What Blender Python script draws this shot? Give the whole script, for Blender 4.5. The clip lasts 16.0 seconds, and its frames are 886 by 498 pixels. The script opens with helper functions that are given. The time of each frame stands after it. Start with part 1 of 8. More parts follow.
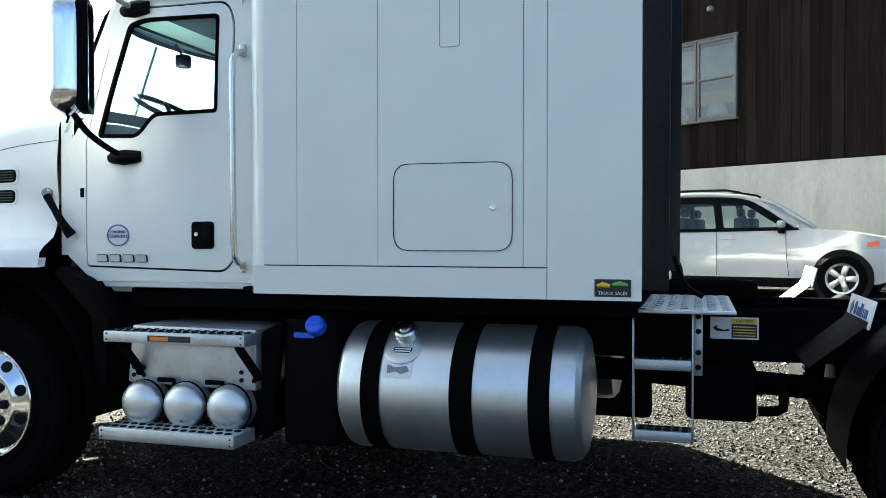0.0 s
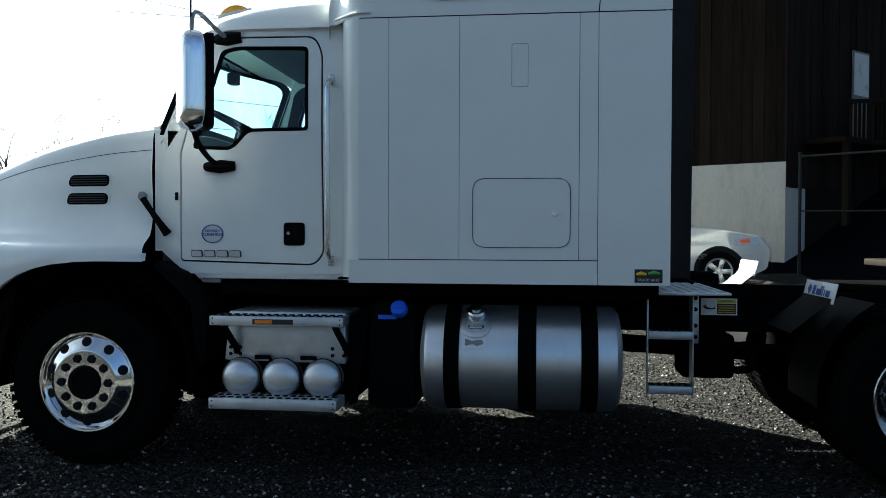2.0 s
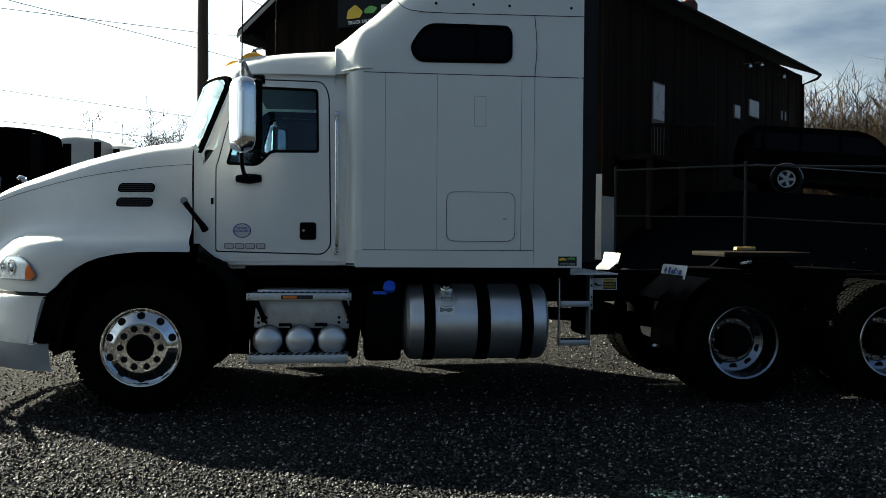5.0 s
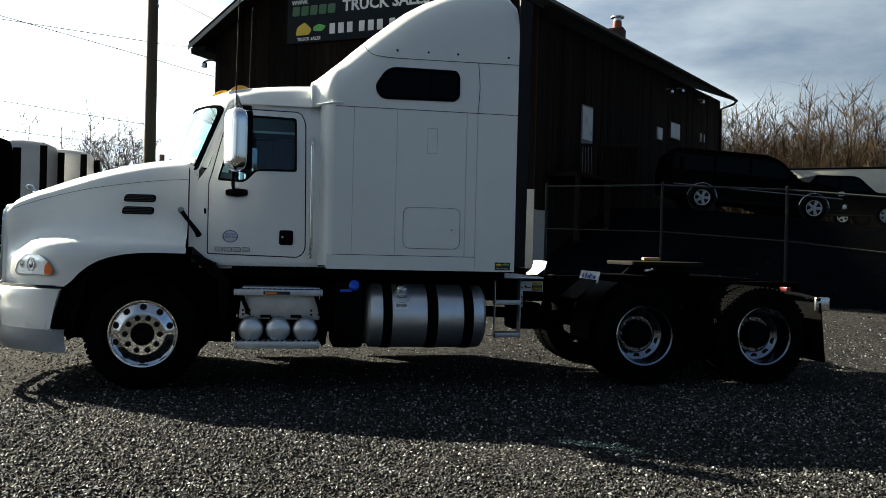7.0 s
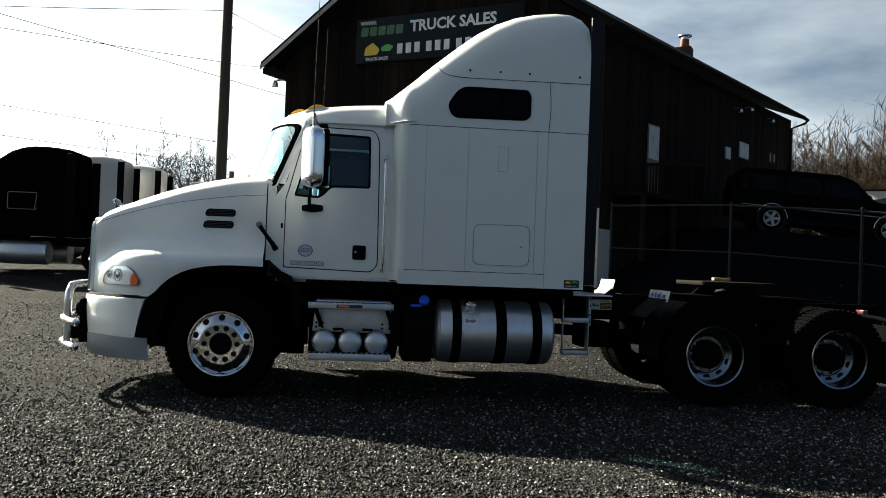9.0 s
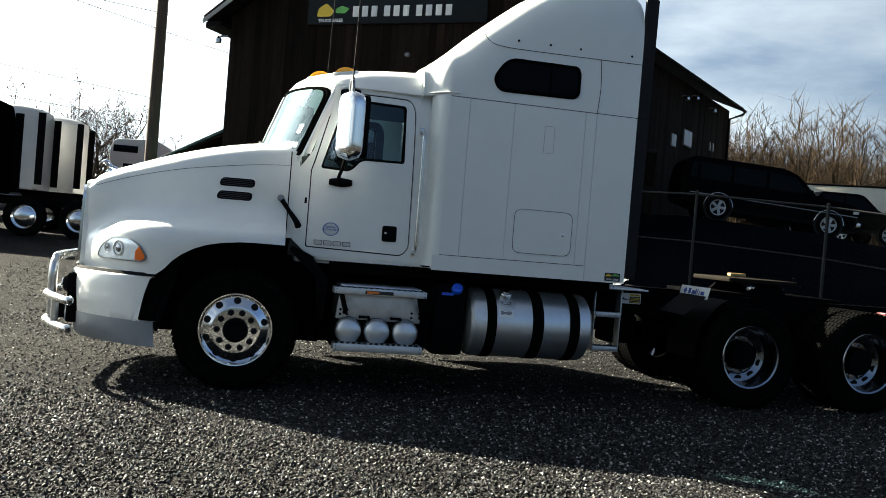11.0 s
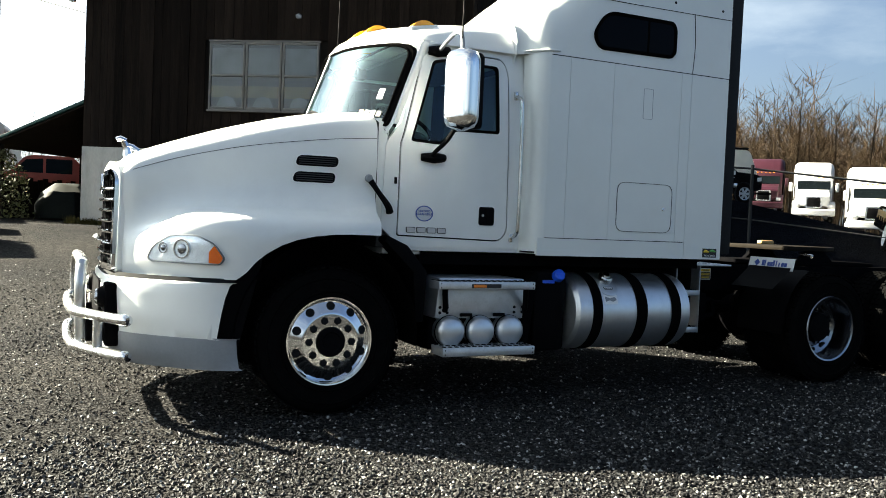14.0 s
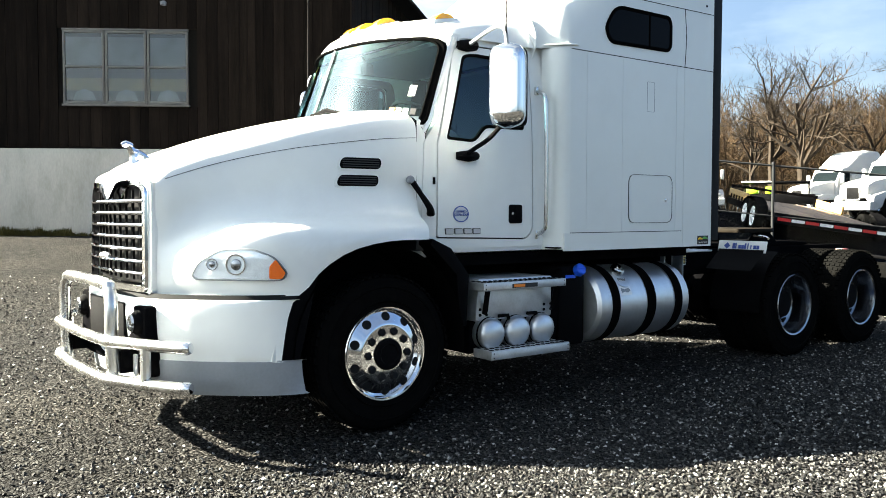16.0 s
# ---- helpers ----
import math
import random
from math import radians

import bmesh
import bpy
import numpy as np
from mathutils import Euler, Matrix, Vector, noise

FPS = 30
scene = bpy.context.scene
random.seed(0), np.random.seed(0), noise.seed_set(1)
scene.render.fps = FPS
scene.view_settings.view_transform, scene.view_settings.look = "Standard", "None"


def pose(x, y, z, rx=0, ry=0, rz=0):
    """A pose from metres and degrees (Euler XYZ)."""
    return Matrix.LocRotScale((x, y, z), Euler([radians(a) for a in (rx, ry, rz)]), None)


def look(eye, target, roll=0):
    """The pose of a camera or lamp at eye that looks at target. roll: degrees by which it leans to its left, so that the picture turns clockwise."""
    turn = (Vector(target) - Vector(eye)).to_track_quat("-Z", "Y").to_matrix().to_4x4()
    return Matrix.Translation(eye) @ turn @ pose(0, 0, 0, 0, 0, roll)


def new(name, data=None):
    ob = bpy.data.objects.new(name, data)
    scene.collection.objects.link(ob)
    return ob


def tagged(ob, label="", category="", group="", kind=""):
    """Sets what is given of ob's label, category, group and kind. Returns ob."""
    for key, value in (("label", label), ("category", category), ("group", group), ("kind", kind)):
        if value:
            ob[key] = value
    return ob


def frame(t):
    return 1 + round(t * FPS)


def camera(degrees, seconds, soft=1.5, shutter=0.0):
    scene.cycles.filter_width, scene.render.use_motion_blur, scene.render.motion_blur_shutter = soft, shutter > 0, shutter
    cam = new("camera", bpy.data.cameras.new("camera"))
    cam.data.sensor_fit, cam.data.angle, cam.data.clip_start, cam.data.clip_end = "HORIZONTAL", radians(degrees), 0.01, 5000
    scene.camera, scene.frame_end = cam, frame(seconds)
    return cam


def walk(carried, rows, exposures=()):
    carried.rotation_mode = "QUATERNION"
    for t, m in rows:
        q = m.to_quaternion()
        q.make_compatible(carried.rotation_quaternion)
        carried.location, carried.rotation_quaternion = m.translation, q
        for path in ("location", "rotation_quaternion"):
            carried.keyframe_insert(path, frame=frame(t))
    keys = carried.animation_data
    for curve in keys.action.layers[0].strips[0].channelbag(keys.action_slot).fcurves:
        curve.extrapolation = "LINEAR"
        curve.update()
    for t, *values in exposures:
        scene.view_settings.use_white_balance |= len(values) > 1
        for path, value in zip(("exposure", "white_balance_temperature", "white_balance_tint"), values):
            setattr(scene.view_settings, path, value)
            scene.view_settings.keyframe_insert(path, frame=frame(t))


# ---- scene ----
cam = camera(55.6, 16.0, 0.9)
PATH = [
    (0, (3.677, -4.732, 1.392), (3.096, -2.818, 1.365), -0.02),
    (0.5, (3.459, -5.011, 1.441), (2.899, -3.092, 1.402), -0.18),
    (1, (3.299, -5.344, 1.464), (2.793, -3.410, 1.413), -0.03),
    (1.5, (2.998, -5.615, 1.449), (2.621, -3.651, 1.395), 0.11),
    (2, (2.744, -5.914, 1.412), (2.508, -3.928, 1.375), 0.20),
    (2.5, (2.469, -6.195, 1.423), (2.357, -4.198, 1.392), 0.35),
    (3, (2.173, -6.399, 1.426), (2.184, -4.399, 1.394), 0.24),
    (3.2, (2.053, -6.525, 1.368), (2.129, -4.527, 1.330), 0.31),
    (5.3, (1.455, -7.960, 1.370), (1.695, -5.975, 1.341), 0.50),
    (5.5, (1.384, -8.101, 1.378), (1.638, -6.117, 1.346), 0.60),
    (6, (1.362, -8.477, 1.361), (1.650, -6.498, 1.340), 0.80),
    (6.5, (1.309, -8.795, 1.354), (1.645, -6.823, 1.339), 1.00),
    (7, (1.199, -9.065, 1.358), (1.579, -7.101, 1.352), 1.40),
    (7.5, (1.246, -9.225, 1.359), (1.568, -7.251, 1.362), 1.60),
    (8, (1.256, -9.301, 1.364), (1.612, -7.333, 1.405), 1.70),
    (8.5, (1.230, -9.297, 1.363), (1.510, -7.317, 1.401), 1.90),
    (9, (1.091, -9.157, 1.337), (1.328, -7.171, 1.370), 2.20),
    (9.5, (0.882, -8.957, 1.360), (1.171, -6.978, 1.330), 2.20),
    (10, (0.627, -8.681, 1.355), (0.959, -6.709, 1.325), 2.60),
    (10.2, (0.511, -8.607, 1.365), (0.859, -6.638, 1.340), 3.30),
    (12.3, (-0.777, -7.665, 1.403), (-0.096, -5.785, 1.369), 3.50),
    (12.5, (-0.904, -7.552, 1.375), (-0.189, -5.684, 1.346), 3.10),
    (13, (-1.173, -7.224, 1.384), (-0.412, -5.375, 1.353), 3.20),
    (13.5, (-1.463, -6.874, 1.386), (-0.656, -5.045, 1.331), 2.70),
    (14, (-1.768, -6.596, 1.364), (-0.912, -4.790, 1.295), 2.40),
    (14.5, (-2.082, -6.353, 1.392), (-1.170, -4.575, 1.318), 2.00),
    (15, (-2.438, -6.159, 1.426), (-1.472, -4.410, 1.346), 0.30),
    (15.5, (-2.698, -5.879, 1.410), (-1.667, -4.167, 1.328), 0.10),
    (16, (-2.955, -5.647, 1.419), (-1.751, -4.052, 1.331), 0.10),
]
EXPOSURES = [(0, 4.26, 6800, -2), (0.5, 3.70, 6700, -2), (1.0, 3.28, 6550, -2), (1.5, 3.14, 6400, -2), (2.5, 2.92, 6250, -3), (5.5, 2.28, 6850, -1), (6, 2.20, 6900, 0), (6.5, 2.40, 6950, 2), (7, 2.50, 6950, 2), (8, 2.36, 6950, 2), (9, 2.40, 6950, 2), (10, 2.67, 6900, 2), (12.5, 3.21, 7000, 2), (14.5, 3.55, 7050, 2), (16, 3.98, 7050, 2)]
walk(cam, [(t, look(eye, target, roll)) for t, eye, target, roll in PATH], EXPOSURES)


# ---- world, sun and exposure ----
SUN = Vector((-0.70, 0.70, 0.565)).normalized()
world = bpy.data.worlds.new("sky")
scene.world = world
world.use_nodes = True
wn, wl = world.node_tree.nodes, world.node_tree.links
wn.clear()
sky = wn.new("ShaderNodeTexSky")
sky.sky_type, sky.sun_disc = "NISHITA", False
sky.sun_elevation, sky.sun_rotation = math.asin(SUN.z), math.atan2(SUN.x, SUN.y)
sky.air_density, sky.dust_density, sky.ozone_density = 1.0, 4.0, 1.0
wco = wn.new("ShaderNodeTexCoord")
wmap = wn.new("ShaderNodeMapping")
wmap.inputs["Scale"].default_value = (1.0, 1.0, 3.2)
wnoise = wn.new("ShaderNodeTexNoise")
wnoise.inputs["Scale"].default_value, wnoise.inputs["Detail"].default_value, wnoise.inputs["Roughness"].default_value = 1.9, 9.0, 0.56
wramp = wn.new("ShaderNodeValToRGB")
wramp.color_ramp.elements[0].position, wramp.color_ramp.elements[1].position = 0.40, 0.64
wramp.color_ramp.elements[0].color, wramp.color_ramp.elements[1].color = (0.22, 0.22, 0.22, 1), (1, 1, 1, 1)
wmix = wn.new("ShaderNodeMix")
wmix.data_type = "RGBA"
wbw = wn.new("ShaderNodeRGBToBW")
wgain = wn.new("ShaderNodeMath")
wgain.operation, wgain.inputs[1].default_value, wgain.inputs[2].default_value = "MULTIPLY_ADD", 0.29, 1.17
wtint = wn.new("ShaderNodeMix")
wtint.data_type, wtint.blend_type, wtint.inputs["Factor"].default_value = "RGBA", "MULTIPLY", 1.0
wtint.inputs["B"].default_value = (0.85, 0.955, 1.11, 1)
wl.new(sky.outputs["Color"], wbw.inputs["Color"])
wl.new(wbw.outputs["Val"], wgain.inputs[0])
wsep, wside, wmul = wn.new("ShaderNodeVectorMath"), wn.new("ShaderNodeMapRange"), wn.new("ShaderNodeMath")
wside.inputs["From Min"].default_value, wside.inputs["From Max"].default_value = -0.3, 0.9
wside.inputs["To Min"].default_value, wside.inputs["To Max"].default_value = 0.85, 1.75
wmul.operation = "MULTIPLY"
wl.new(wco.outputs["Generated"], wsep.inputs[0])
wsep.operation, wsep.inputs[1].default_value = "DOT_PRODUCT", SUN
wl.new(wsep.outputs["Value"], wside.inputs["Value"])
wl.new(wside.outputs["Result"], wmul.inputs[0])
wl.new(wgain.outputs[0], wmul.inputs[1])
wxyz, whaze, wmul2 = wn.new("ShaderNodeSeparateXYZ"), wn.new("ShaderNodeMapRange"), wn.new("ShaderNodeMath")
whaze.inputs["From Max"].default_value, whaze.inputs["To Min"].default_value, whaze.inputs["To Max"].default_value = 0.75, 1.55, 0.55
wmul2.operation = "MULTIPLY"
wl.new(wco.outputs["Generated"], wxyz.inputs[0])
wl.new(wxyz.outputs["Z"], whaze.inputs["Value"])
wl.new(whaze.outputs["Result"], wmul2.inputs[0])
wl.new(wmul.outputs[0], wmul2.inputs[1])
wl.new(wmul2.outputs[0], wtint.inputs["A"])
wl.new(wtint.outputs["Result"], wmix.inputs["B"])
wbg = wn.new("ShaderNodeBackground")
wbg.inputs["Strength"].default_value = 0.05
wout = wn.new("ShaderNodeOutputWorld")
wl.new(wco.outputs["Generated"], wmap.inputs["Vector"])
wl.new(wmap.outputs["Vector"], wnoise.inputs["Vector"])
wl.new(wnoise.outputs["Fac"], wramp.inputs["Fac"])
wcov, wcm = wn.new("ShaderNodeMapRange"), wn.new("ShaderNodeMath")
wcov.inputs["From Min"].default_value, wcov.inputs["From Max"].default_value, wcov.inputs["To Min"].default_value = -0.5, 0.45, 0.2
wcm.operation = "MULTIPLY"
wl.new(wsep.outputs["Value"], wcov.inputs["Value"])
wl.new(wcov.outputs["Result"], wcm.inputs[0])
wl.new(wramp.outputs["Color"], wcm.inputs[1])
wl.new(wcm.outputs[0], wmix.inputs["Factor"])
wclear = wn.new("ShaderNodeMix")
wclear.data_type, wclear.blend_type, wclear.inputs["Factor"].default_value = "RGBA", "MULTIPLY", 1.0
wclear.inputs["B"].default_value = (0.19, 0.255, 0.36, 1)
wl.new(sky.outputs["Color"], wclear.inputs["A"])
wl.new(wclear.outputs["Result"], wmix.inputs["A"])
wl.new(wmix.outputs["Result"], wbg.inputs["Color"])
wl.new(wbg.outputs["Background"], wout.inputs["Surface"])
lamp = bpy.data.lights.new("sun", "SUN")
lamp.energy, lamp.angle, lamp.color = 5.0, radians(0.6), (1.0, 0.93, 0.82)
sun = new("sun", lamp)
sun.matrix_world = look(SUN * 50, (0, 0, 0))


# ---- mesh helpers ----
def finish(name, bm, material, parent=None, label="", sharp=35):
    me = bpy.data.meshes.new(name)
    bmesh.ops.recalc_face_normals(bm, faces=bm.faces)
    bm.to_mesh(me)
    bm.free()
    me.materials.append(material)
    me.shade_smooth()
    me.set_sharp_from_angle(angle=radians(sharp))
    ob = new(name, me)
    if parent is not None:
        ob.parent = parent
    if label:
        ob["label"] = label
    return ob


def part(name, bm, material, parent, label="", sharp=35):
    """One mesh under a thing or under a part."""
    return finish(name, bm, material, parent, label, sharp)


def thing(name, place, label, category, group="", kind=""):
    ob = new(name)
    ob.matrix_world = place
    return tagged(ob, label, category, group, kind)


def box(x0, x1, y0, y1, z0, z1, bevel=0.0, bm=None, seg=2):
    own = bmesh.new()
    vs = [own.verts.new((x, y, z)) for x in (x0, x1) for y in (y0, y1) for z in (z0, z1)]
    for f in ((0, 1, 3, 2), (4, 6, 7, 5), (0, 4, 5, 1), (2, 3, 7, 6), (0, 2, 6, 4), (1, 5, 7, 3)):
        own.faces.new([vs[i] for i in f])
    if bevel:
        bmesh.ops.bevel(own, geom=own.edges[:], offset=bevel, segments=seg, affect="EDGES", profile=0.5)
    return add(bm, own)


def add(bm, own):
    """Moves the mesh own into bm (or returns it as it is)."""
    if bm is None:
        return own
    me = bpy.data.meshes.new("join")
    own.to_mesh(me)
    own.free()
    bm.from_mesh(me)
    bpy.data.meshes.remove(me)
    return bm


def turned(bm, m):
    bmesh.ops.transform(bm, matrix=m, verts=bm.verts)
    return bm


def loop_round(pts, r, n=4):
    """A closed outline with its corners rounded; r may be a list."""
    out, k = [], len(pts)
    for i in range(k):
        p, a, b = Vector(pts[i]), Vector(pts[i - 1]), Vector(pts[(i + 1) % k])
        ri = r[i] if isinstance(r, (list, tuple)) else r
        ri = min(ri, (a - p).length * 0.48, (b - p).length * 0.48)
        if ri < 1e-4:
            out.append(p)
            continue
        p0, p1 = p + (a - p).normalized() * ri, p + (b - p).normalized() * ri
        for j in range(n + 1):
            t = j / n
            out.append((1 - t) ** 2 * p0 + 2 * t * (1 - t) * p + t * t * p1)
    return out


def plate(loops, thick, put, bm=None, cuts=0):
    """A plate from an outline and its holes in (u, v); put(u, v, depth) gives the place, depth from 0 (face) to thick."""
    own = bmesh.new()
    edges, rings = [], []
    for pts in loops:
        vs = [own.verts.new((p[0], p[1], 0)) for p in pts]
        es = [own.edges.new((vs[i], vs[(i + 1) % len(vs)])) for i in range(len(vs))]
        edges += es
        rings.append(vs)
    bmesh.ops.triangle_fill(own, edges=edges, use_beauty=True, use_dissolve=False)
    if cuts:
        us = [v.co.x for v in own.verts]
        for i in range(1, cuts):
            u = min(us) + (max(us) - min(us)) * i / cuts
            bmesh.ops.bisect_plane(own, geom=own.verts[:] + own.edges[:] + own.faces[:], plane_co=(u, 0, 0), plane_no=(1, 0, 0))
        vv = [v.co.y for v in own.verts]
        for i in range(1, cuts):
            u = min(vv) + (max(vv) - min(vv)) * i / cuts
            bmesh.ops.bisect_plane(own, geom=own.verts[:] + own.edges[:] + own.faces[:], plane_co=(0, u, 0), plane_no=(0, 1, 0))
    if thick:
        got = bmesh.ops.extrude_face_region(own, geom=own.faces[:])
        back = [g for g in got["geom"] if isinstance(g, bmesh.types.BMVert)]
        for v in back:
            v.co.z = thick
    for v in own.verts:
        v.co = put(v.co.x, v.co.y, v.co.z)
    return add(bm, own)


def prism(pts, y0, y1, bevel=0.0, bm=None, seg=2, axis="y"):
    """A solid from a side outline (x, z), from y0 to y1 (axis y), or (y, z) along x, or (x, y) along z."""
    own = bmesh.new()
    way = {"y": lambda a, b, c: (a, c, b), "x": lambda a, b, c: (c, a, b), "z": lambda a, b, c: (a, b, c)}[axis]
    a, b = [own.verts.new(way(p[0], p[1], y0)) for p in pts], [own.verts.new(way(p[0], p[1], y1)) for p in pts]
    own.faces.new(a)
    own.faces.new(list(reversed(b)))
    for i in range(len(pts)):
        j = (i + 1) % len(pts)
        own.faces.new((a[i], b[i], b[j], a[j]))
    bmesh.ops.recalc_face_normals(own, faces=own.faces)
    if bevel:
        bmesh.ops.bevel(own, geom=own.edges[:], offset=bevel, segments=seg, affect="EDGES", profile=0.5, clamp_overlap=True)
    return add(bm, own)


def tube(pts, r, bm=None, seg=10, smooth=0, caps=True):
    """A round bar along points; smooth adds rounded points in between. r may be a list."""
    pts = [Vector(p) for p in pts]
    radii = list(r) if isinstance(r, (list, tuple)) else [r] * len(pts)
    if smooth:
        fine, fr = [], []
        for i in range(len(pts) - 1):
            p0, p1, p2, p3 = pts[max(i - 1, 0)], pts[i], pts[i + 1], pts[min(i + 2, len(pts) - 1)]
            for k in range(smooth):
                t = k / smooth
                fine.append(0.5 * (2 * p1 + (p2 - p0) * t + (2 * p0 - 5 * p1 + 4 * p2 - p3) * t * t + (3 * p1 - p0 - 3 * p2 + p3) * t ** 3))
                fr.append(radii[i] * (1 - t) + radii[i + 1] * t)
        pts, radii = fine + [pts[-1]], fr + [radii[-1]]
    own = bmesh.new()
    rings, side = [], None
    for i, p in enumerate(pts):
        way = (pts[min(i + 1, len(pts) - 1)] - pts[max(i - 1, 0)]).normalized()
        side = way.orthogonal().normalized() if side is None else (side - way * side.dot(way)).normalized()
        up = way.cross(side)
        rings.append([own.verts.new(p + radii[i] * (math.cos(2 * math.pi * k / seg) * side + math.sin(2 * math.pi * k / seg) * up)) for k in range(seg)])
    for a, b in zip(rings, rings[1:]):
        for k in range(seg):
            own.faces.new((a[k], a[(k + 1) % seg], b[(k + 1) % seg], b[k]))
    if caps:
        own.faces.new(rings[0])
        own.faces.new(list(reversed(rings[-1])))
    return add(bm, own)


def lathe(profile, seg=32, bm=None, m=None):
    """Turns a profile of (radius, height) round the z axis; then m."""
    own = bmesh.new()
    rings = []
    for r, h in profile:
        if r < 1e-5:
            rings.append([own.verts.new((0, 0, h))])
        else:
            rings.append([own.verts.new((r * math.cos(2 * math.pi * k / seg), r * math.sin(2 * math.pi * k / seg), h)) for k in range(seg)])
    for a, b in zip(rings, rings[1:]):
        for k in range(seg):
            q = (k + 1) % seg
            if len(a) == 1 and len(b) > 1:
                own.faces.new((a[0], b[k], b[q]))
            elif len(b) == 1 and len(a) > 1:
                own.faces.new((a[k], a[q], b[0]))
            elif len(a) > 1:
                own.faces.new((a[k], a[q], b[q], b[k]))
    if m is not None:
        bmesh.ops.transform(own, matrix=m, verts=own.verts)
    return add(bm, own)


def loft(rows, bm=None, close=False):
    """A sheet through rows of places, all of one length."""
    own = bmesh.new()
    grid = [[own.verts.new(p) for p in row] for row in rows]
    for a, b in zip(grid, grid[1:]):
        for k in range(len(a) - (0 if close else 1)):
            q = (k + 1) % len(a)
            own.faces.new((a[k], a[q], b[q], b[k]))
    return add(bm, own)


def curve_at(xs, ys):
    """A smooth function through the points (x, y)."""
    xs, ys = np.array(xs, float), np.array(ys, float)
    slope = np.gradient(ys, xs)

    def f(x):
        x = min(max(x, xs[0]), xs[-1])
        i = int(min(np.searchsorted(xs, x, side="right") - 1, len(xs) - 2))
        h = xs[i + 1] - xs[i]
        t = (x - xs[i]) / h
        return float((1 + 2 * t) * (1 - t) ** 2 * ys[i] + t * (1 - t) ** 2 * h * slope[i] + t * t * (3 - 2 * t) * ys[i + 1] + t * t * (t - 1) * h * slope[i + 1])

    return f


# ---- materials ----
def surf(name, base, rough=0.5, metal=0.0, vary=0.15, scale=3.0, fine=60.0, bump=0.0, coat=0.0, dirt=None, dirt_amount=0.0, spec=0.5, rvary=0.1, stretch=(1, 1, 1), objrand=0.0):
    m = bpy.data.materials.new(name)
    m.use_nodes = True
    n, l = m.node_tree.nodes, m.node_tree.links
    p = n["Principled BSDF"]
    co = n.new("ShaderNodeTexCoord")
    mp = n.new("ShaderNodeMapping")
    mp.inputs["Scale"].default_value = stretch
    l.new(co.outputs["Object"], mp.inputs["Vector"])
    big, small = n.new("ShaderNodeTexNoise"), n.new("ShaderNodeTexNoise")
    for t, s, d in ((big, scale, 6.0), (small, fine, 4.0)):
        t.inputs["Scale"].default_value, t.inputs["Detail"].default_value = s, d
        l.new(mp.outputs["Vector"], t.inputs["Vector"])
    both = n.new("ShaderNodeMath")
    both.operation = "MULTIPLY_ADD"
    l.new(small.outputs["Fac"], both.inputs[0])
    both.inputs[1].default_value = 0.5
    l.new(big.outputs["Fac"], both.inputs[2])
    ramp = n.new("ShaderNodeValToRGB")
    ramp.color_ramp.elements[0].position, ramp.color_ramp.elements[1].position = 0.45, 1.05
    lo, hi = [max(c * (1 - vary), 0) for c in base], [min(c * (1 + vary), 1) for c in base]
    ramp.color_ramp.elements[0].color, ramp.color_ramp.elements[1].color = (*lo, 1), (*hi, 1)
    l.new(both.outputs[0], ramp.inputs["Fac"])
    colour = ramp.outputs["Color"]
    if objrand:
        info = n.new("ShaderNodeObjectInfo")
        hsv = n.new("ShaderNodeHueSaturation")
        mr = n.new("ShaderNodeMapRange")
        mr.inputs["To Min"].default_value, mr.inputs["To Max"].default_value = 1 - objrand, 1 + objrand
        l.new(info.outputs["Random"], mr.inputs["Value"])
        l.new(mr.outputs["Result"], hsv.inputs["Value"])
        l.new(colour, hsv.inputs["Color"])
        colour = hsv.outputs["Color"]
    if dirt is not None:
        dn = n.new("ShaderNodeTexNoise")
        dn.inputs["Scale"].default_value, dn.inputs["Detail"].default_value, dn.inputs["Roughness"].default_value = scale * 2.3, 9.0, 0.7
        l.new(mp.outputs["Vector"], dn.inputs["Vector"])
        dr = n.new("ShaderNodeMapRange")
        dr.inputs["From Min"].default_value, dr.inputs["From Max"].default_value, dr.inputs["To Max"].default_value = 0.5, 0.8, dirt_amount
        l.new(dn.outputs["Fac"], dr.inputs["Value"])
        mx = n.new("ShaderNodeMix")
        mx.data_type = "RGBA"
        l.new(dr.outputs["Result"], mx.inputs["Factor"])
        l.new(colour, mx.inputs["A"])
        mx.inputs["B"].default_value = (*dirt, 1)
        colour = mx.outputs["Result"]
    l.new(colour, p.inputs["Base Color"])
    rr = n.new("ShaderNodeMapRange")
    rr.inputs["To Min"].default_value, rr.inputs["To Max"].default_value = max(rough - rvary, 0.02), min(rough + rvary, 1)
    l.new(big.outputs["Fac"], rr.inputs["Value"])
    l.new(rr.outputs["Result"], p.inputs["Roughness"])
    p.inputs["Metallic"].default_value = metal
    p.inputs["Specular IOR Level"].default_value = spec
    p.inputs["Coat Weight"].default_value = coat
    p.inputs["Coat Roughness"].default_value = 0.06
    if bump:
        b = n.new("ShaderNodeBump")
        b.inputs["Strength"].default_value, b.inputs["Distance"].default_value = bump, 0.01
        l.new(both.outputs[0], b.inputs["Height"])
        l.new(b.outputs["Normal"], p.inputs["Normal"])
    return m


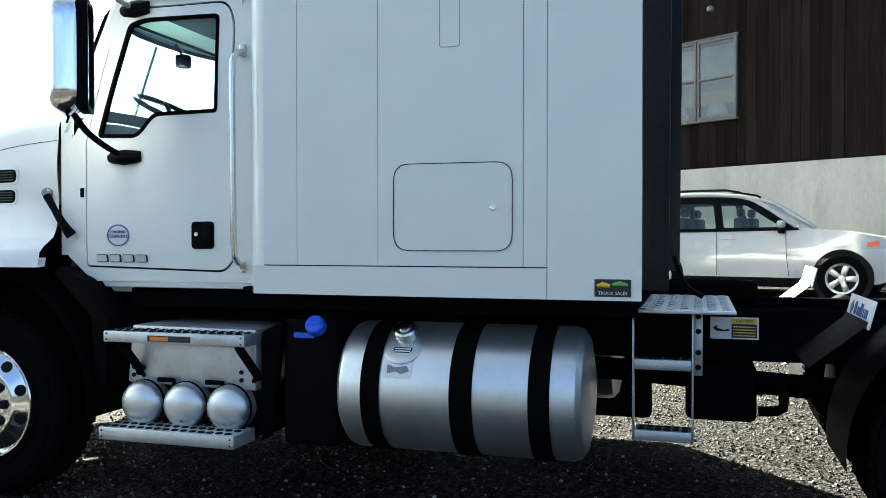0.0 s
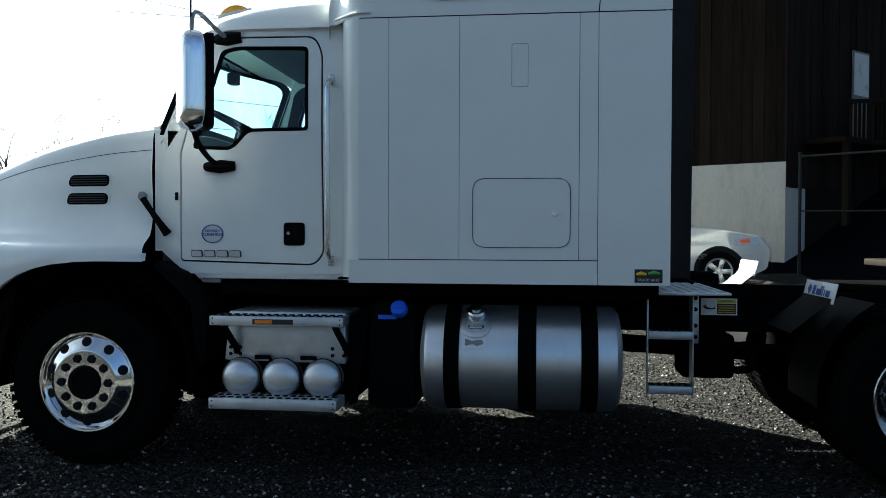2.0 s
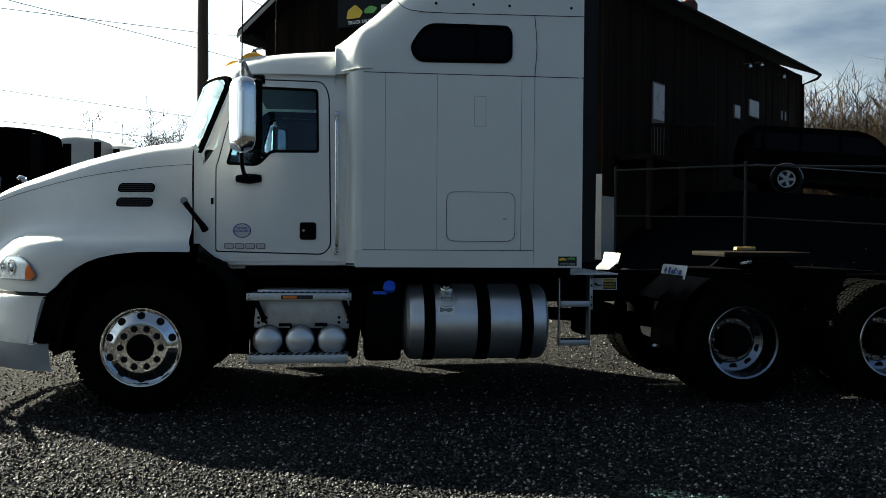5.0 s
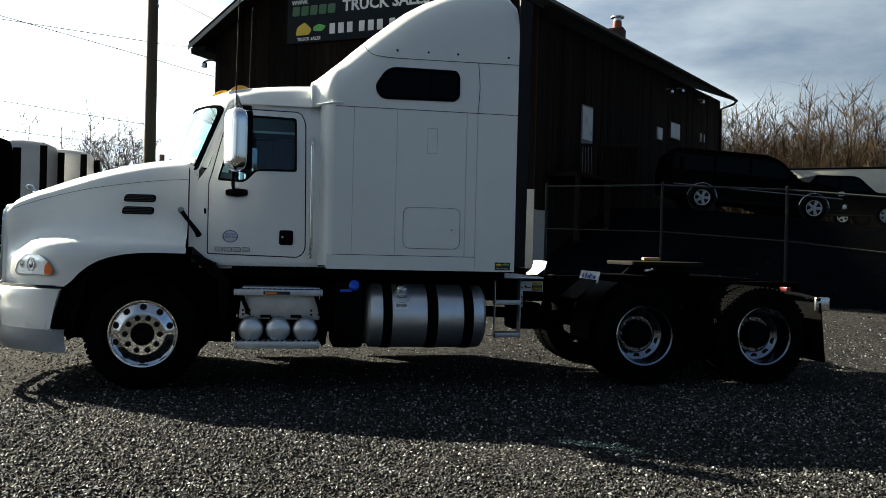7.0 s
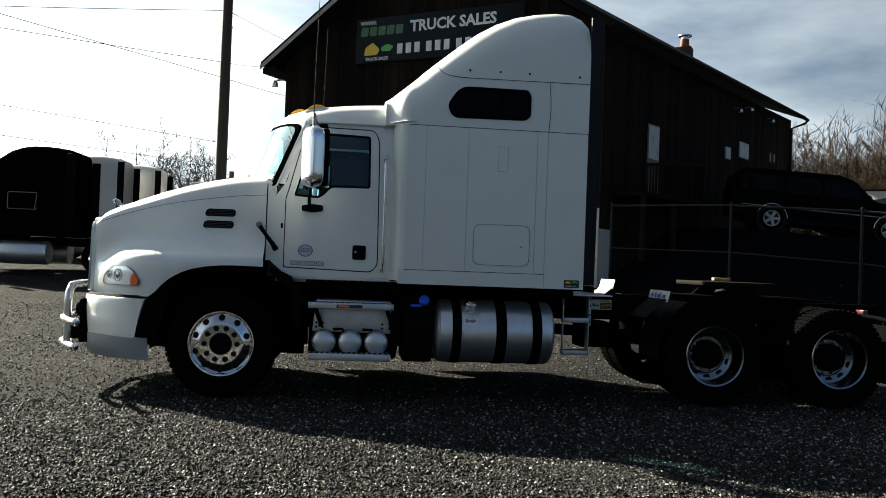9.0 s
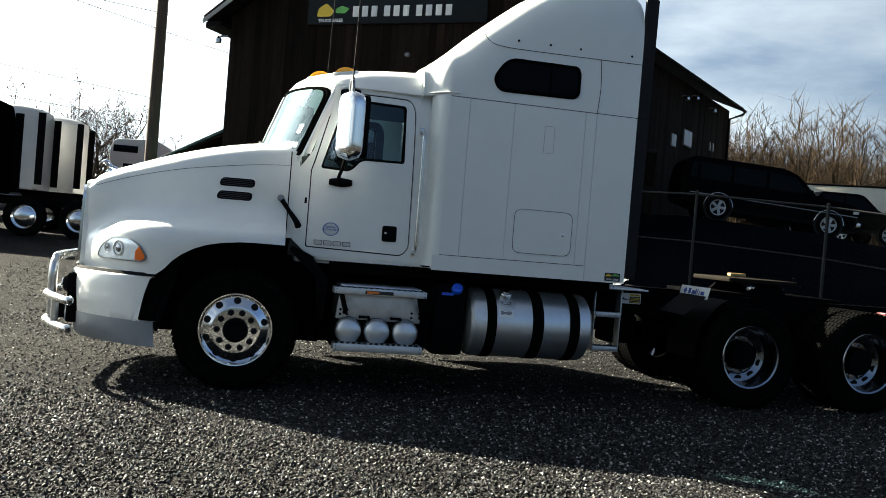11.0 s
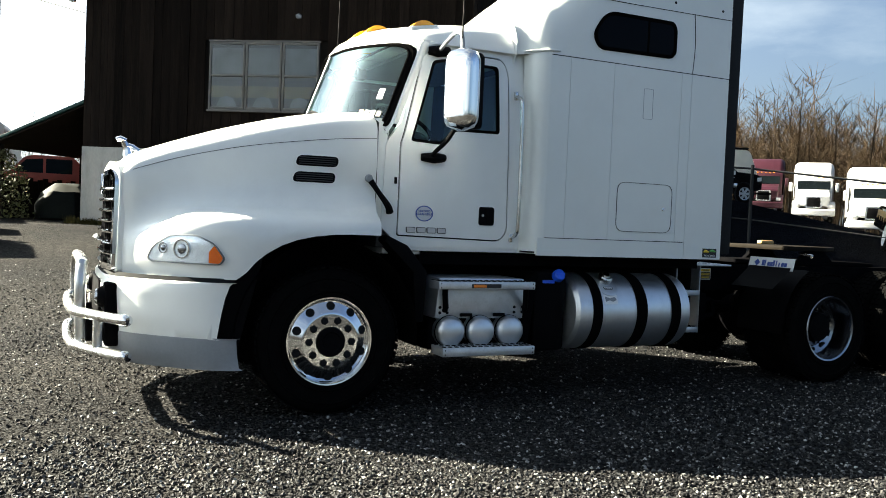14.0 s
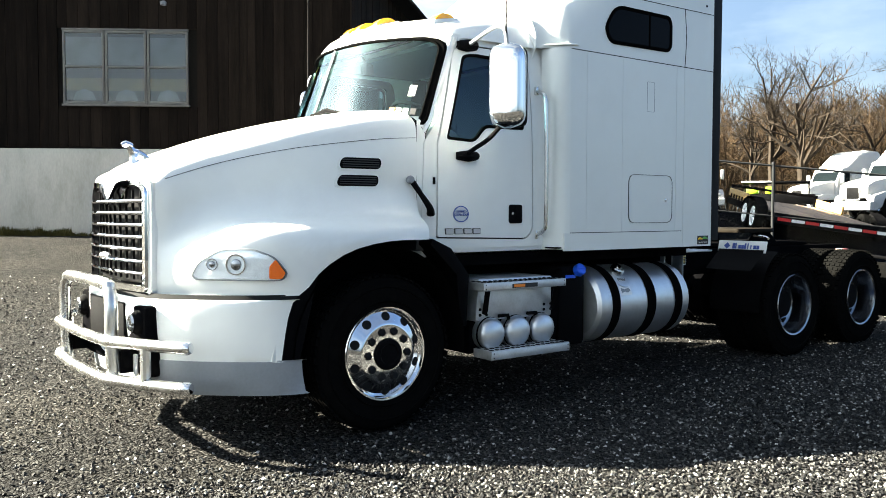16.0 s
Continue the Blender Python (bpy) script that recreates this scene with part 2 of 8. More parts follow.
def glass(name, tint, rough=0.0, ior=1.45, power=4.5, gloss_tint=(1, 1, 1)):
    """A thin clear pane: tinted see-through with a Fresnel gloss."""
    m = bpy.data.materials.new(name)
    m.use_nodes = True
    n, l = m.node_tree.nodes, m.node_tree.links
    n.remove(n["Principled BSDF"])
    clear, gloss, mix, lw = n.new("ShaderNodeBsdfTransparent"), n.new("ShaderNodeBsdfGlossy"), n.new("ShaderNodeMixShader"), n.new("ShaderNodeLayerWeight")
    clear.inputs["Color"].default_value = (*tint, 1)
    gloss.inputs["Roughness"].default_value = max(rough, 0.01)
    gloss.inputs["Color"].default_value = (*gloss_tint, 1)
    f0 = ((ior - 1) / (ior + 1)) ** 2
    lw.inputs["Blend"].default_value = 0.5
    pw, ma = n.new("ShaderNodeMath"), n.new("ShaderNodeMath")
    pw.operation, pw.inputs[1].default_value = "POWER", power
    ma.operation, ma.inputs[1].default_value, ma.inputs[2].default_value = "MULTIPLY_ADD", 1 - f0, f0
    l.new(lw.outputs["Facing"], pw.inputs[0])
    l.new(pw.outputs[0], ma.inputs[0])
    l.new(ma.outputs[0], mix.inputs["Fac"])
    l.new(clear.outputs["BSDF"], mix.inputs[1])
    l.new(gloss.outputs["BSDF"], mix.inputs[2])
    l.new(mix.outputs["Shader"], n["Material Output"].inputs["Surface"])
    return m


PAINT = surf("white_paint", (0.785, 0.80, 0.775), 0.32, vary=0.03, scale=1.1, fine=9, coat=0.5, dirt=(0.5, 0.46, 0.4), dirt_amount=0.10)
PAINT2 = surf("white_panel", (0.74, 0.765, 0.74), 0.34, vary=0.03, scale=1.4, fine=5, coat=0.5, bump=0.06, dirt=(0.55, 0.5, 0.43), dirt_amount=0.10)
EXTENDER = surf("weathered_rubber", (0.013, 0.014, 0.016), 0.7, vary=0.35, scale=3, fine=40, spec=0.15)
GREYPL = surf("grey_plastic", (0.20, 0.215, 0.235), 0.5, vary=0.12, scale=4, fine=60, bump=0.04)
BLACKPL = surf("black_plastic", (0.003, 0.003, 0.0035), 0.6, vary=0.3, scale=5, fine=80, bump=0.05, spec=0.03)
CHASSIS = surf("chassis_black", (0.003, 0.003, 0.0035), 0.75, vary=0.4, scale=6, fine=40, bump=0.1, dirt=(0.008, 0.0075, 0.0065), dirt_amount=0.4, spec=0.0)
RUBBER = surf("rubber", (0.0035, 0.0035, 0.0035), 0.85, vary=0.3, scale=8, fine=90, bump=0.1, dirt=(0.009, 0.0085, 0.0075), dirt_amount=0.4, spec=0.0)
LOUVRE = surf("dark_louvre", (0.035, 0.036, 0.04), 0.5, vary=0.1, spec=0.2)
SEAL = surf("seal_rubber", (0.003, 0.003, 0.003), 0.6, vary=0.2, spec=0.0)
GAP = surf("gap_dark", (0.01, 0.011, 0.012), 0.9, vary=0.2, spec=0.1)
CHROME = surf("chrome", (0.82, 0.83, 0.85), 0.04, metal=1.0, vary=0.01, rvary=0.01)
STEEL = surf("brushed_steel", (0.62, 0.62, 0.61), 0.26, metal=1.0, vary=0.1, fine=120, rvary=0.1)
# aluminium darkened so that its tone holds the shade inside the rear dishes
DARKALU = surf("dark_aluminium", (0.27, 0.285, 0.31), 0.20, metal=1.0, vary=0.15, scale=5, rvary=0.08, dirt=(0.08, 0.075, 0.07), dirt_amount=0.5)
ALU = surf("polished_aluminium", (0.74, 0.76, 0.79), 0.08, metal=1.0, vary=0.06, scale=5, rvary=0.06, dirt=(0.35, 0.33, 0.3), dirt_amount=0.15)
TANKAL = surf("tank_aluminium", (0.66, 0.68, 0.70), 0.40, metal=0.92, vary=0.07, scale=3, fine=30, rvary=0.1, dirt=(0.3, 0.29, 0.27), dirt_amount=0.25)
STEPAL = surf("step_aluminium", (0.56, 0.58, 0.60), 0.42, metal=0.75, vary=0.12, scale=9, fine=90, bump=0.05, dirt=(0.2, 0.19, 0.17), dirt_amount=0.3)
REFLECT = surf("lamp_reflector", (0.80, 0.82, 0.84), 0.22, metal=0.45, vary=0.12, scale=30, fine=120, bump=0.25)
AMBER = surf("amber_lens", (0.98, 0.42, 0.02), 0.2, vary=0.1, coat=0.8)
TURN = surf("orange_lens", (0.75, 0.13, 0.008), 0.2, vary=0.1, coat=0.6)
BLUE = surf("blue_plastic", (0.01, 0.11, 0.75), 0.4, vary=0.1)
LENS = glass("clear_lens", (0.95, 0.97, 0.98), 0.02)
# the blue of the reflected sky is put into the gloss tint
CABGLASS = glass("cab_glass", (0.48, 0.64, 0.70), 0.0, 1.5, 4.5, (0.65, 0.82, 1.0))
DARKGLASS = surf("dark_glass", (0.002, 0.003, 0.005), 0.05, vary=0.2, spec=0.03, rvary=0.03)
SCREENGLASS = glass("screen_glass", (0.52, 0.74, 0.73), 0.04, 1.65, 3.6, (0.84, 0.97, 0.97))
PANEGLASS = glass("window_pane", (0.72, 0.76, 0.77), 0.02, 1.55)
SEATCL = surf("seat_cloth", (0.03, 0.034, 0.045), 0.9, vary=0.3, fine=150, bump=0.1)
DASH = surf("dash_plastic", (0.035, 0.038, 0.042), 0.6, vary=0.2)
WHITE = surf("white_vinyl", (0.75, 0.75, 0.74), 0.5, vary=0.05)
INKBLUE = surf("blue_ink", (0.03, 0.07, 0.30), 0.5, vary=0.1)
INKBLACK = surf("black_ink", (0.012, 0.012, 0.014), 0.5, vary=0.1)
INKGREEN = surf("green_ink", (0.12, 0.42, 0.08), 0.5, vary=0.15)
INKYEL = surf("yellow_ink", (0.70, 0.48, 0.03), 0.5, vary=0.1)
INKORANGE = surf("orange_ink", (0.75, 0.20, 0.02), 0.5, vary=0.1)
SILVERINK = surf("silver_ink", (0.55, 0.56, 0.58), 0.35, metal=0.5, vary=0.08)


# ---- the white tractor unit ----
truck = thing("semi_truck", pose(0, 0, 0), "white sleeper-cab semi truck with chrome grille guard standing on gravel", "truck")


def T(name, bm, material, parent=None, label="", sharp=35):
    return part(name, bm, material, parent or truck, label, sharp)


# hood and front fenders: one shell, by stations along x
STX = [-1.305, -1.298, -1.28, -1.25, -1.21, -1.15, -1.08, -1.0, -0.9, -0.8, -0.72, -0.66, -0.6, -0.54, -0.47, -0.38, -0.28, -0.16, -0.02, 0.10, 0.22, 0.35]
h_crown = curve_at([-1.305, -1.28, -1.21, -1.13, -0.93, -0.70, -0.44, -0.17, 0.10, 0.40], [1.655, 1.70, 1.755, 1.79, 1.865, 1.945, 2.02, 2.085, 2.13, 2.155])
h_seam = curve_at([-1.335, -1.0, -0.6, -0.2, 0.12, 0.40], [1.585, 1.70, 1.80, 1.865, 1.905, 1.925])
h_side = curve_at([-1.305, -1.28, -1.15, -0.9, -0.5, -0.08, 0.40], [0.605, 0.622, 0.66, 0.72, 0.85, 0.935, 0.968])
h_mid = curve_at([-1.305, -1.28, -1.15, -0.9, -0.5, -0.08, 0.40], [0.605, 0.628, 0.678, 0.76, 0.90, 0.97, 0.985])
h_fend = curve_at([-1.305, -1.298, -1.28, -1.25, -1.21, -1.15, -1.0, -0.86, -0.72, -0.5, 0.0, 0.30, 0.40], [0.605, 0.625, 0.655, 0.695, 0.745, 0.815, 0.985, 1.115, 1.19, 1.225, 1.225, 1.15, 1.09])


def h_arch(x):
    """The lower edge of hood and fender."""
    return float(np.interp(x, [-1.335, -0.635, -0.59, -0.53, -0.44, -0.33, -0.20, -0.04, 0.12, 0.40], [0.925, 0.925, 0.985, 1.055, 1.125, 1.18, 1.215, 1.235, 1.24, 1.235]))


def h_section(x):
    """Half a section of the hood from its middle outwards and down: (y, z) with y positive."""
    c, se, a, mi, f, zb = h_crown(x), h_seam(x), h_side(x), h_mid(x), h_fend(x), h_arch(x)
    dz = float(np.interp(x, [-1.305, -1.2, -1.1, -1.0, -0.88], [-0.20, -0.13, -0.07, -0.02, 0]))
    base = [(0, c), (a * 0.45, c - 0.008), (a * 0.76, c - 0.028), (a * 0.92, c - 0.05 - (c - se) * 0.12), (a * 0.985, c - 0.04 - (c - se) * 0.40), (a, se), (a + 0.010, se - 0.10),
            (mi * 0.995, 1.46 + dz), (mi + (f - mi) * 0.16, 1.395 + dz), (mi + (f - mi) * 0.52, 1.362 + dz), (mi + (f - mi) * 0.86, 1.325 + dz), (f, 1.262 + dz), (f + 0.004, max(1.16 + dz * 0.75, zb + 0.02)), (f - 0.004, zb)]
    if zb < 1.1:
        base[-1] = (f - 0.012, zb)
        base.insert(-1, (f, 0.5 * (zb + 1.16 + dz * 0.75)))
    else:
        base.insert(-1, (f + 0.002, zb + 0.01))
    return base


def smooth_path(pts, n):
    """Resamples a chain of (a, b) to n points along a smooth curve."""
    p = np.array(pts, float)
    s = np.r_[0, np.cumsum(np.maximum(np.hypot(*np.diff(p, axis=0).T), 1e-4))]
    fy, fz = curve_at(s, p[:, 0]), curve_at(s, p[:, 1])
    return [(fy(t), fz(t)) for t in np.linspace(0, s[-1], n)]


def skin_y(x, z):
    """How far out the hood's side lies at (x, z)."""
    sec = smooth_path(h_section(x), 60)
    best = [(abs(q[1] - z), q[0]) for q in sec[20:]]
    return min(best)[1]


rows = []
for x in STX:
    half = smooth_path(h_section(x), 44)
    rows.append([(x - (0.06 * (1 - (y / 0.62) ** 2) if y < 0.62 and x < -1.29 else 0), -y, z) for y, z in reversed(half)] + [(x - (0.06 * (1 - (y / 0.62) ** 2) if y < 0.62 and x < -1.29 else 0), y, z) for y, z in half[1:]])
bm = loft(rows)
# inner faces of the fenders, turned in
hood = T("hood", bm, PAINT, label="white moulded hood with flared fenders", sharp=50)
for s in (-1, 1):
    bm = loft([[(x, s * (h_fend(x) - 0.006), h_arch(x) + 0.001), (x, s * (h_fend(x) - 0.05), h_arch(x) + 0.005), (x, s * (h_fend(x) - 0.06), h_arch(x) + 0.05)] for x in STX if x > -1.3])
    T("fender_lip", bm, PAINT, hood)
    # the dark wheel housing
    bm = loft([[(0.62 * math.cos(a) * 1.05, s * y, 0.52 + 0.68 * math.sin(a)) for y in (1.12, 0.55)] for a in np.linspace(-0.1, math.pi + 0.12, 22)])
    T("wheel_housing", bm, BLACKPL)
    # unseen inner plate, added to stop sun leaking through the wheel well
    T("sun_stop_plate", prism([(-0.72, 0.40), (0.74, 0.36), (0.74, 1.22), (-0.60, 1.22)], s * 0.50, s * 0.48, 0.004), BLACKPL)
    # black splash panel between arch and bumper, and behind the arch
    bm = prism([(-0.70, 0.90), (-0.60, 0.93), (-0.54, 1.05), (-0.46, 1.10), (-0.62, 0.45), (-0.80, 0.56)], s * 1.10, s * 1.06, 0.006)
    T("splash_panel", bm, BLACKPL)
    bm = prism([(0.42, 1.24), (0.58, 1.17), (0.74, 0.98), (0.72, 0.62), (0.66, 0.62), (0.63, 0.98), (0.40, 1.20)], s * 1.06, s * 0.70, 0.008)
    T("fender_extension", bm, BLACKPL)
    # seam between hood top and side
    bm = tube([(x, -s * -1 * (h_side(x) + 0.001), h_seam(x)) for x in np.linspace(-1.25, 0.345, 24)], 0.0018, seg=6)
    T("hood_seam", bm, GAP, hood)
    # side vents
    for z, sh in ((1.735, 0.004), (1.622, -0.012)):
        out = loop_round([(-0.235 + sh, z - 0.036), (0.06 + sh, z - 0.036), (0.065 + sh, z + 0.036), (-0.215 + sh, z + 0.036)], 0.035, 5)
        ring = loop_round([(-0.252 + sh, z - 0.05), (0.075 + sh, z - 0.05), (0.08 + sh, z + 0.05), (-0.228 + sh, z + 0.05)], 0.045, 5)
        vent = T("side_vent", plate([out], 0.02, lambda u, v, d, s=s: (u, s * (skin_y(u, v) + 0.006 - d), v)), BLACKPL, hood, "black slotted side vent")
        T("vent_rim", plate([ring, out], 0.015, lambda u, v, d, s=s: (u, s * (skin_y(u, v) + 0.004 - d), v)), PAINT, vent)
        for k in range(4):
            zz = z - 0.022 + 0.0147 * k
            T("louvre", tube([(u, s * (skin_y(u, zz) + 0.009), zz) for u in np.linspace(-0.21 + sh, 0.045 + sh, 5)], 0.0035, seg=5), LOUVRE, vent)
    # headlight
    o = [(-1.165, 1.045), (-1.148, 1.02), (-0.76, 1.02), (-0.735, 1.06), (-0.80, 1.15), (-0.90, 1.20), (-1.04, 1.195), (-1.135, 1.12)]
    out = loop_round(o, 0.03, 4)
    big = loop_round([(-1.168, 1.044), (-1.150, 1.017), (-0.758, 1.017), (-0.730, 1.06), (-0.797, 1.155), (-0.899, 1.205), (-1.042, 1.199), (-1.138, 1.121)], 0.032, 4)
    ys = lambda u, v: h_fend(u) + 0.002 - max(0, (v - 1.16)) * 0.35
    hl = T("headlight", plate([out], 0.0, lambda u, v, d, s=s: (u, s * (ys(u, v) + 0.024 - d), v), cuts=8), LENS, label="clear headlight with amber corner", sharp=60)
    T("headlight_seal", plate([big, out], 0.024, lambda u, v, d, s=s: (u, s * (ys(u, v) + 0.022 - d), v), cuts=8), GREYPL, hl)
    inset = loop_round([(p[0] * 0.97 - 0.029, 1.11 + (p[1] - 1.11) * 0.95) for p in o], 0.03, 4)
    T("reflector_bowl", plate([inset], 0.0, lambda u, v, d, s=s: (u, s * (ys(u, v) + 0.014), v), cuts=8), REFLECT, hl)
    for cx, r in ((-1.075, 0.035), (-0.975, 0.062)):
        nx = 0.72
        m = Matrix.Translation((cx, s * (ys(cx, 1.11) + 0.013), 1.11)) @ Vector((-nx, s * 0.69, 0)).to_track_quat("Z", "Y").to_matrix().to_4x4()
        pj = T("projector_lamp", lathe([(r, 0), (r * 0.96, 0.007), (r * 0.9, 0.007), (r * 0.85, 0.002), (r * 0.5, 0.001), (0, 0.006)], 24, m=m), REFLECT, hl)
        T("lamp_ring", lathe([(r * 1.02, 0.001), (r * 1.0, 0.008), (r * 0.88, 0.008), (r * 0.84, 0.003)], 24, m=m), CHROME, pj)
        T("lamp_core", lathe([(r * 0.55, 0.0015), (r * 0.5, 0.006), (r * 0.2, 0.010), (0, 0.011)], 20, m=m), DARKALU, pj)
    am = loop_round([(-0.83, 1.028), (-0.768, 1.028), (-0.748, 1.062), (-0.80, 1.142), (-0.83, 1.10)], 0.01, 3)
    T("turn_signal", plate([am], 0.006, lambda u, v, d, s=s: (u, s * (ys(u, v) + 0.027 - d), v), cuts=4), TURN, hl, "amber turn signal lens")
    # rubber hood latch and its bracket
    lt = T("hood_latch", tube([(0.30, s * 0.995, 1.62), (0.36, s * 1.005, 1.54), (0.43, s * 1.01, 1.45), (0.455, s * 0.99, 1.405)], [0.022, 0.018, 0.024, 0.03], seg=8, smooth=4), BLACKPL, label="black rubber hood latch")
    T("latch_head", lathe([(0.0, 0), (0.026, 0.0), (0.03, 0.02), (0.022, 0.035), (0, 0.038)], 14, m=pose(0.29, s * (skin_y(0.30, 1.62) + 0.005), 1.635) @ Matrix.Rotation(radians(s * -90), 4, "X")), GREYPL, lt)

# grille in the nose
def nose_x(y, z):
    return -1.312 - 0.06 * (1 - (y / 0.62) ** 2) - 0.02 * (1.6 - z)


G0 = loop_round([(-0.545, 0.935), (0.545, 0.935), (0.53, 1.57), (0.44, 1.62), (0.15, 1.605), (0, 1.49), (-0.15, 1.605), (-0.44, 1.62), (-0.53, 1.57)], [0.03, 0.03, 0.06, 0.06, 0.05, 0.04, 0.05, 0.06, 0.06], 4)
G1 = loop_round([(-0.515, 0.975), (0.515, 0.975), (0.50, 1.545), (0.42, 1.585), (0.17, 1.57), (0, 1.44), (-0.17, 1.57), (-0.42, 1.585), (-0.50, 1.545)], [0.02, 0.02, 0.05, 0.05, 0.05, 0.03, 0.05, 0.05, 0.05], 4)
G0, G1 = ([Vector((p[0] * 1.09, p[1])) for p in q] for q in (G0, G1))
grille = T("grille", plate([G0, G1], 0.05, lambda u, v, d: (nose_x(u, v) - 0.035 + d, u, v), cuts=6), CHROME, label="chrome grille with horizontal bars", sharp=40)
T("grille_backing", plate([G1], 0.01, lambda u, v, d: (nose_x(u, v) + 0.035 + d, u, v), cuts=6), BLACKPL, grille)
for k in range(7):
    z = 1.045 + 0.073 * k
    w = 0.555
    T("grille_bar", tube([(nose_x(y, z) - 0.028, y, z) for y in np.linspace(-w, w, 11)], 0.0125, seg=8), CHROME, grille)
for k in range(9):
    y = -0.44 + 0.11 * k
    T("grille_rib", box(nose_x(y, 1.3) + 0.005, nose_x(y, 1.3) + 0.02, y - 0.005, y + 0.005, 1.0, 1.55), BLACKPL, grille)
T("grille_badge", tube([(nose_x(y, 1.20) - 0.05, y, 1.135) for y in np.linspace(-0.10, 0.10, 5)], [0.012, 0.024, 0.026, 0.024, 0.012], seg=8), STEEL, grille)
# nose cap between hood shell and grille
T("nose_surround", plate([loop_round([(-0.622, 0.92), (0.622, 0.92), (0.61, 1.58), (0.52, 1.655), (0, 1.69), (-0.52, 1.655), (-0.61, 1.58)], 0.04, 4), G0], 0.06,
  lambda u, v, d: (nose_x(u, min(v, 1.6)) - 0.012 + d + max(0, v - 1.64) * 0.6, u, v), cuts=8), PAINT, hood)
# chrome dog figure on the nose, a plain shape
bm = tube([(-1.235, 0, 1.735), (-1.24, 0, 1.79), (-1.26, 0, 1.835), (-1.28, 0, 1.855)], [0.034, 0.028, 0.024, 0.016], seg=8, smooth=3)
bm = tube([(-1.25, 0, 1.81), (-1.20, 0, 1.80), (-1.15, 0, 1.775)], [0.026, 0.022, 0.012], bm=bm, seg=8, smooth=3)
bm = tube([(-1.25, 0, 1.845), (-1.29, 0, 1.86), (-1.315, 0, 1.85)], [0.02, 0.022, 0.014], bm=bm, seg=8, smooth=2)
T("hood_ornament", bm, CHROME, hood, "chrome animal ornament on the nose")

# bumper: white upper part, grey air dam, by plan
PLAN = [(-1.42, 0.0), (-1.415, 0.30), (-1.395, 0.52), (-1.34, 0.68), (-1.24, 0.83), (-1.10, 0.97), (-0.94, 1.10), (-0.80, 1.175), (-0.69, 1.20)]


def sweep(plan, heights, s):
    """A curved panel: plan of (x, y), heights as rows of (z, shift outwards, and the x at which the row ends)."""
    p = np.array(smooth_path(plan, 60))
    rows_ = []
    for z, o in heights:
        end = -0.69 - 0.10 * min(max((0.90 - z) / 0.36, 0), 1)
        xs = np.linspace(0, float(np.interp(end, p[:, 0], np.arange(60))), 26)
        rows_.append([(float(np.interp(k, np.arange(60), p[:, 0])) + 0.7 * o, s * (float(np.interp(k, np.arange(60), p[:, 1])) + 0.3 * o), z) for k in xs])
    return loft(rows_)


bumper = T("bumper", sweep(PLAN, [(0.905, 0.05), (0.90, 0.012), (0.885, -0.006), (0.80, -0.012), (0.70, 0.0), (0.60, 0.018), (0.545, 0.028), (0.54, 0.06)], -1), PAINT, label="white bumper with grey air dam", sharp=50)
T("bumper_shell", sweep(PLAN, [(0.905, 0.05), (0.90, 0.012), (0.885, -0.006), (0.80, -0.012), (0.70, 0.0), (0.60, 0.018), (0.545, 0.028), (0.54, 0.06)], 1), PAINT, bumper, sharp=50)
for s in (-1, 1):
    p = smooth_path(PLAN[:8] + [(-0.74, 1.195), (-0.66, 1.203)], 26)
    T("air_dam", loft([[(x + 0.7 * o, s * (y + 0.3 * o), z) for x, y in p] for z, o in [(0.55, 0.06), (0.545, 0.022), (0.535, 0.016), (0.45, 0.025), (0.36, 0.045), (0.345, 0.08)]]), GREYPL, bumper, "grey plastic air dam", sharp=50)
    T("bumper_end", prism([(-0.735, 0.885), (-0.705, 0.88), (-0.80, 0.545), (-0.83, 0.545)], s * 1.175, s * 1.10, 0.004), PAINT, bumper)
    T("hood_gap", loft([[(x + 0.01, s * (y - 0.004), 0.895) for x, y in smooth_path(PLAN, 20)], [(x + 0.03, s * (y - 0.014), 0.932) for x, y in smooth_path(PLAN, 20)]]), GAP, bumper)
    T("fog_lamp", lathe([(0, 0), (0.055, 0.0), (0.075, 0.03), (0.078, 0.09), (0.05, 0.1)], 18, m=pose(-1.45, s * 0.60, 0.76) @ Matrix.Rotation(radians(-90), 4, "Y").inverted()), BLACKPL, bumper, "round black fog lamp")
for s in (-1, 1):
    T("fog_glass", lathe([(0, 0.012), (0.045, 0.008), (0.052, 0.0), (0.056, -0.004)], 18, m=pose(-1.455, s * 0.60, 0.76, 0, -90, 0)), DARKALU, bumper)
T("bumper_recess", box(-1.432, -1.39, -0.38, 0.38, 0.58, 0.86, 0.008), BLACKPL, bumper)
T("bracket_plate", box(-1.43, -1.41, -0.60, -0.50, 0.44, 0.57, 0.006), WHITE, bumper)
T("front_crossmember", box(-1.405, -1.2, -0.70, 0.70, 0.44, 0.86, 0.02), CHASSIS)

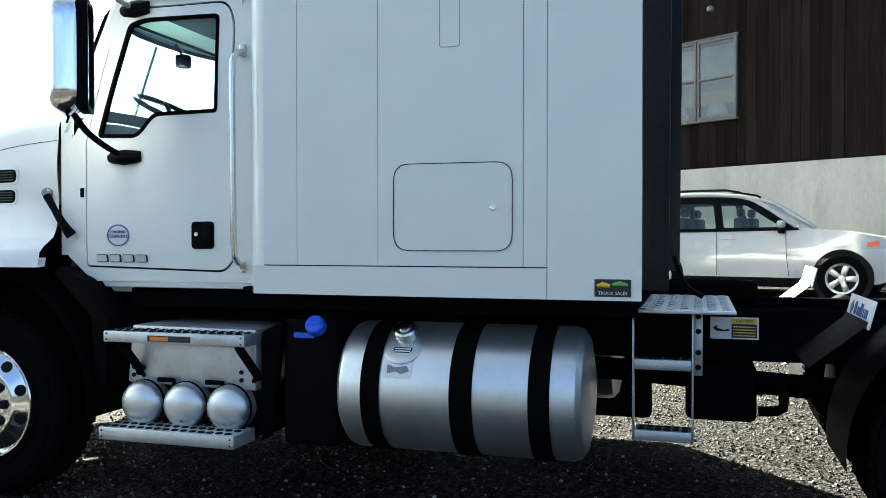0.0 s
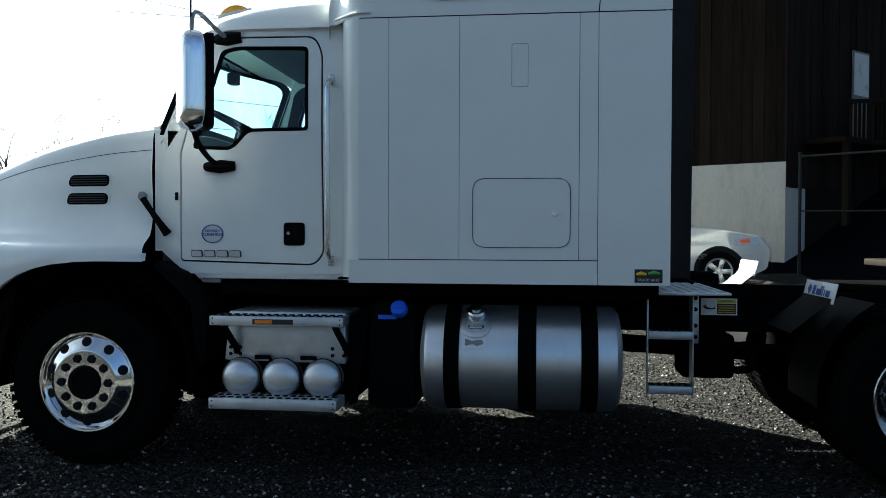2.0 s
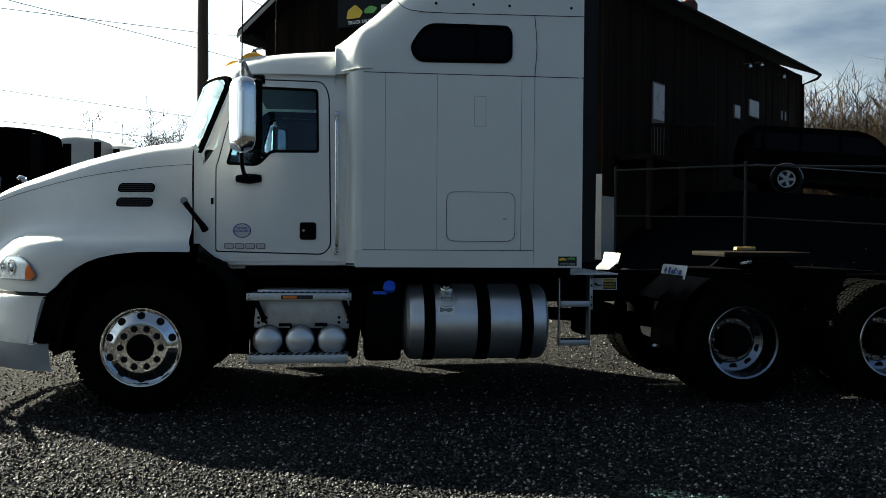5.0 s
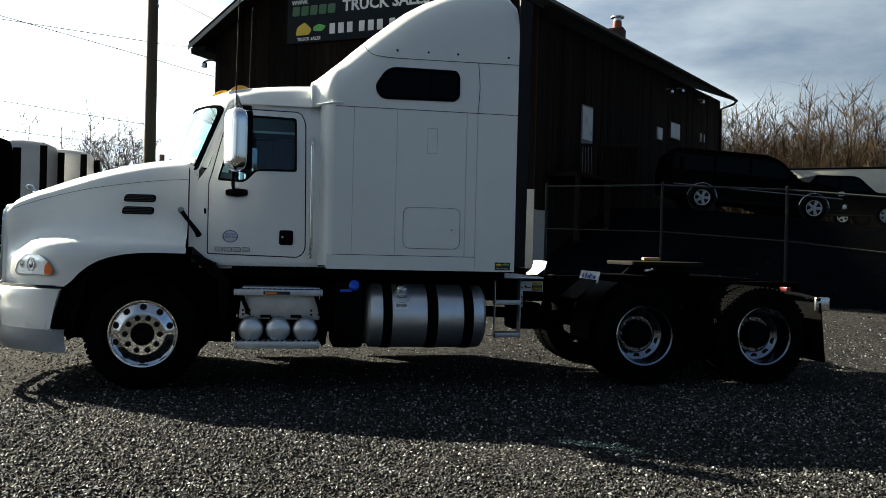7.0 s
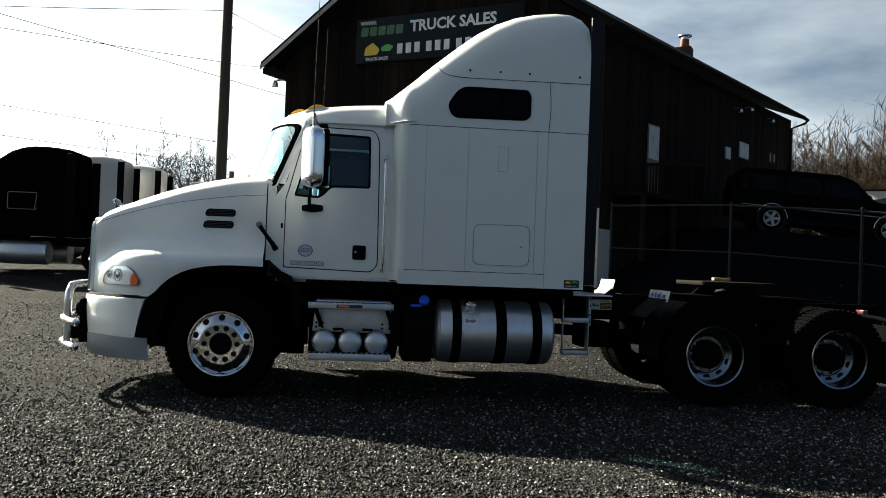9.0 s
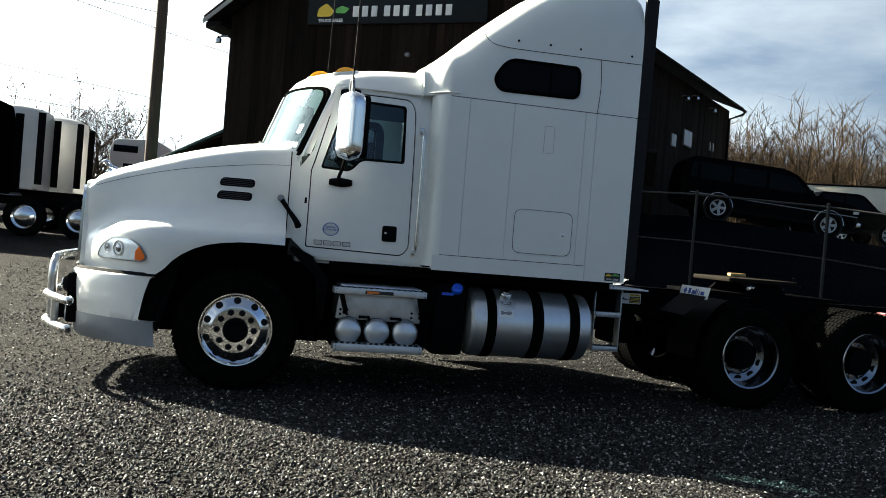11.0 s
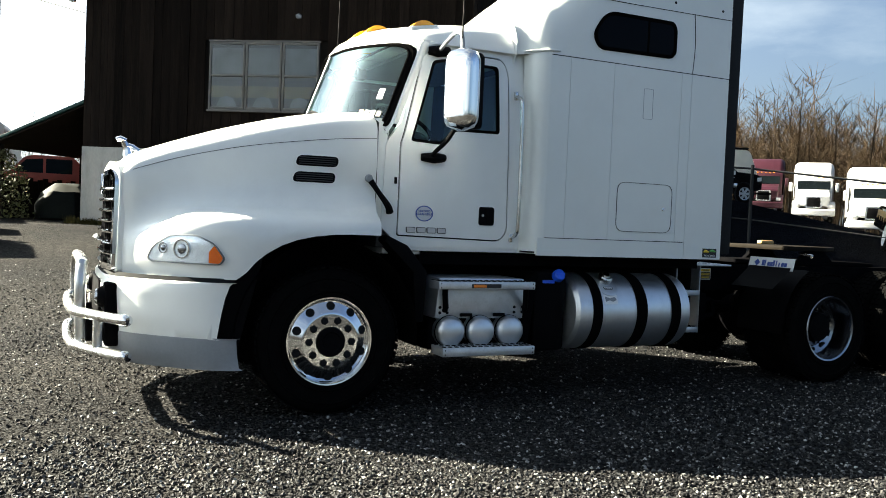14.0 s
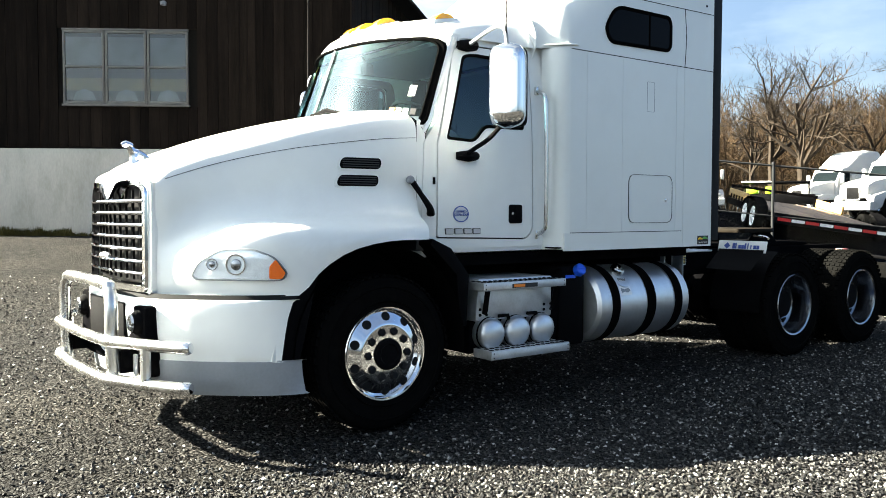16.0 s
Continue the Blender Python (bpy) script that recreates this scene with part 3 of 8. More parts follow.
# steel grille guard in front of the bumper
guard = T("grille_guard", tube([(-1.54, -0.55, 0.40), (-1.55, -0.55, 0.68), (-1.55, -0.55, 0.87), (-1.545, -0.50, 0.955), (-1.54, -0.40, 0.985), (-1.54, 0.40, 0.985), (-1.545, 0.50, 0.955), (-1.55, 0.55, 0.87), (-1.55, 0.55, 0.68), (-1.54, 0.55, 0.40)], 0.038, seg=12, smooth=4), STEEL, label="brushed steel tube grille guard")
for z in (0.665, 0.44):
    T("guard_rail", tube([(-1.305, -1.125, z), (-1.335, -1.095, z), (-1.445, -0.89, z), (-1.55, -0.66, z), (-1.595, -0.50, z), (-1.61, 0, z), (-1.595, 0.50, z), (-1.55, 0.66, z), (-1.445, 0.89, z), (-1.335, 1.095, z), (-1.305, 1.125, z)], 0.034, seg=12, smooth=4), STEEL, guard)
    for s in (-1, 1):
        T("rail_end", lathe([(0.0, 0.02), (0.03, 0.015), (0.038, 0.0), (0.038, -0.03)], 14, m=Matrix.Translation((-1.301, s * 1.13, z)) @ Vector((0.65, s * 0.76, 0)).to_track_quat("Z", "Y").to_matrix().to_4x4()), CHROME, guard)
for s in (-1, 1):
    T("guard_post", tube([(-1.455, s * 0.87, 0.44), (-1.455, s * 0.87, 0.665)], 0.030, seg=10), STEEL, guard)
    T("guard_mount", box(-1.56, -1.30, s * 0.55 - 0.010, s * 0.55 + 0.010, 0.46, 0.60, 0.004), BLACKPL, guard)

# ---- cab ----
def cab_y(x, z):
    """Half width of the cab at (x, z)."""
    y = 0.965 - 0.01 * max(0, (0.9 - x)) - 0.10 * max(0, z - 1.95) ** 1.5 - 0.05 * max(0, 1.35 - z)
    return y


DOOR = loop_round([(0.535, 1.245), (1.37, 1.225), (1.425, 1.29), (1.405, 2.50), (1.36, 2.60), (0.78, 2.605), (0.70, 2.56), (0.56, 1.98), (0.535, 1.90)], [0.02, 0.09, 0.05, 0.06, 0.07, 0.03, 0.05, 0.02, 0.02], 4)
DOORGAP = loop_round([(0.525, 1.235), (1.374, 1.214), (1.436, 1.286), (1.416, 2.505), (1.364, 2.612), (0.775, 2.617), (0.692, 2.565), (0.548, 1.98), (0.525, 1.90)], [0.02, 0.09, 0.05, 0.06, 0.07, 0.03, 0.05, 0.02, 0.02], 4)
WIN = loop_round([(0.605, 1.925), (0.84, 1.915), (0.885, 1.94), (0.96, 2.025), (1.325, 2.03), (1.335, 2.05), (1.325, 2.545), (0.87, 2.555), (0.775, 2.53)], [0.03, 0.03, 0.05, 0.04, 0.02, 0.02, 0.035, 0.06, 0.03], 4)
WINI = loop_round([(0.626, 1.945), (0.835, 1.936), (0.87, 1.955), (0.95, 2.047), (1.306, 2.05), (1.315, 2.06), (1.306, 2.527), (0.875, 2.535), (0.792, 2.512)], [0.02, 0.02, 0.05, 0.04, 0.02, 0.02, 0.03, 0.05, 0.03], 4)
SIDE = [(0.42, 1.90), (0.40, 1.30), (0.56, 1.16), (1.60, 1.165), (1.60, 2.68), (0.70, 2.68), (0.672, 2.60), (0.535, 2.07), (0.47, 1.97)]
cab = T("cab_shell", box(0.45, 1.60, -0.88, 0.88, 1.10, 1.18, 0.01), PAINT, label="white cab body")
for s in (-1, 1):
    cy = lambda u, v, d, s=s, o=0.0: (u, s * (cab_y(u, v) + o - d), v)
    T("cab_side", plate([loop_round(SIDE, 0.02, 2), DOORGAP], 0.04, cy, cuts=8), PAINT, cab, sharp=60)
    T("door_jamb", plate([DOORGAP, WIN], 0.02, lambda u, v, d, s=s: (u, s * (cab_y(u, v) - 0.02 - d), v), cuts=6), GAP, cab)
    door = T("cab_door", plate([DOOR, WIN], 0.018, lambda u, v, d, s=s: (u, s * (cab_y(u, v) + 0.004 - d), v), cuts=8), PAINT, label="white cab door", sharp=60)
    T("window_seal", plate([WIN, WINI], 0.02, lambda u, v, d, s=s: (u, s * (cab_y(u, v) + 0.006 - d), v), cuts=4), SEAL, door)
    T("door_glass", plate([WINI], 0.0, lambda u, v, d, s=s: (u, s * (cab_y(u, v) - 0.008 - d), v)), CABGLASS, door, "tinted door glass")
    # recessed handle
    hb = T("door_handle", plate([loop_round([(1.185, 1.335), (1.315, 1.335), (1.315, 1.475), (1.185, 1.475)], 0.022, 3)], 0.006, lambda u, v, d, s=s: (u, s * (cab_y(u, v) + 0.010 - d), v)), BLACKPL, door, "black recessed door handle")
    T("handle_grip", box(1.25, 1.305, s * (cab_y(1.28, 1.4) + 0.008) - 0.008, s * (cab_y(1.28, 1.4) + 0.008) + 0.008, 1.35, 1.46, 0.006), BLACKPL, hb)
    T("lock_cylinder", lathe([(0.011, 0), (0.011, 0.006), (0, 0.006)], 12, m=pose(1.215, s * (cab_y(1.21, 1.4) + 0.010), 1.41) @ Matrix.Rotation(radians(s * -90), 4, "X")), CHROME, hb)
    # round seal decal and maker's badge, drawn as plain shapes
    dm = lambda cx, cz, o: pose(cx, s * (cab_y(cx, cz) + o), cz) @ Matrix.Rotation(radians(s * -90), 4, "X")
    de = T("round_decal", lathe([(0, 0.0025), (0.072, 0.0025), (0.072, 0)], 32, m=dm(0.735, 1.405, 0.004) @ Matrix.Diagonal((1, 0.82, 1, 1))), SILVERINK, door, "round silver decal with blue lines")
    T("decal_ring", lathe([(0.070, 0.0), (0.070, 0.0035), (0.062, 0.0035), (0.062, 0)], 32, m=dm(0.735, 1.405, 0.004) @ Matrix.Diagonal((1, 0.82, 1, 1))), INKBLUE, de)
    for k in range(4):
        bx = 0.595 + 0.082 * k
        bl = loop_round([(bx + 0.004, 1.262), (bx + 0.076, 1.262), (bx + 0.072, 1.304), (bx, 1.304)], 0.008, 2)
        bi = loop_round([(bx + 0.009, 1.266), (bx + 0.071, 1.266), (bx + 0.067, 1.300), (bx + 0.005, 1.300)], 0.006, 2)
        mb = T("maker_badge", plate([bl], 0.006, lambda u, v, d, s=s: (u, s * (cab_y(u, v) + 0.009 - d), v)), INKBLACK, door, "chrome badge block with dark edge")
        T("badge_face", plate([bi], 0.006, lambda u, v, d, s=s: (u, s * (cab_y(u, v) + 0.014 - d), v)), SILVERINK, mb)
    # hinge
    T("door_hinge", box(0.492, 0.512, s * cab_y(0.5, 1.64) - 0.008, s * cab_y(0.5, 1.64) + 0.008, 1.61, 1.66, 0.004), BLACKPL, door)
    # grab bar
    gb = T("grab_bar", tube([(1.475, s * 0.965, 2.33), (1.475, s * 1.03, 2.30), (1.475, s * 1.055, 2.22), (1.478, s * 1.06, 1.80), (1.48, s * 1.055, 1.36), (1.48, s * 1.03, 1.28), (1.48, s * 0.965, 1.25)], 0.0155, seg=10, smooth=5), STEEL, label="long steel grab bar")
    for z in (2.335, 1.245):
        T("grab_foot", box(1.458, 1.492, s * 0.955 - 0.014, s * 0.955 + 0.014, z - 0.03, z + 0.032, 0.006), STEEL, gb)
    # mirror
    rows = []
    for t in np.linspace(-1, 1, 21):
        k = max(1 - abs(t) ** 9, 0.02) ** 0.5
        ring = []
        for a in np.linspace(0, 2 * math.pi, 33)[:-1]:
            ca, sa = math.cos(a), math.sin(a)
            ring.append((0.785 + 0.080 * k * math.copysign(abs(ca) ** 0.62, ca), s * 1.40 + 0.122 * k * math.copysign(abs(sa) ** 0.62, sa), 2.262 + 0.285 * t))
        rows.append(ring)
    mt = Matrix.Translation((0.785, s * 1.39, 0)) @ Matrix.Rotation(radians(-s * 32), 4, "Z") @ Matrix.Translation((-0.785, -s * 1.39, 0))
    mi = T("mirror", turned(loft(rows, close=True), mt), CHROME, label="tall chrome mirror housing", sharp=180)
    T("mirror_back", turned(box(0.835, 0.872, s * 1.39 - 0.112, s * 1.39 + 0.112, 2.0, 2.52, 0.015), mt), BLACKPL, mi)
    T("mirror_rim", turned(plate([loop_round([(-0.114, 1.995), (0.114, 1.995), (0.114, 2.525), (-0.114, 2.525)], 0.05, 4), loop_round([(-0.092, 2.02), (0.092, 2.02), (0.092, 2.50), (-0.092, 2.50)], 0.04, 4)], 0.045, lambda u, v, d, s=s: (0.888 - d, s * 1.395 + u, v)), mt), BLACKPL, mi)
    T("mirror_pane", turned(box(0.873, 0.877, s * 1.39 - 0.09, s * 1.39 + 0.09, 2.03, 2.49, 0.001), mt), CHROME, mi)
    T("mirror_arm", tube([(0.79, s * 0.95, 1.815), (0.76, s * 1.06, 1.85), (0.765, s * 1.24, 1.92), (0.775, s * 1.36, 2.01)], 0.016, seg=8, smooth=4), BLACKPL, mi)
    T("mirror_arm", tube([(0.82, s * 0.93, 2.60), (0.80, s * 1.06, 2.625), (0.785, s * 1.25, 2.665), (0.785, s * 1.35, 2.655), (0.785, s * 1.385, 2.60), (0.785, s * 1.39, 2.50)], 0.014, seg=8, smooth=4), GREYPL, mi, "grey upper mirror arm")
    T("arm_foot", tube([(0.69, s * 0.965, 1.815), (0.79, s * 0.985, 1.815), (0.88, s * 0.965, 1.82)], [0.026, 0.042, 0.028], seg=10, smooth=3), BLACKPL, mi)
    T("arm_foot", tube([(0.74, s * 0.915, 2.60), (0.81, s * 0.935, 2.60), (0.90, s * 0.92, 2.61)], [0.03, 0.044, 0.034], seg=10, smooth=3), BLACKPL, mi)
    T("whip_aerial", tube([(0.78, s * 1.39, 2.54), (0.785, s * 1.39, 3.2), (0.80, s * 1.40, 4.2)], [0.006, 0.004, 0.002], seg=6), BLACKPL, mi)
    # lower sill
    T("cab_sill", prism([(0.57, 1.205), (1.60, 1.20), (1.60, 1.13), (0.63, 1.128)], s * 0.945, s * 0.86, 0.012), PAINT, cab)

# roof of the cab
r_top = curve_at([0, 0.04, 0.12, 0.25, 0.45, 0.7, 1.0], [2.665, 2.735, 2.805, 2.855, 2.895, 2.922, 2.94])


def roof_front(y):
    return 0.290 + 0.335 * (abs(y) / 0.86) ** 2.2


def roof_at(k):
    """Half a section of the cab roof, k from front (0) to back (1)."""
    t, w = r_top(k), 0.885 + 0.045 * min(k / 0.3, 1)
    zl = 2.615 + 0.05 * min(k / 0.12, 1)
    half = smooth_path([(0, t), (w * 0.45, t - 0.008), (w * 0.75, t - 0.04 * min(k / 0.1 + 0.2, 1)), (w * 0.93, zl + (t - zl) * 0.52), (w, zl + 0.02), (w + 0.012, zl - 0.01)], 14)
    return half


rows = []
for k in np.linspace(0, 1, 18):
    half = roof_at(k)
    sect = [(-y, z) for y, z in reversed(half)] + [(y, z) for y, z in half[1:]]
    rows.append([(roof_front(y) + (1.62 - roof_front(y)) * k, y, z) for y, z in sect])
roof = T("cab_roof", loft(rows), PAINT, cab, sharp=60)
for y, k in ((-0.68, 0.165), (-0.21, 0.13), (0.0, 0.12), (0.21, 0.13), (0.68, 0.165)):
    x = roof_front(y) + (1.62 - roof_front(y)) * k
    half = roof_at(k)
    zt = float(np.interp(abs(y), [q[0] for q in half], [q[1] for q in half]))
    ml = T("marker_lamp", prism(loop_round([(-0.075, 0), (-0.045, 0.028), (0.01, 0.045), (0.07, 0.036), (0.12, 0.0)], 0.02, 3), -0.040, 0.040, 0.014), AMBER, roof, "amber roof marker lamp")
    ml.matrix_parent_inverse = pose(x + 0.08, y, zt + 0.028, 0, -16 if abs(y) < 0.5 else -10, 0)
    T("lamp_base", box(-0.09, 0.14, -0.048, 0.048, -0.05, 0.004, 0.008), PAINT, ml)
# windscreen, curved, with its frame
def ws(u, v, d=0.0):
    """u across (-1 to 1), v up (0 to 1)."""
    w = 0.955 - 0.055 * v
    x = 0.075 + 0.215 * v + (0.315 + 0.025 * v) * abs(u) ** 2.2
    return Vector((x + d, u * w, 2.065 + 0.575 * v - (0.02 + 0.045 * (1 - v)) * u * u))


WSO = loop_round([(-1.025, -0.055), (1.025, -0.055), (1.025, 1.05), (-1.025, 1.05)], 0.19, 7)
WSI = loop_round([(-0.995, -0.02), (0.995, -0.02), (0.995, 1.02), (-0.995, 1.02)], 0.17, 7)
wsf = T("windscreen", plate([WSI], 0.0, lambda u, v, d: ws(u, v, d), cuts=16), SCREENGLASS, cab, "curved greenish windscreen", sharp=80)
T("windscreen_frame", plate([WSO, WSI], 0.03, lambda u, v, d: ws(u, v, d - 0.008), cuts=16), SEAL, wsf)
T("windscreen_rubber", tube([ws(p[0], p[1], -0.006) for p in WSI] + [ws(WSI[0][0], WSI[0][1], -0.006)], 0.010, seg=6), SEAL, wsf)
T("scuttle", loft([[ws(u, 0.0, 0.01), ws(u, -0.02, 0.05) - Vector((0, 0, 0.03)), ws(u, 0, 0.05) - Vector((0, 0, 0.16))] for u in np.linspace(-1, 1, 17)]), BLACKPL, cab)
T("centre_bar", tube([ws(0, v, -0.008) for v in np.linspace(0, 1, 6)], 0.010, seg=6), GREYPL, wsf)
for u in (-0.36, 0.42):
    T("wiper", tube([ws(u - 0.08, 0.10, -0.03), ws(u + 0.14, 0.165, -0.035), ws(u + 0.38, 0.13, -0.025)], [0.010, 0.018, 0.010], seg=6), BLACKPL, wsf)
T("inspection_sticker", plate([[(-0.915, 0.34), (-0.87, 0.34), (-0.87, 0.47), (-0.915, 0.47)]], 0.0, lambda u, v, d: ws(u, v, -0.003)), WHITE, wsf)
for k in range(4):
    T("windscreen_sticker", plate([[(-0.95 + 0.048 * k, 0.13), (-0.912 + 0.048 * k, 0.13), (-0.912 + 0.048 * k, 0.20), (-0.95 + 0.048 * k, 0.20)]], 0.0, lambda u, v, d: ws(u, v, -0.003)), (INKBLACK, SILVERINK, SILVERINK, INKORANGE)[k], wsf)
# pillars and cowl
for s in (-1, 1):
    rings = []
    for v in np.linspace(-0.06, 1.06, 10):
        z, edge = 2.07 + 0.55 * v, ws(s * 1.03, v, 0.012)
        yo = max(cab_y(0.5, z) + 0.001, abs(edge.y) + 0.006)
        xo = max(0.47 + 0.19 * v, edge.x + 0.035)
        rings.append([ws(s * 1.0, v, 0.03), edge, Vector((xo, s * yo, z)), Vector((xo + 0.055, s * (cab_y(0.5, z) - 0.01), z))])
    T("front_pillar", loft(rings), PAINT, cab, sharp=70)
T("cowl", prism([(0.30, 1.30), (0.52, 1.30), (0.55, 2.0), (0.42, 2.03), (0.24, 2.05), (0.26, 1.9)], -0.86, 0.86, 0.02), BLACKPL, cab)
for s in (-1, 1):
    T("cowl_side", loft([[(0.36, s * 0.955, z), (0.44, s * 0.95, z)] for z in (1.30, 1.9, 2.04)] + [[(0.33, s * 0.93, 2.07), (0.45, s * 0.92, 2.075)], [(0.27, s * 0.6, 2.095), (0.36, s * 0.6, 2.08)]]), PAINT, cab)
T("firewall", prism([(0.38, 1.15), (0.60, 1.15), (0.60, 1.92), (0.44, 1.95)], -0.92, 0.92, 0.01), DASH, cab)
# inside the cab
T("dashboard", prism(loop_round([(0.42, 1.70), (0.78, 1.70), (0.83, 1.88), (0.74, 2.0), (0.44, 2.03)], 0.05, 3), -0.90, 0.90, 0.01), DASH, cab, "dark dashboard")
wheel_m = pose(0.745, -0.47, 2.115, 0, 28, 0)
st = T("steering_wheel", tube([wheel_m @ Vector((0.235 * math.cos(a), 0.235 * math.sin(a), 0)) for a in np.linspace(0, 2 * math.pi, 25)], 0.016, seg=8), BLACKPL, cab, "black steering wheel")
for a in (0.6, 2.5, 4.7):
    T("wheel_spoke", tube([wheel_m @ Vector((0, 0, -0.03)), wheel_m @ Vector((0.21 * math.cos(a), 0.21 * math.sin(a), 0))], 0.014, seg=6), BLACKPL, st)
T("steering_column", tube([wheel_m @ Vector((0, 0, -0.03)), (0.66, -0.47, 1.85)], 0.035, seg=8), BLACKPL, st)
for s in (-1, 1):
    seat = T("cab_seat", box(1.20, 1.66, s * 0.50 - 0.24, s * 0.50 + 0.24, 1.50, 1.66, 0.05), SEATCL, cab, "dark cloth seat")
    T("seat_back", prism(loop_round([(1.55, 1.62), (1.70, 1.62), (1.80, 2.32), (1.68, 2.34)], 0.05, 3), s * 0.50 - 0.23, s * 0.50 + 0.23, 0.03), SEATCL, seat)
    T("seat_base", box(1.28, 1.6, s * 0.50 - 0.18, s * 0.50 + 0.18, 1.18, 1.5, 0.02), DASH, seat)
T("interior_mirror_camera", box(0.485, 0.565, -0.10, -0.02, 2.475, 2.56, 0.015), BLACKPL, cab)
T("camera_stem", tube([(0.52, -0.06, 2.55), (0.47, -0.06, 2.63)], 0.008, seg=6), BLACKPL, cab)
T("cab_floor", box(0.5, 3.4, -0.9, 0.9, 1.14, 1.19), DASH, cab)
# made-up dark sheet that gives the cab its unlit interior
T("dark_cab_backing", box(1.78, 1.80, -0.9, 0.9, 1.19, 2.66), DASH, cab, "dark sheet added behind the seats to darken the interior")
# black box added to hide the lit background seen below the floor
T("floor_gap_filler", box(0.75, 3.42, -0.88, 0.88, 1.03, 1.135), CHASSIS, cab)
T("headliner", box(0.75, 1.60, -0.86, 0.86, 2.64, 2.67), SEATCL, cab)

# ---- sleeper ----
sl = T("sleeper", box(1.68, 3.44, -1.08, 1.08, 1.165, 1.20, 0.005), PAINT2, label="white high-roof sleeper box")
SY = 1.115
s_top = curve_at([1.46, 1.60, 1.88, 2.12, 2.40, 2.68, 2.96, 3.19, 3.37, 3.452], [2.945, 3.045, 3.30, 3.50, 3.715, 3.855, 3.925, 3.945, 3.915, 3.84])
rows = []
for x in [1.46, 1.50, 1.55, 1.60, 1.65, 1.70, 1.76, 1.84, 1.94, 2.06, 2.2, 2.36, 2.54, 2.74, 2.94, 3.14, 3.28, 3.39, 3.452]:
    t = s_top(x)
    w = 0.955 + (SY - 0.955) * min(max((x - 1.52) / 0.14, 0), 1) ** 0.7
    zl = 2.66
    r = min(0.32, (t - zl) * 0.62)
    half = smooth_path([(0, t), (w * 0.40, t - 0.006), (w - r * 1.15, t - 0.02), (w - r * 0.42, t - r * 0.30), (w - r * 0.08, t - r * 0.85), (w, max(t - r * 1.5, zl + 0.08)), (w, zl + 0.03), (w, zl)], 22)
    half = [(min(y, w), z) for y, z in half]
    rows.append([(x, -y, z) for y, z in reversed(half)] + [(x, y, z) for y, z in half[1:]])
rows.insert(0, [(1.45, y * 0.94, z - 0.13) for _, y, z in rows[0]])
shell = loft(rows)
T("roof_fairing", shell, PAINT2, sl, "white raised roof fairing", sharp=60)
T("sleeper_back", plate([loop_round([(-1.06, 1.17), (1.06, 1.17), (1.06, 3.6), (0.85, 3.82), (-0.85, 3.82), (-1.06, 3.6)], 0.05, 3)], 0.02, lambda u, v, d: (3.425 + d, u, v)), PAINT2, sl)
T("sleeper_front_wall", box(1.66, 1.68, -0.3, 0.3, 1.2, 2.6), SEATCL, sl)
for s in (-1, 1):
    T("inner_wall", box(1.66, 3.42, s * (SY - 0.03) - 0.008, s * (SY - 0.03) + 0.008, 1.175, 2.70), GAP, sl)
    # rounded step from cab to sleeper
    T("sleeper_corner", loft([[(1.545 + 0.135 * (1 - math.cos(a)), s * (0.93 + (SY - 0.93) * math.sin(a)), z) for a in np.linspace(0, math.pi / 2, 8)] for z in (1.135, 1.262, 2.0, 2.66)]), PAINT2, sl)
    g = 0.005
    wall = lambda u, v, d, s=s: (u, s * (SY - d), v)
    pans = [((1.684, 1.855), (1.262, 2.655)), ((1.855, 2.265), (1.262, 2.655)), ((2.265, 2.945), (1.262, 2.655)), ((2.945, 3.05), (1.262, 2.655)), ((3.05, 3.452), (1.122, 2.655)), ((1.62, 3.05), (1.122, 1.2595))]
    HATCH = loop_round([(2.345, 1.335), (2.895, 1.335), (2.895, 1.725), (2.345, 1.725)], 0.075, 5)
    HGAP = loop_round([(2.342, 1.332), (2.898, 1.332), (2.898, 1.728), (2.342, 1.728)], 0.077, 5)
    for i, ((x0, x1), (z0, z1)) in enumerate(pans):
        g2 = 0.001 if i in (1,) else 0.0017
        o = [(x0 + (g2 if i else -0.006), z0 + 0.0015), (x1 - g2, z0 + 0.0015), (x1 - g2, z1 - 0.0015), (x0 + (g2 if i else -0.006), z1 - 0.0015)]
        T("side_panel", plate([o, HGAP] if i == 2 else [o], 0.016, wall), PAINT2, sl)
    hatch = T("luggage_door", plate([HATCH], 0.016, lambda u, v, d, s=s: (u, s * (SY + 0.002 - d), v)), PAINT2, sl, "rounded luggage hatch door")
    T("hatch_seal", plate([loop_round([(2.342, 1.332), (2.898, 1.332), (2.898, 1.728), (2.342, 1.728)], 0.077, 6), loop_round([(2.3445, 1.3345), (2.8955, 1.3345), (2.8955, 1.7255), (2.3445, 1.7255)], 0.075, 6)], 0.010, lambda u, v, d, s=s: (u, s * (SY + 0.005 - d), v)), SEAL, hatch)
    T("hatch_lock", lathe([(0.013, 0), (0.013, 0.007), (0.006, 0.009), (0, 0.006)], 14, m=pose(2.81, s * (SY + 0.001), 1.522) @ Matrix.Rotation(radians(s * -90), 4, "X")), CHROME, hatch)
    # small blanked panel
    sp0 = loop_round([(2.562, 2.245), (2.657, 2.245), (2.657, 2.49), (2.562, 2.49)], 0.012, 2)
    sp1 = loop_round([(2.5645, 2.2475), (2.6545, 2.2475), (2.6545, 2.4875), (2.5645, 2.4875)], 0.010, 2)
    T("panel_edge", plate([sp0, sp1], 0.003, lambda u, v, d, s=s: (u, s * (SY + 0.0015 - d), v)), GREYPL, sl)
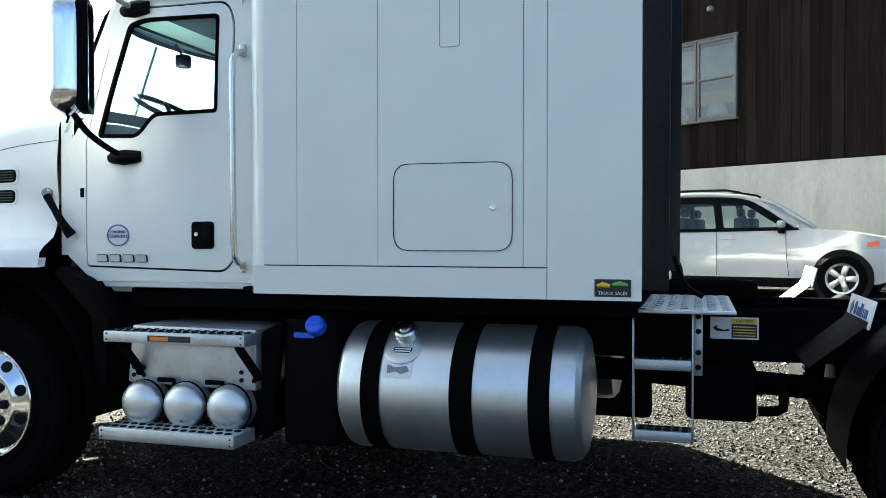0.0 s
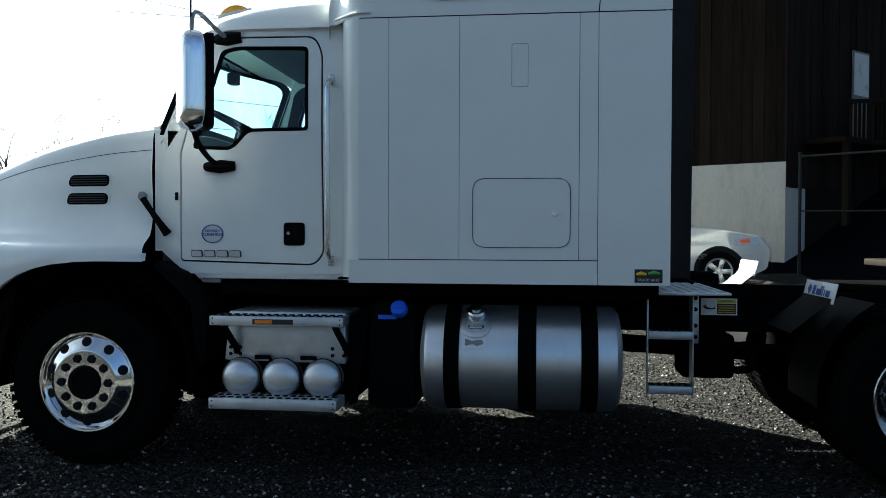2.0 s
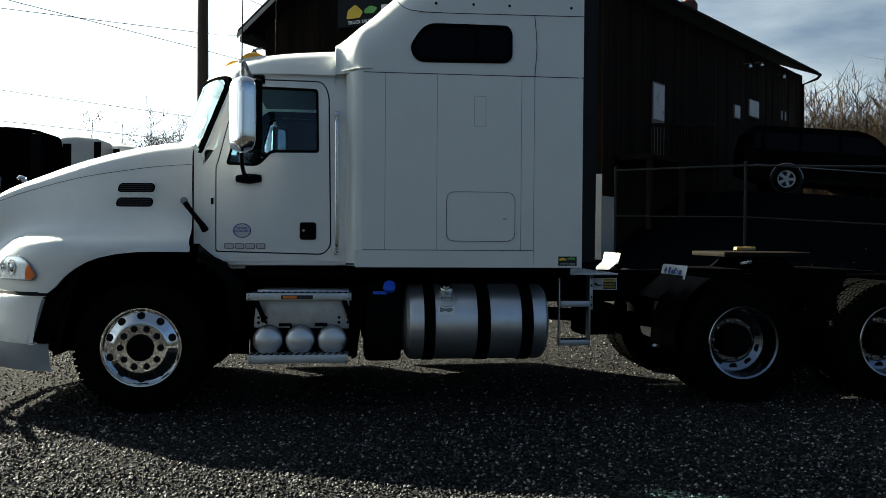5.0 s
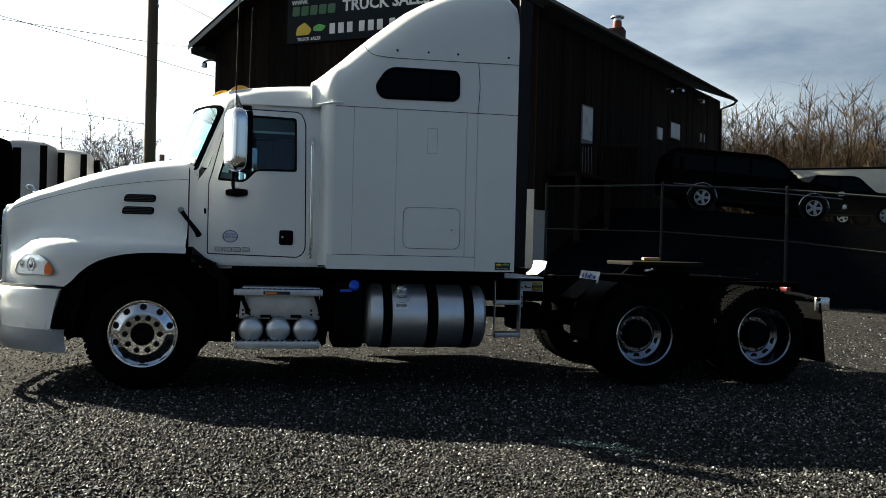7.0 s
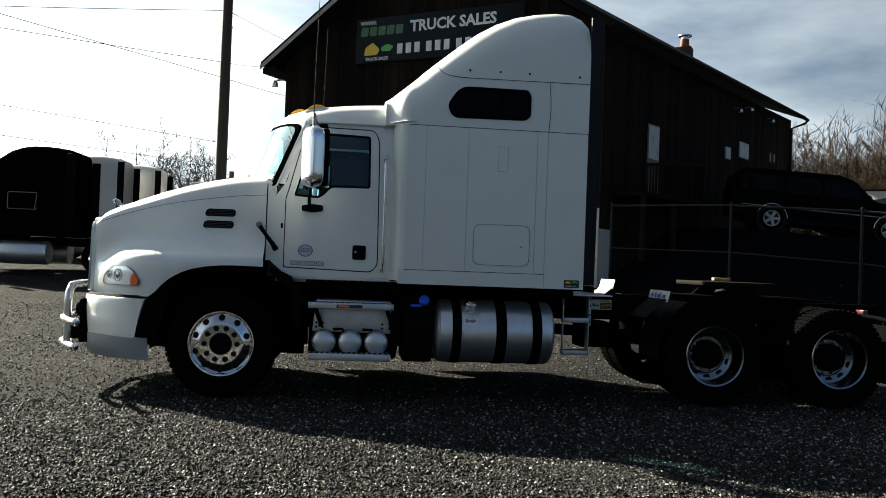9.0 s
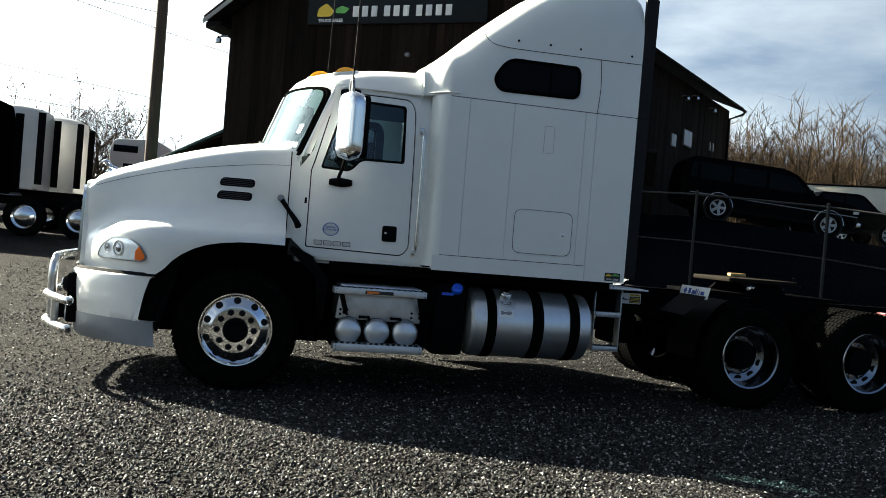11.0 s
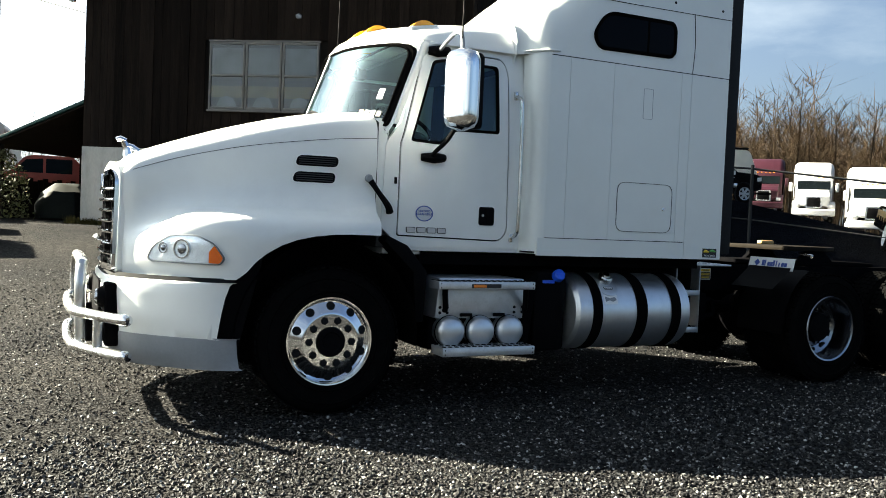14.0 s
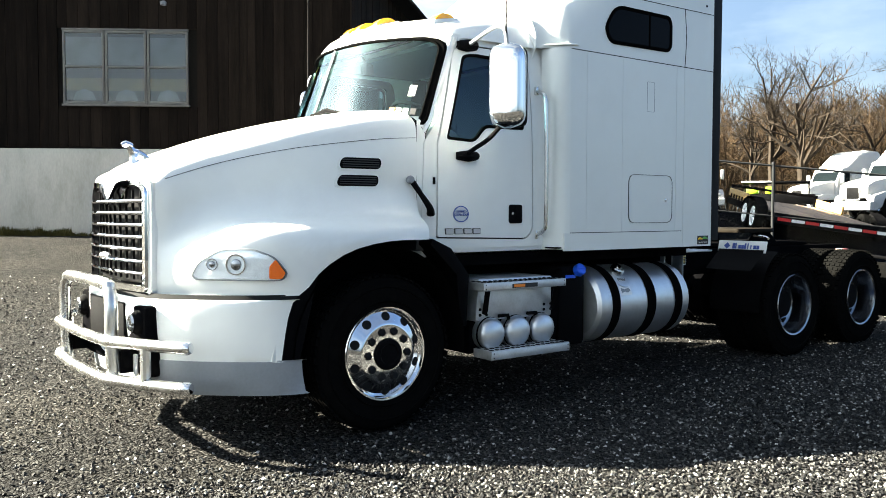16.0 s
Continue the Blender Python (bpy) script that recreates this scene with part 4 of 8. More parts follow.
    # upper window
    W0 = loop_round([(2.035, 2.86), (2.10, 2.745), (2.82, 2.755), (2.865, 2.80), (2.865, 3.0), (2.83, 3.055), (2.16, 3.055)], [0.08, 0.08, 0.08, 0.05, 0.06, 0.07, 0.10], 5)
    W1 = loop_round([(2.065, 2.862), (2.118, 2.772), (2.81, 2.782), (2.838, 2.81), (2.838, 2.99), (2.815, 3.028), (2.168, 3.028)], [0.07, 0.07, 0.07, 0.05, 0.05, 0.06, 0.09], 5)
    uw = T("sleeper_window", plate([W1], 0.006, lambda u, v, d, s=s: (u, s * (SY + 0.005 - d), v)), DARKGLASS, sl, "dark tinted sleeper window")
    T("window_rubber", plate([W0, W1], 0.014, lambda u, v, d, s=s: (u, s * (SY + 0.010 - d), v)), SEAL, uw)
    T("window_divider", box(2.57, 2.585, s * (SY + 0.006) - 0.003, s * (SY + 0.006) + 0.003, 2.78, 3.028), SEAL, uw)
    # seams in the roof part
    T("fairing_seam", tube([(1.93, s * (SY - 0.005), 3.235), (2.0, s * (SY + 0.001), 3.17), (2.12, s * (SY + 0.001), 3.145), (2.4, s * (SY + 0.001), 3.14), (3.45, s * (SY + 0.001), 3.15)], 0.003, seg=5, smooth=3), GAP, sl)
    T("fairing_seam", tube([(3.045, s * (SY + 0.001), 3.145), (3.065, s * (SY + 0.001), 2.9), (3.05, s * (SY + 0.001), 2.66)], 0.003, seg=5, smooth=3), GAP, sl)
    for x in (2.25, 2.55, 2.84, 3.345):
        T("rivet", lathe([(0.012, 0), (0.010, 0.006), (0, 0.007)], 10, m=pose(x, s * (SY - 0.002), 3.215) @ Matrix.Rotation(radians(s * -90), 4, "X")), GAP, sl)
    T("drip_rail", tube([(1.50, s * (SY - 0.12), 2.675), (1.58, s * (SY - 0.05), 2.68), (1.66, s * (SY + 0.004), 2.685), (1.75, s * (SY + 0.004), 2.69)], 0.008, seg=6, smooth=3), PAINT2, sl)
    # dealer decal: coloured shapes with the words of its trade
    dc = T("dealer_decal", box(3.255, 3.408, s * (SY + 0.002) - 0.001, s * (SY + 0.002) + 0.001, 1.140, 1.215), INKBLACK, sl, "small black decal with green and yellow shapes")
    T("decal_shape", tube([(3.265, s * (SY + 0.003), 1.186), (3.29, s * (SY + 0.003), 1.192), (3.32, s * (SY + 0.003), 1.186)], [0.007, 0.012, 0.008], seg=8), INKYEL, dc)
    T("decal_shape", tube([(3.33, s * (SY + 0.003), 1.191), (3.36, s * (SY + 0.003), 1.197), (3.395, s * (SY + 0.003), 1.191)], [0.006, 0.012, 0.006], seg=8), INKGREEN, dc)
    # rear extender
    T("rear_extender", prism([(3.4525, 1.17), (3.560, 1.17), (3.578, 3.76), (3.4545, 3.82)], s * 1.113, s * 1.075, 0.003), EXTENDER, sl, "black rubber side extender")
# unseen far-side sheets, added to keep the sun from reaching under the truck
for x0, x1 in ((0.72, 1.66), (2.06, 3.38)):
    T("far_sun_blocker", prism(loop_round([(x0, 1.13), (x0, 0.16), (x1, 0.16), (x1, 1.13)], 0.05, 3), 1.14, 1.165, 0.006), BLACKPL, label="added black sheet on the far side that blocks the sun")
# thin black sheet under the sleeper, put in for its shadow
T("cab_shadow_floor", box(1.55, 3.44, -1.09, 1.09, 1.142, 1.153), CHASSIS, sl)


def words(text, size, material, m, parent, name="lettering", depth=0.001, bold=0.0):
    cu = bpy.data.curves.new("text", "FONT")
    cu.body, cu.size, cu.extrude, cu.align_x, cu.align_y = text, size, depth, "CENTER", "CENTER"
    cu.resolution_u = 2
    cu.offset = bold
    ob = bpy.data.objects.new("text", cu)
    scene.collection.objects.link(ob)
    bpy.context.view_layer.update()
    me = bpy.data.meshes.new_from_object(ob.evaluated_get(bpy.context.evaluated_depsgraph_get()))
    bpy.data.objects.remove(ob)
    bpy.data.curves.remove(cu)
    me.materials.clear()
    me.materials.append(material)
    me.transform(m)
    ob = new(name, me)
    ob.parent = parent
    return ob


for text, zz, size in (("CERTIFIED", 1.422, 0.021), ("CLEAN IDLE", 1.400, 0.023)):
    words(text, size, INKBLUE, pose(0.735, -cab_y(0.735, zz) - 0.0085, zz, 90, 0, 0), bpy.data.objects["round_decal"], "decal_words", bold=0.0004)
words("TRUCK SALES", 0.020, WHITE, pose(3.331, -SY - 0.004, 1.155, 90, 0, 0), dc, "decal_lettering")

# ---- chassis ----
for s in (-1, 1):
    fr = T("frame_rail", prism([(-1.2, 0.80), (7.0, 0.80), (7.0, 1.05), (-0.4, 1.05), (-1.2, 0.98)], s * 0.43 - 0.04, s * 0.43 + 0.04, 0.01), CHASSIS, label="black steel frame rail")
for x in (-0.6, 1.2, 2.2, 3.6, 4.2, 5.45, 6.7):
    T("cross_member", box(x - 0.06, x + 0.06, -0.40, 0.40, 0.82, 1.0, 0.01), CHASSIS)
T("engine_block", box(-0.9, 0.9, -0.38, 0.38, 0.62, 1.6, 0.05), CHASSIS)
T("radiator", box(-1.28, -1.18, -0.40, 0.40, 0.95, 1.58, 0.02), CHASSIS)
T("gearbox", box(0.9, 2.2, -0.30, 0.30, 0.60, 1.08, 0.08), CHASSIS)
T("drive_shaft", tube([(2.2, 0, 0.72), (4.84, 0, 0.58)], 0.06, seg=10), CHASSIS)
T("front_axle", tube([(0, -0.95, 0.5), (0, -0.6, 0.42), (0, 0.6, 0.42), (0, 0.95, 0.5)], 0.06, seg=8), CHASSIS)
for x in (4.84, 6.12):
    T("rear_axle", tube([(x, -0.95, 0.5), (x, 0.95, 0.5)], 0.09, seg=10), CHASSIS)
    T("differential", lathe([(0, -0.2), (0.18, -0.16), (0.24, 0), (0.18, 0.16), (0, 0.2)], 16, m=pose(x, 0, 0.52, 90, 0, 0)), CHASSIS)
for s in (-1, 1):
    T("leaf_spring", prism([(-0.7, 0.62), (0, 0.50), (0.7, 0.62), (0.7, 0.68), (0, 0.58), (-0.7, 0.68)], s * 0.43 - 0.05, s * 0.43 + 0.05), CHASSIS)
    T("walking_beam", prism(loop_round([(4.84, 0.42), (6.12, 0.42), (5.48, 0.78)], 0.1, 3), s * 0.52 - 0.05, s * 0.52 + 0.05), CHASSIS)
    T("air_spring", lathe([(0.10, 0), (0.14, 0.05), (0.13, 0.12), (0.14, 0.18), (0.10, 0.25)], 16, m=pose(4.5, s * 0.43, 0.55)), RUBBER)


# wheels
def tyre(x, y, s):
    """A wheel at (x, y): outside towards s."""
    m = pose(x, y, 0.505) @ Matrix.Rotation(radians(s * -90), 4, "X")
    w = 0.135
    prof = [(0.29, -w * 0.80), (0.305, -w * 0.98), (0.40, -w * 1.04), (0.455, -w * 1.0), (0.488, -w * 0.86), (0.502, -w * 0.70), (0.505, -w * 0.40), (0.505, w * 0.40), (0.502, w * 0.70), (0.488, w * 0.86), (0.455, w * 1.0), (0.40, w * 1.04), (0.305, w * 0.98), (0.29, w * 0.80)]
    ty = T("tyre", lathe(prof, 56, m=m), RUBBER, label="black rubber tyre", sharp=50)
    bm = bmesh.new()
    for k in range(56):
        a = 2 * math.pi * k / 56
        for c in (-0.105, -0.055, 0.0, 0.055, 0.105):
            own = box(-0.017, 0.017, -0.019, 0.019, -0.004, 0.009)
            turned(own, m @ Matrix.Rotation(a, 4, "Z") @ pose(0.502, 0, c, 0, 90, 0) @ pose(0, 0.004 * (c > 0), 0, 0, 0, 14))
            add(bm, own)
    T("tread", bm, RUBBER, ty)
    for r in (0.34, 0.43):
        T("sidewall_ring", lathe([(r - 0.006, w * 1.02), (r, w * 1.075), (r + 0.006, w * 1.02)], 56, m=m), RUBBER, ty)
    return ty, m, w


def rim_front(ty, m, w):
    prof = [(0.250, -w * 0.9), (0.272, -w * 0.2), (0.278, w * 0.6), (0.300, w * 0.80), (0.306, w * 1.02), (0.302, w * 1.06), (0.293, w * 1.05), (0.288, w * 0.92), (0.278, w * 0.86), (0.206, w * 1.13), (0.198, w * 1.17), (0.188, w * 1.18), (0.104, w * 1.18), (0.100, w * 1.0)]
    rim = T("rim", lathe(prof, 64, m=m), ALU, ty, "polished aluminium ten-hole wheel", sharp=30)
    for k in range(10):
        a = 2 * math.pi * (k + 0.5) / 10
        q = m @ Matrix.Rotation(a, 4, "Z")
        T("hand_hole", lathe([(0.0, 0.003), (0.030, 0.003), (0.032, -0.006)], 16, m=q @ pose(0.243, 0, w * 0.995, 0, 26, 0)), GAP, rim)
    for k in range(10):
        a = 2 * math.pi * k / 10
        q = m @ Matrix.Rotation(a, 4, "Z")
        T("lug_nut", lathe([(0.0, 0.020), (0.022, 0.018), (0.029, 0.001), (0.029, -0.006)], 6, m=q @ pose(0.150, 0, w * 1.18)), GAP, rim)
    T("hub_cap", lathe([(0.105, w * 0.6), (0.104, w * 1.20), (0.096, w * 1.34), (0.07, w * 1.36), (0.062, w * 1.28), (0, w * 1.28)], 28, m=m), BLACKPL, rim, "dark hub cap")
    return rim


def rim_rear(ty, m, w):
    prof = [(0.260, -w * 0.9), (0.262, -w * 0.66), (0.276, -w * 0.3), (0.280, w * 0.5), (0.300, w * 0.80), (0.306, w * 1.0), (0.300, w * 1.05), (0.284, w * 1.0), (0.272, w * 0.62), (0.264, w * 0.0), (0.258, -w * 0.28), (0.192, -w * 0.50), (0.185, -w * 0.60), (0.115, -w * 0.62), (0.11, -w * 0.62)]
    rim = T("rim", lathe(prof, 64, m=m), DARKALU, ty, "deep-dish polished aluminium dual wheel", sharp=30)
    for k in range(10):
        q = m @ Matrix.Rotation(2 * math.pi * (k + 0.5) / 10, 4, "Z")
        T("hand_hole", lathe([(0.0, 0.008), (0.032, 0.008), (0.034, -0.004)], 14, m=q @ pose(0.225, 0, -w * 0.40, 0, 24, 0)), GAP, rim)
        q = m @ Matrix.Rotation(2 * math.pi * k / 10, 4, "Z")
        T("lug_nut", lathe([(0.0, 0.03), (0.014, 0.028), (0.018, 0.001), (0.018, -0.006)], 6, m=q @ pose(0.168, 0, -w * 0.62)), DARKALU, rim)
    T("hub", lathe([(0.145, -w * 0.62), (0.142, -w * 0.1), (0.13, w * 0.15), (0.075, w * 0.22), (0, w * 0.22)], 28, m=m), BLACKPL, rim, "black axle hub")
    return rim


for s in (-1, 1):
    ty, m, w = tyre(0.0, s * 0.985, s)
    rim_front(ty, m, w)
    for x in (4.835, 6.165):
        ty, m, w = tyre(x, s * 0.985, s)
        if s < 0:
            rim_rear(ty, m, w)
        else:
            T("rim", lathe([(0.29, -w), (0.2, -w * 0.3), (0, -w * 0.2)], 32, m=m), ALU, ty)
        tyre(x, s * 0.665, s)

# ---- steps and air tanks under the cab door (both sides) ----
def tread(name, x0, x1, y0, y1, z0, z1, parent=None, rows_=3):
    st_ = T(name, box(x0, x1, y0, y1, z0, z1, 0.006), STEPAL, parent, "aluminium step with punched tread")
    n_ = int((x1 - x0) / 0.05)
    for i in range(n_):
        for j in range(rows_):
            cx, cyy = x0 + (i + 0.5 + 0.25 * (j % 2)) * (x1 - x0) / (n_ + 0.5), y0 + (j + 0.5) * (y1 - y0) / rows_
            T("punched_hole", lathe([(0, 0.0015), (0.013, 0.0015), (0.017, 0.004), (0.019, 0.0)], 8, m=pose(cx, cyy, z1)), GAP, st_)
    return st_


for s in (-1, 1):
    def yy(a, b):
        return (min(s * a, s * b), max(s * a, s * b))
    stp = tread("lower_step", 0.81, 1.575, *yy(1.225, 1.02), 0.385, 0.45) if s < 0 else T("lower_step", box(0.81, 1.575, *yy(1.225, 1.02), 0.385, 0.45, 0.006), STEPAL)
    ups = tread("upper_step", 0.79, 1.597, *yy(1.16, 0.98), 0.865, 0.922) if s < 0 else T("upper_step", box(0.79, 1.597, *yy(1.16, 0.98), 0.865, 0.922, 0.006), STEPAL)
    for st_, z, x0, x1, yo in ((stp, 0.417, 0.81, 1.575, 1.226), (ups, 0.893, 0.79, 1.597, 1.161)):
        for xx in (x0 + 0.02, x1 - 0.02):
            for dz in (-0.015, 0.015):
                T("rivet", lathe([(0.005, 0), (0.004, 0.003), (0, 0.003)], 8, m=pose(xx, s * yo, z + dz) @ Matrix.Rotation(radians(s * -90), 4, "X")), GAP, st_)
    lab = T("warning_label", box(1.055, 1.30, *yy(1.1605, 1.1635), 0.876, 0.906), INKBLACK, ups, "orange and black warning label")
    T("label_panel", box(1.07, 1.175, *yy(1.1636, 1.165), 0.881, 0.901), INKORANGE, lab)
    bx = T("step_box", prism([(0.83, 0.64), (1.58, 0.63), (1.58, 0.935), (0.86, 0.94)], *yy(1.02, 0.60), 0.01), STEPAL, label="aluminium battery box with bolted face")
    for xx in (0.87, 0.93, 1.50, 1.57):
        for zz in (0.68, 0.72):
            T("bolt", lathe([(0.012, 0), (0.010, 0.008), (0, 0.008)], 8, m=pose(xx, s * 1.02, zz) @ Matrix.Rotation(radians(s * -90), 4, "X")), GAP, bx)
    for xx in (0.86, 1.54):
        T("step_arm", tube([(xx, s * 1.12, 0.865), (xx + 0.01, s * 1.10, 0.83), (xx + 0.05, s * 1.035, 0.72), (xx + 0.05, s * 1.02, 0.69)], 0.022, seg=6), BLACKPL, ups)
    for xx in (1.08, 1.36):
        T("strap_bolt", tube([(xx - 0.05, s * 1.04, 0.665), (xx + 0.04, s * 1.04, 0.665), (xx + 0.05, s * 1.04, 0.61)], 0.014, seg=6), BLACKPL, bx)
    rack = T("tank_rack", box(0.80, 1.62, *yy(0.98, 0.30), 0.40, 0.63, 0.01), CHASSIS, label="black air tank rack")
    for k, xx in enumerate((0.945, 1.195, 1.445)):
        tk = T("air_tank", lathe([(0, 0.040), (0.045, 0.036), (0.082, 0.025), (0.105, 0.008), (0.115, -0.015), (0.116, -0.40)], 30, m=pose(xx, s * 1.075, 0.545) @ Matrix.Rotation(radians(s * -90), 4, "X")), TANKAL, rack, "round aluminium air tank end")
        T("tank_band", lathe([(0.1165, -0.03), (0.119, -0.03), (0.119, -0.045), (0.1165, -0.045)], 30, m=pose(xx, s * 1.075, 0.545) @ Matrix.Rotation(radians(s * -90), 4, "X")), CHASSIS, tk)
    T("step_hanger", prism([(1.60, 0.92), (1.72, 0.98), (1.64, 0.40), (1.60, 0.38)], *yy(1.0, 0.95), 0.004), CHASSIS, rack)
    # fuel tank
    ft = T("fuel_tank", lathe([(0, -0.03), (0.16, -0.022), (0.27, -0.002), (0.302, 0.022), (0.312, 0.05), (0.312, 1.10), (0.302, 1.128), (0.27, 1.152), (0.16, 1.172), (0, 1.18)], 56, m=pose(2.04, s * 0.80, 0.665, 0, 90, 0)), TANKAL, label="round brushed aluminium fuel tank", sharp=25)
    for x0, x1 in ((2.175, 2.265), (2.605, 2.71), (2.965, 3.06)):
        T("tank_strap", lathe([(0.3125, x0 - 2.04), (0.3195, x0 - 2.04), (0.3195, x1 - 2.04), (0.3125, x1 - 2.04)], 56, m=pose(2.04, s * 0.80, 0.665, 0, 90, 0)), SEAL, ft, "black tank strap")
    T("filler_cap", lathe([(0.050, -0.02), (0.050, 0.015), (0.058, 0.016), (0.058, 0.045), (0.05, 0.055), (0.03, 0.057), (0.03, 0.066), (0, 0.066)], 24, m=pose(2.36, s * (0.80 + 0.312 * math.sin(radians(34))), 0.665 + 0.312 * math.cos(radians(34)), s * -34, 0, 0)), STEEL, ft, "steel filler cap")
    T("filler_flange", lathe([(0.095, -0.03), (0.094, 0.004), (0.085, 0.008), (0.05, 0.006)], 30, m=pose(2.36, s * (0.80 + 0.306 * math.sin(radians(46))), 0.665 + 0.306 * math.cos(radians(46)), s * -46, 0, 0)), TANKAL, ft)

    def on_tank(u, v, d, s=s):
        a = v / 0.312
        return (u, s * (0.80 + (0.3135 - d) * math.cos(a)), 0.665 + (0.3135 - d) * math.sin(a))
    T("fuel_label", plate([[(2.315, 0.205), (2.405, 0.205), (2.405, 0.235), (2.315, 0.235)]], 0.001, on_tank), INKBLACK, ft)
    for zz in (0.213, 0.226):
        T("label_line", plate([[(2.322, zz - 0.003), (2.398, zz - 0.003), (2.398, zz + 0.003), (2.322, zz + 0.003)]], 0.001, lambda u, v, d: on_tank(u, v, d - 0.001)), WHITE, ft)
    T("worn_sticker", plate([loop_round([(2.285, 0.08), (2.42, 0.08), (2.42, 0.16), (2.285, 0.16)], 0.01, 2)], 0.001, on_tank, cuts=3), WHITE, ft, "worn white sticker")
    T("sticker_mark", plate([loop_round([(2.30, 0.10), (2.345, 0.112), (2.37, 0.10), (2.41, 0.115), (2.395, 0.14), (2.34, 0.13), (2.30, 0.145)], 0.008, 2)], 0.001, lambda u, v, d: on_tank(u, v, d - 0.0015), cuts=3), GREYPL, ft)
    # fluid tank between steps and fuel tank
    dt = T("fluid_tank", box(1.70, 2.0, *yy(0.98, 0.50), 0.36, 1.0, 0.04), BLACKPL, label="black plastic fluid tank with blue cap")
    T("blue_cap", lathe([(0.0, 0.05), (0.04, 0.048), (0.048, 0.04), (0.05, 0.0), (0.03, -0.03)], 22, m=pose(1.90, s * 0.99, 0.955) @ Matrix.Rotation(radians(s * -62), 4, "X")), BLUE, dt, "blue filler cap")
    T("cap_grip", box(1.86, 1.94, s * 1.035 - 0.006, s * 1.035 + 0.006, 0.970, 0.985, 0.003), BLUE, dt)
    T("blue_label", box(1.77, 1.88, *yy(0.981, 0.984), 0.90, 0.925), BLUE, dt)

# ---- deck behind the sleeper ----
dk = T("deck_plate", box(3.40, 3.84, -0.86, 0.20, 1.052, 1.068, 0.004), STEPAL, label="aluminium deck plate with diamond tread")
for i in range(7):
    for j in range(16):
        T("tread_bar", turned(box(-0.020, 0.020, -0.005, 0.005, 0, 0.004), pose(3.44 + 0.06 * i, -0.82 + 0.065 * j, 1.068, 0, 0, 35 if (i + j) % 2 else -35)), STEPAL, dk)
T("deck_box", box(3.50, 4.0, 0.30, 0.78, 1.04, 1.13, 0.01), CHASSIS)
lad = T("side_ladder", box(3.39, 3.65, -0.68, -0.55, 0.435, 0.485, 0.005), STEPAL, label="aluminium side ladder with two steps")
T("ladder_step", box(3.39, 3.65, -0.68, -0.55, 0.77, 0.82, 0.005), STEPAL, lad)
for i in range(6):
    for z in (0.485, 0.82):
        for y in (-0.645, -0.59):
            T("punched_hole", lathe([(0, 0.0015), (0.012, 0.0015), (0.016, 0.004), (0.018, 0.0)], 8, m=pose(3.42 + 0.04 * i, y, z)), GAP, lad)
T("ladder_rail", box(3.651, 3.660, -0.67, -0.55, 0.43, 1.05, 0.003), STEPAL, lad)
T("ladder_rail", box(3.380, 3.389, -0.67, -0.62, 0.43, 1.05, 0.002), STEPAL, lad)
T("ladder_bracket", box(3.661, 3.70, -0.60, -0.54, 0.74, 1.04, 0.003), STEPAL, lad)
for z in (0.78, 0.85, 0.95, 1.02):
    T("bolt", lathe([(0.014, 0), (0.012, 0.012), (0, 0.012)], 8, m=pose(3.68, -0.601, z, 90, 0, 0)), GAP, lad)
cs = T("caution_sign", box(3.735, 3.955, -0.477, -0.474, 0.905, 1.01), WHITE, label="white and yellow caution sign on the rail")
T("sign_panel", box(3.832, 3.947, -0.4795, -0.4775, 0.912, 0.978), INKBLACK, cs)
T("sign_header", box(3.832, 3.947, -0.4795, -0.4775, 0.982, 1.004), INKYEL, cs)
words("CAUTION", 0.017, INKBLACK, pose(3.89, -0.4805, 0.993, 90, 0, 0), cs, "sign_lettering")
for k in range(4):
    T("sign_line", box(3.84, 3.94, -0.481, -0.480, 0.920 + 0.014 * k, 0.925 + 0.014 * k), INKYEL, cs)
T("sign_figure", tube([(3.755, -0.480, 0.965), (3.765, -0.480, 0.95), (3.80, -0.480, 0.945), (3.82, -0.480, 0.95)], [0.013, 0.008, 0.004, 0.006], seg=6), INKBLACK, cs)
T("air_box", box(3.62, 3.95, -0.46, -0.15, 0.50, 0.78, 0.03), CHASSIS)
T("tow_ring", tube([(3.95, -0.40, 0.70), (4.05, -0.40, 0.70), (4.07, -0.40, 0.57), (3.96, -0.40, 0.55)], 0.025, seg=8, smooth=3), CHASSIS)
T("air_hose", tube([(3.56, -0.4, 1.30), (3.62, -0.42, 1.16), (3.70, -0.40, 1.10)], 0.012, seg=8, smooth=6), BLACKPL)

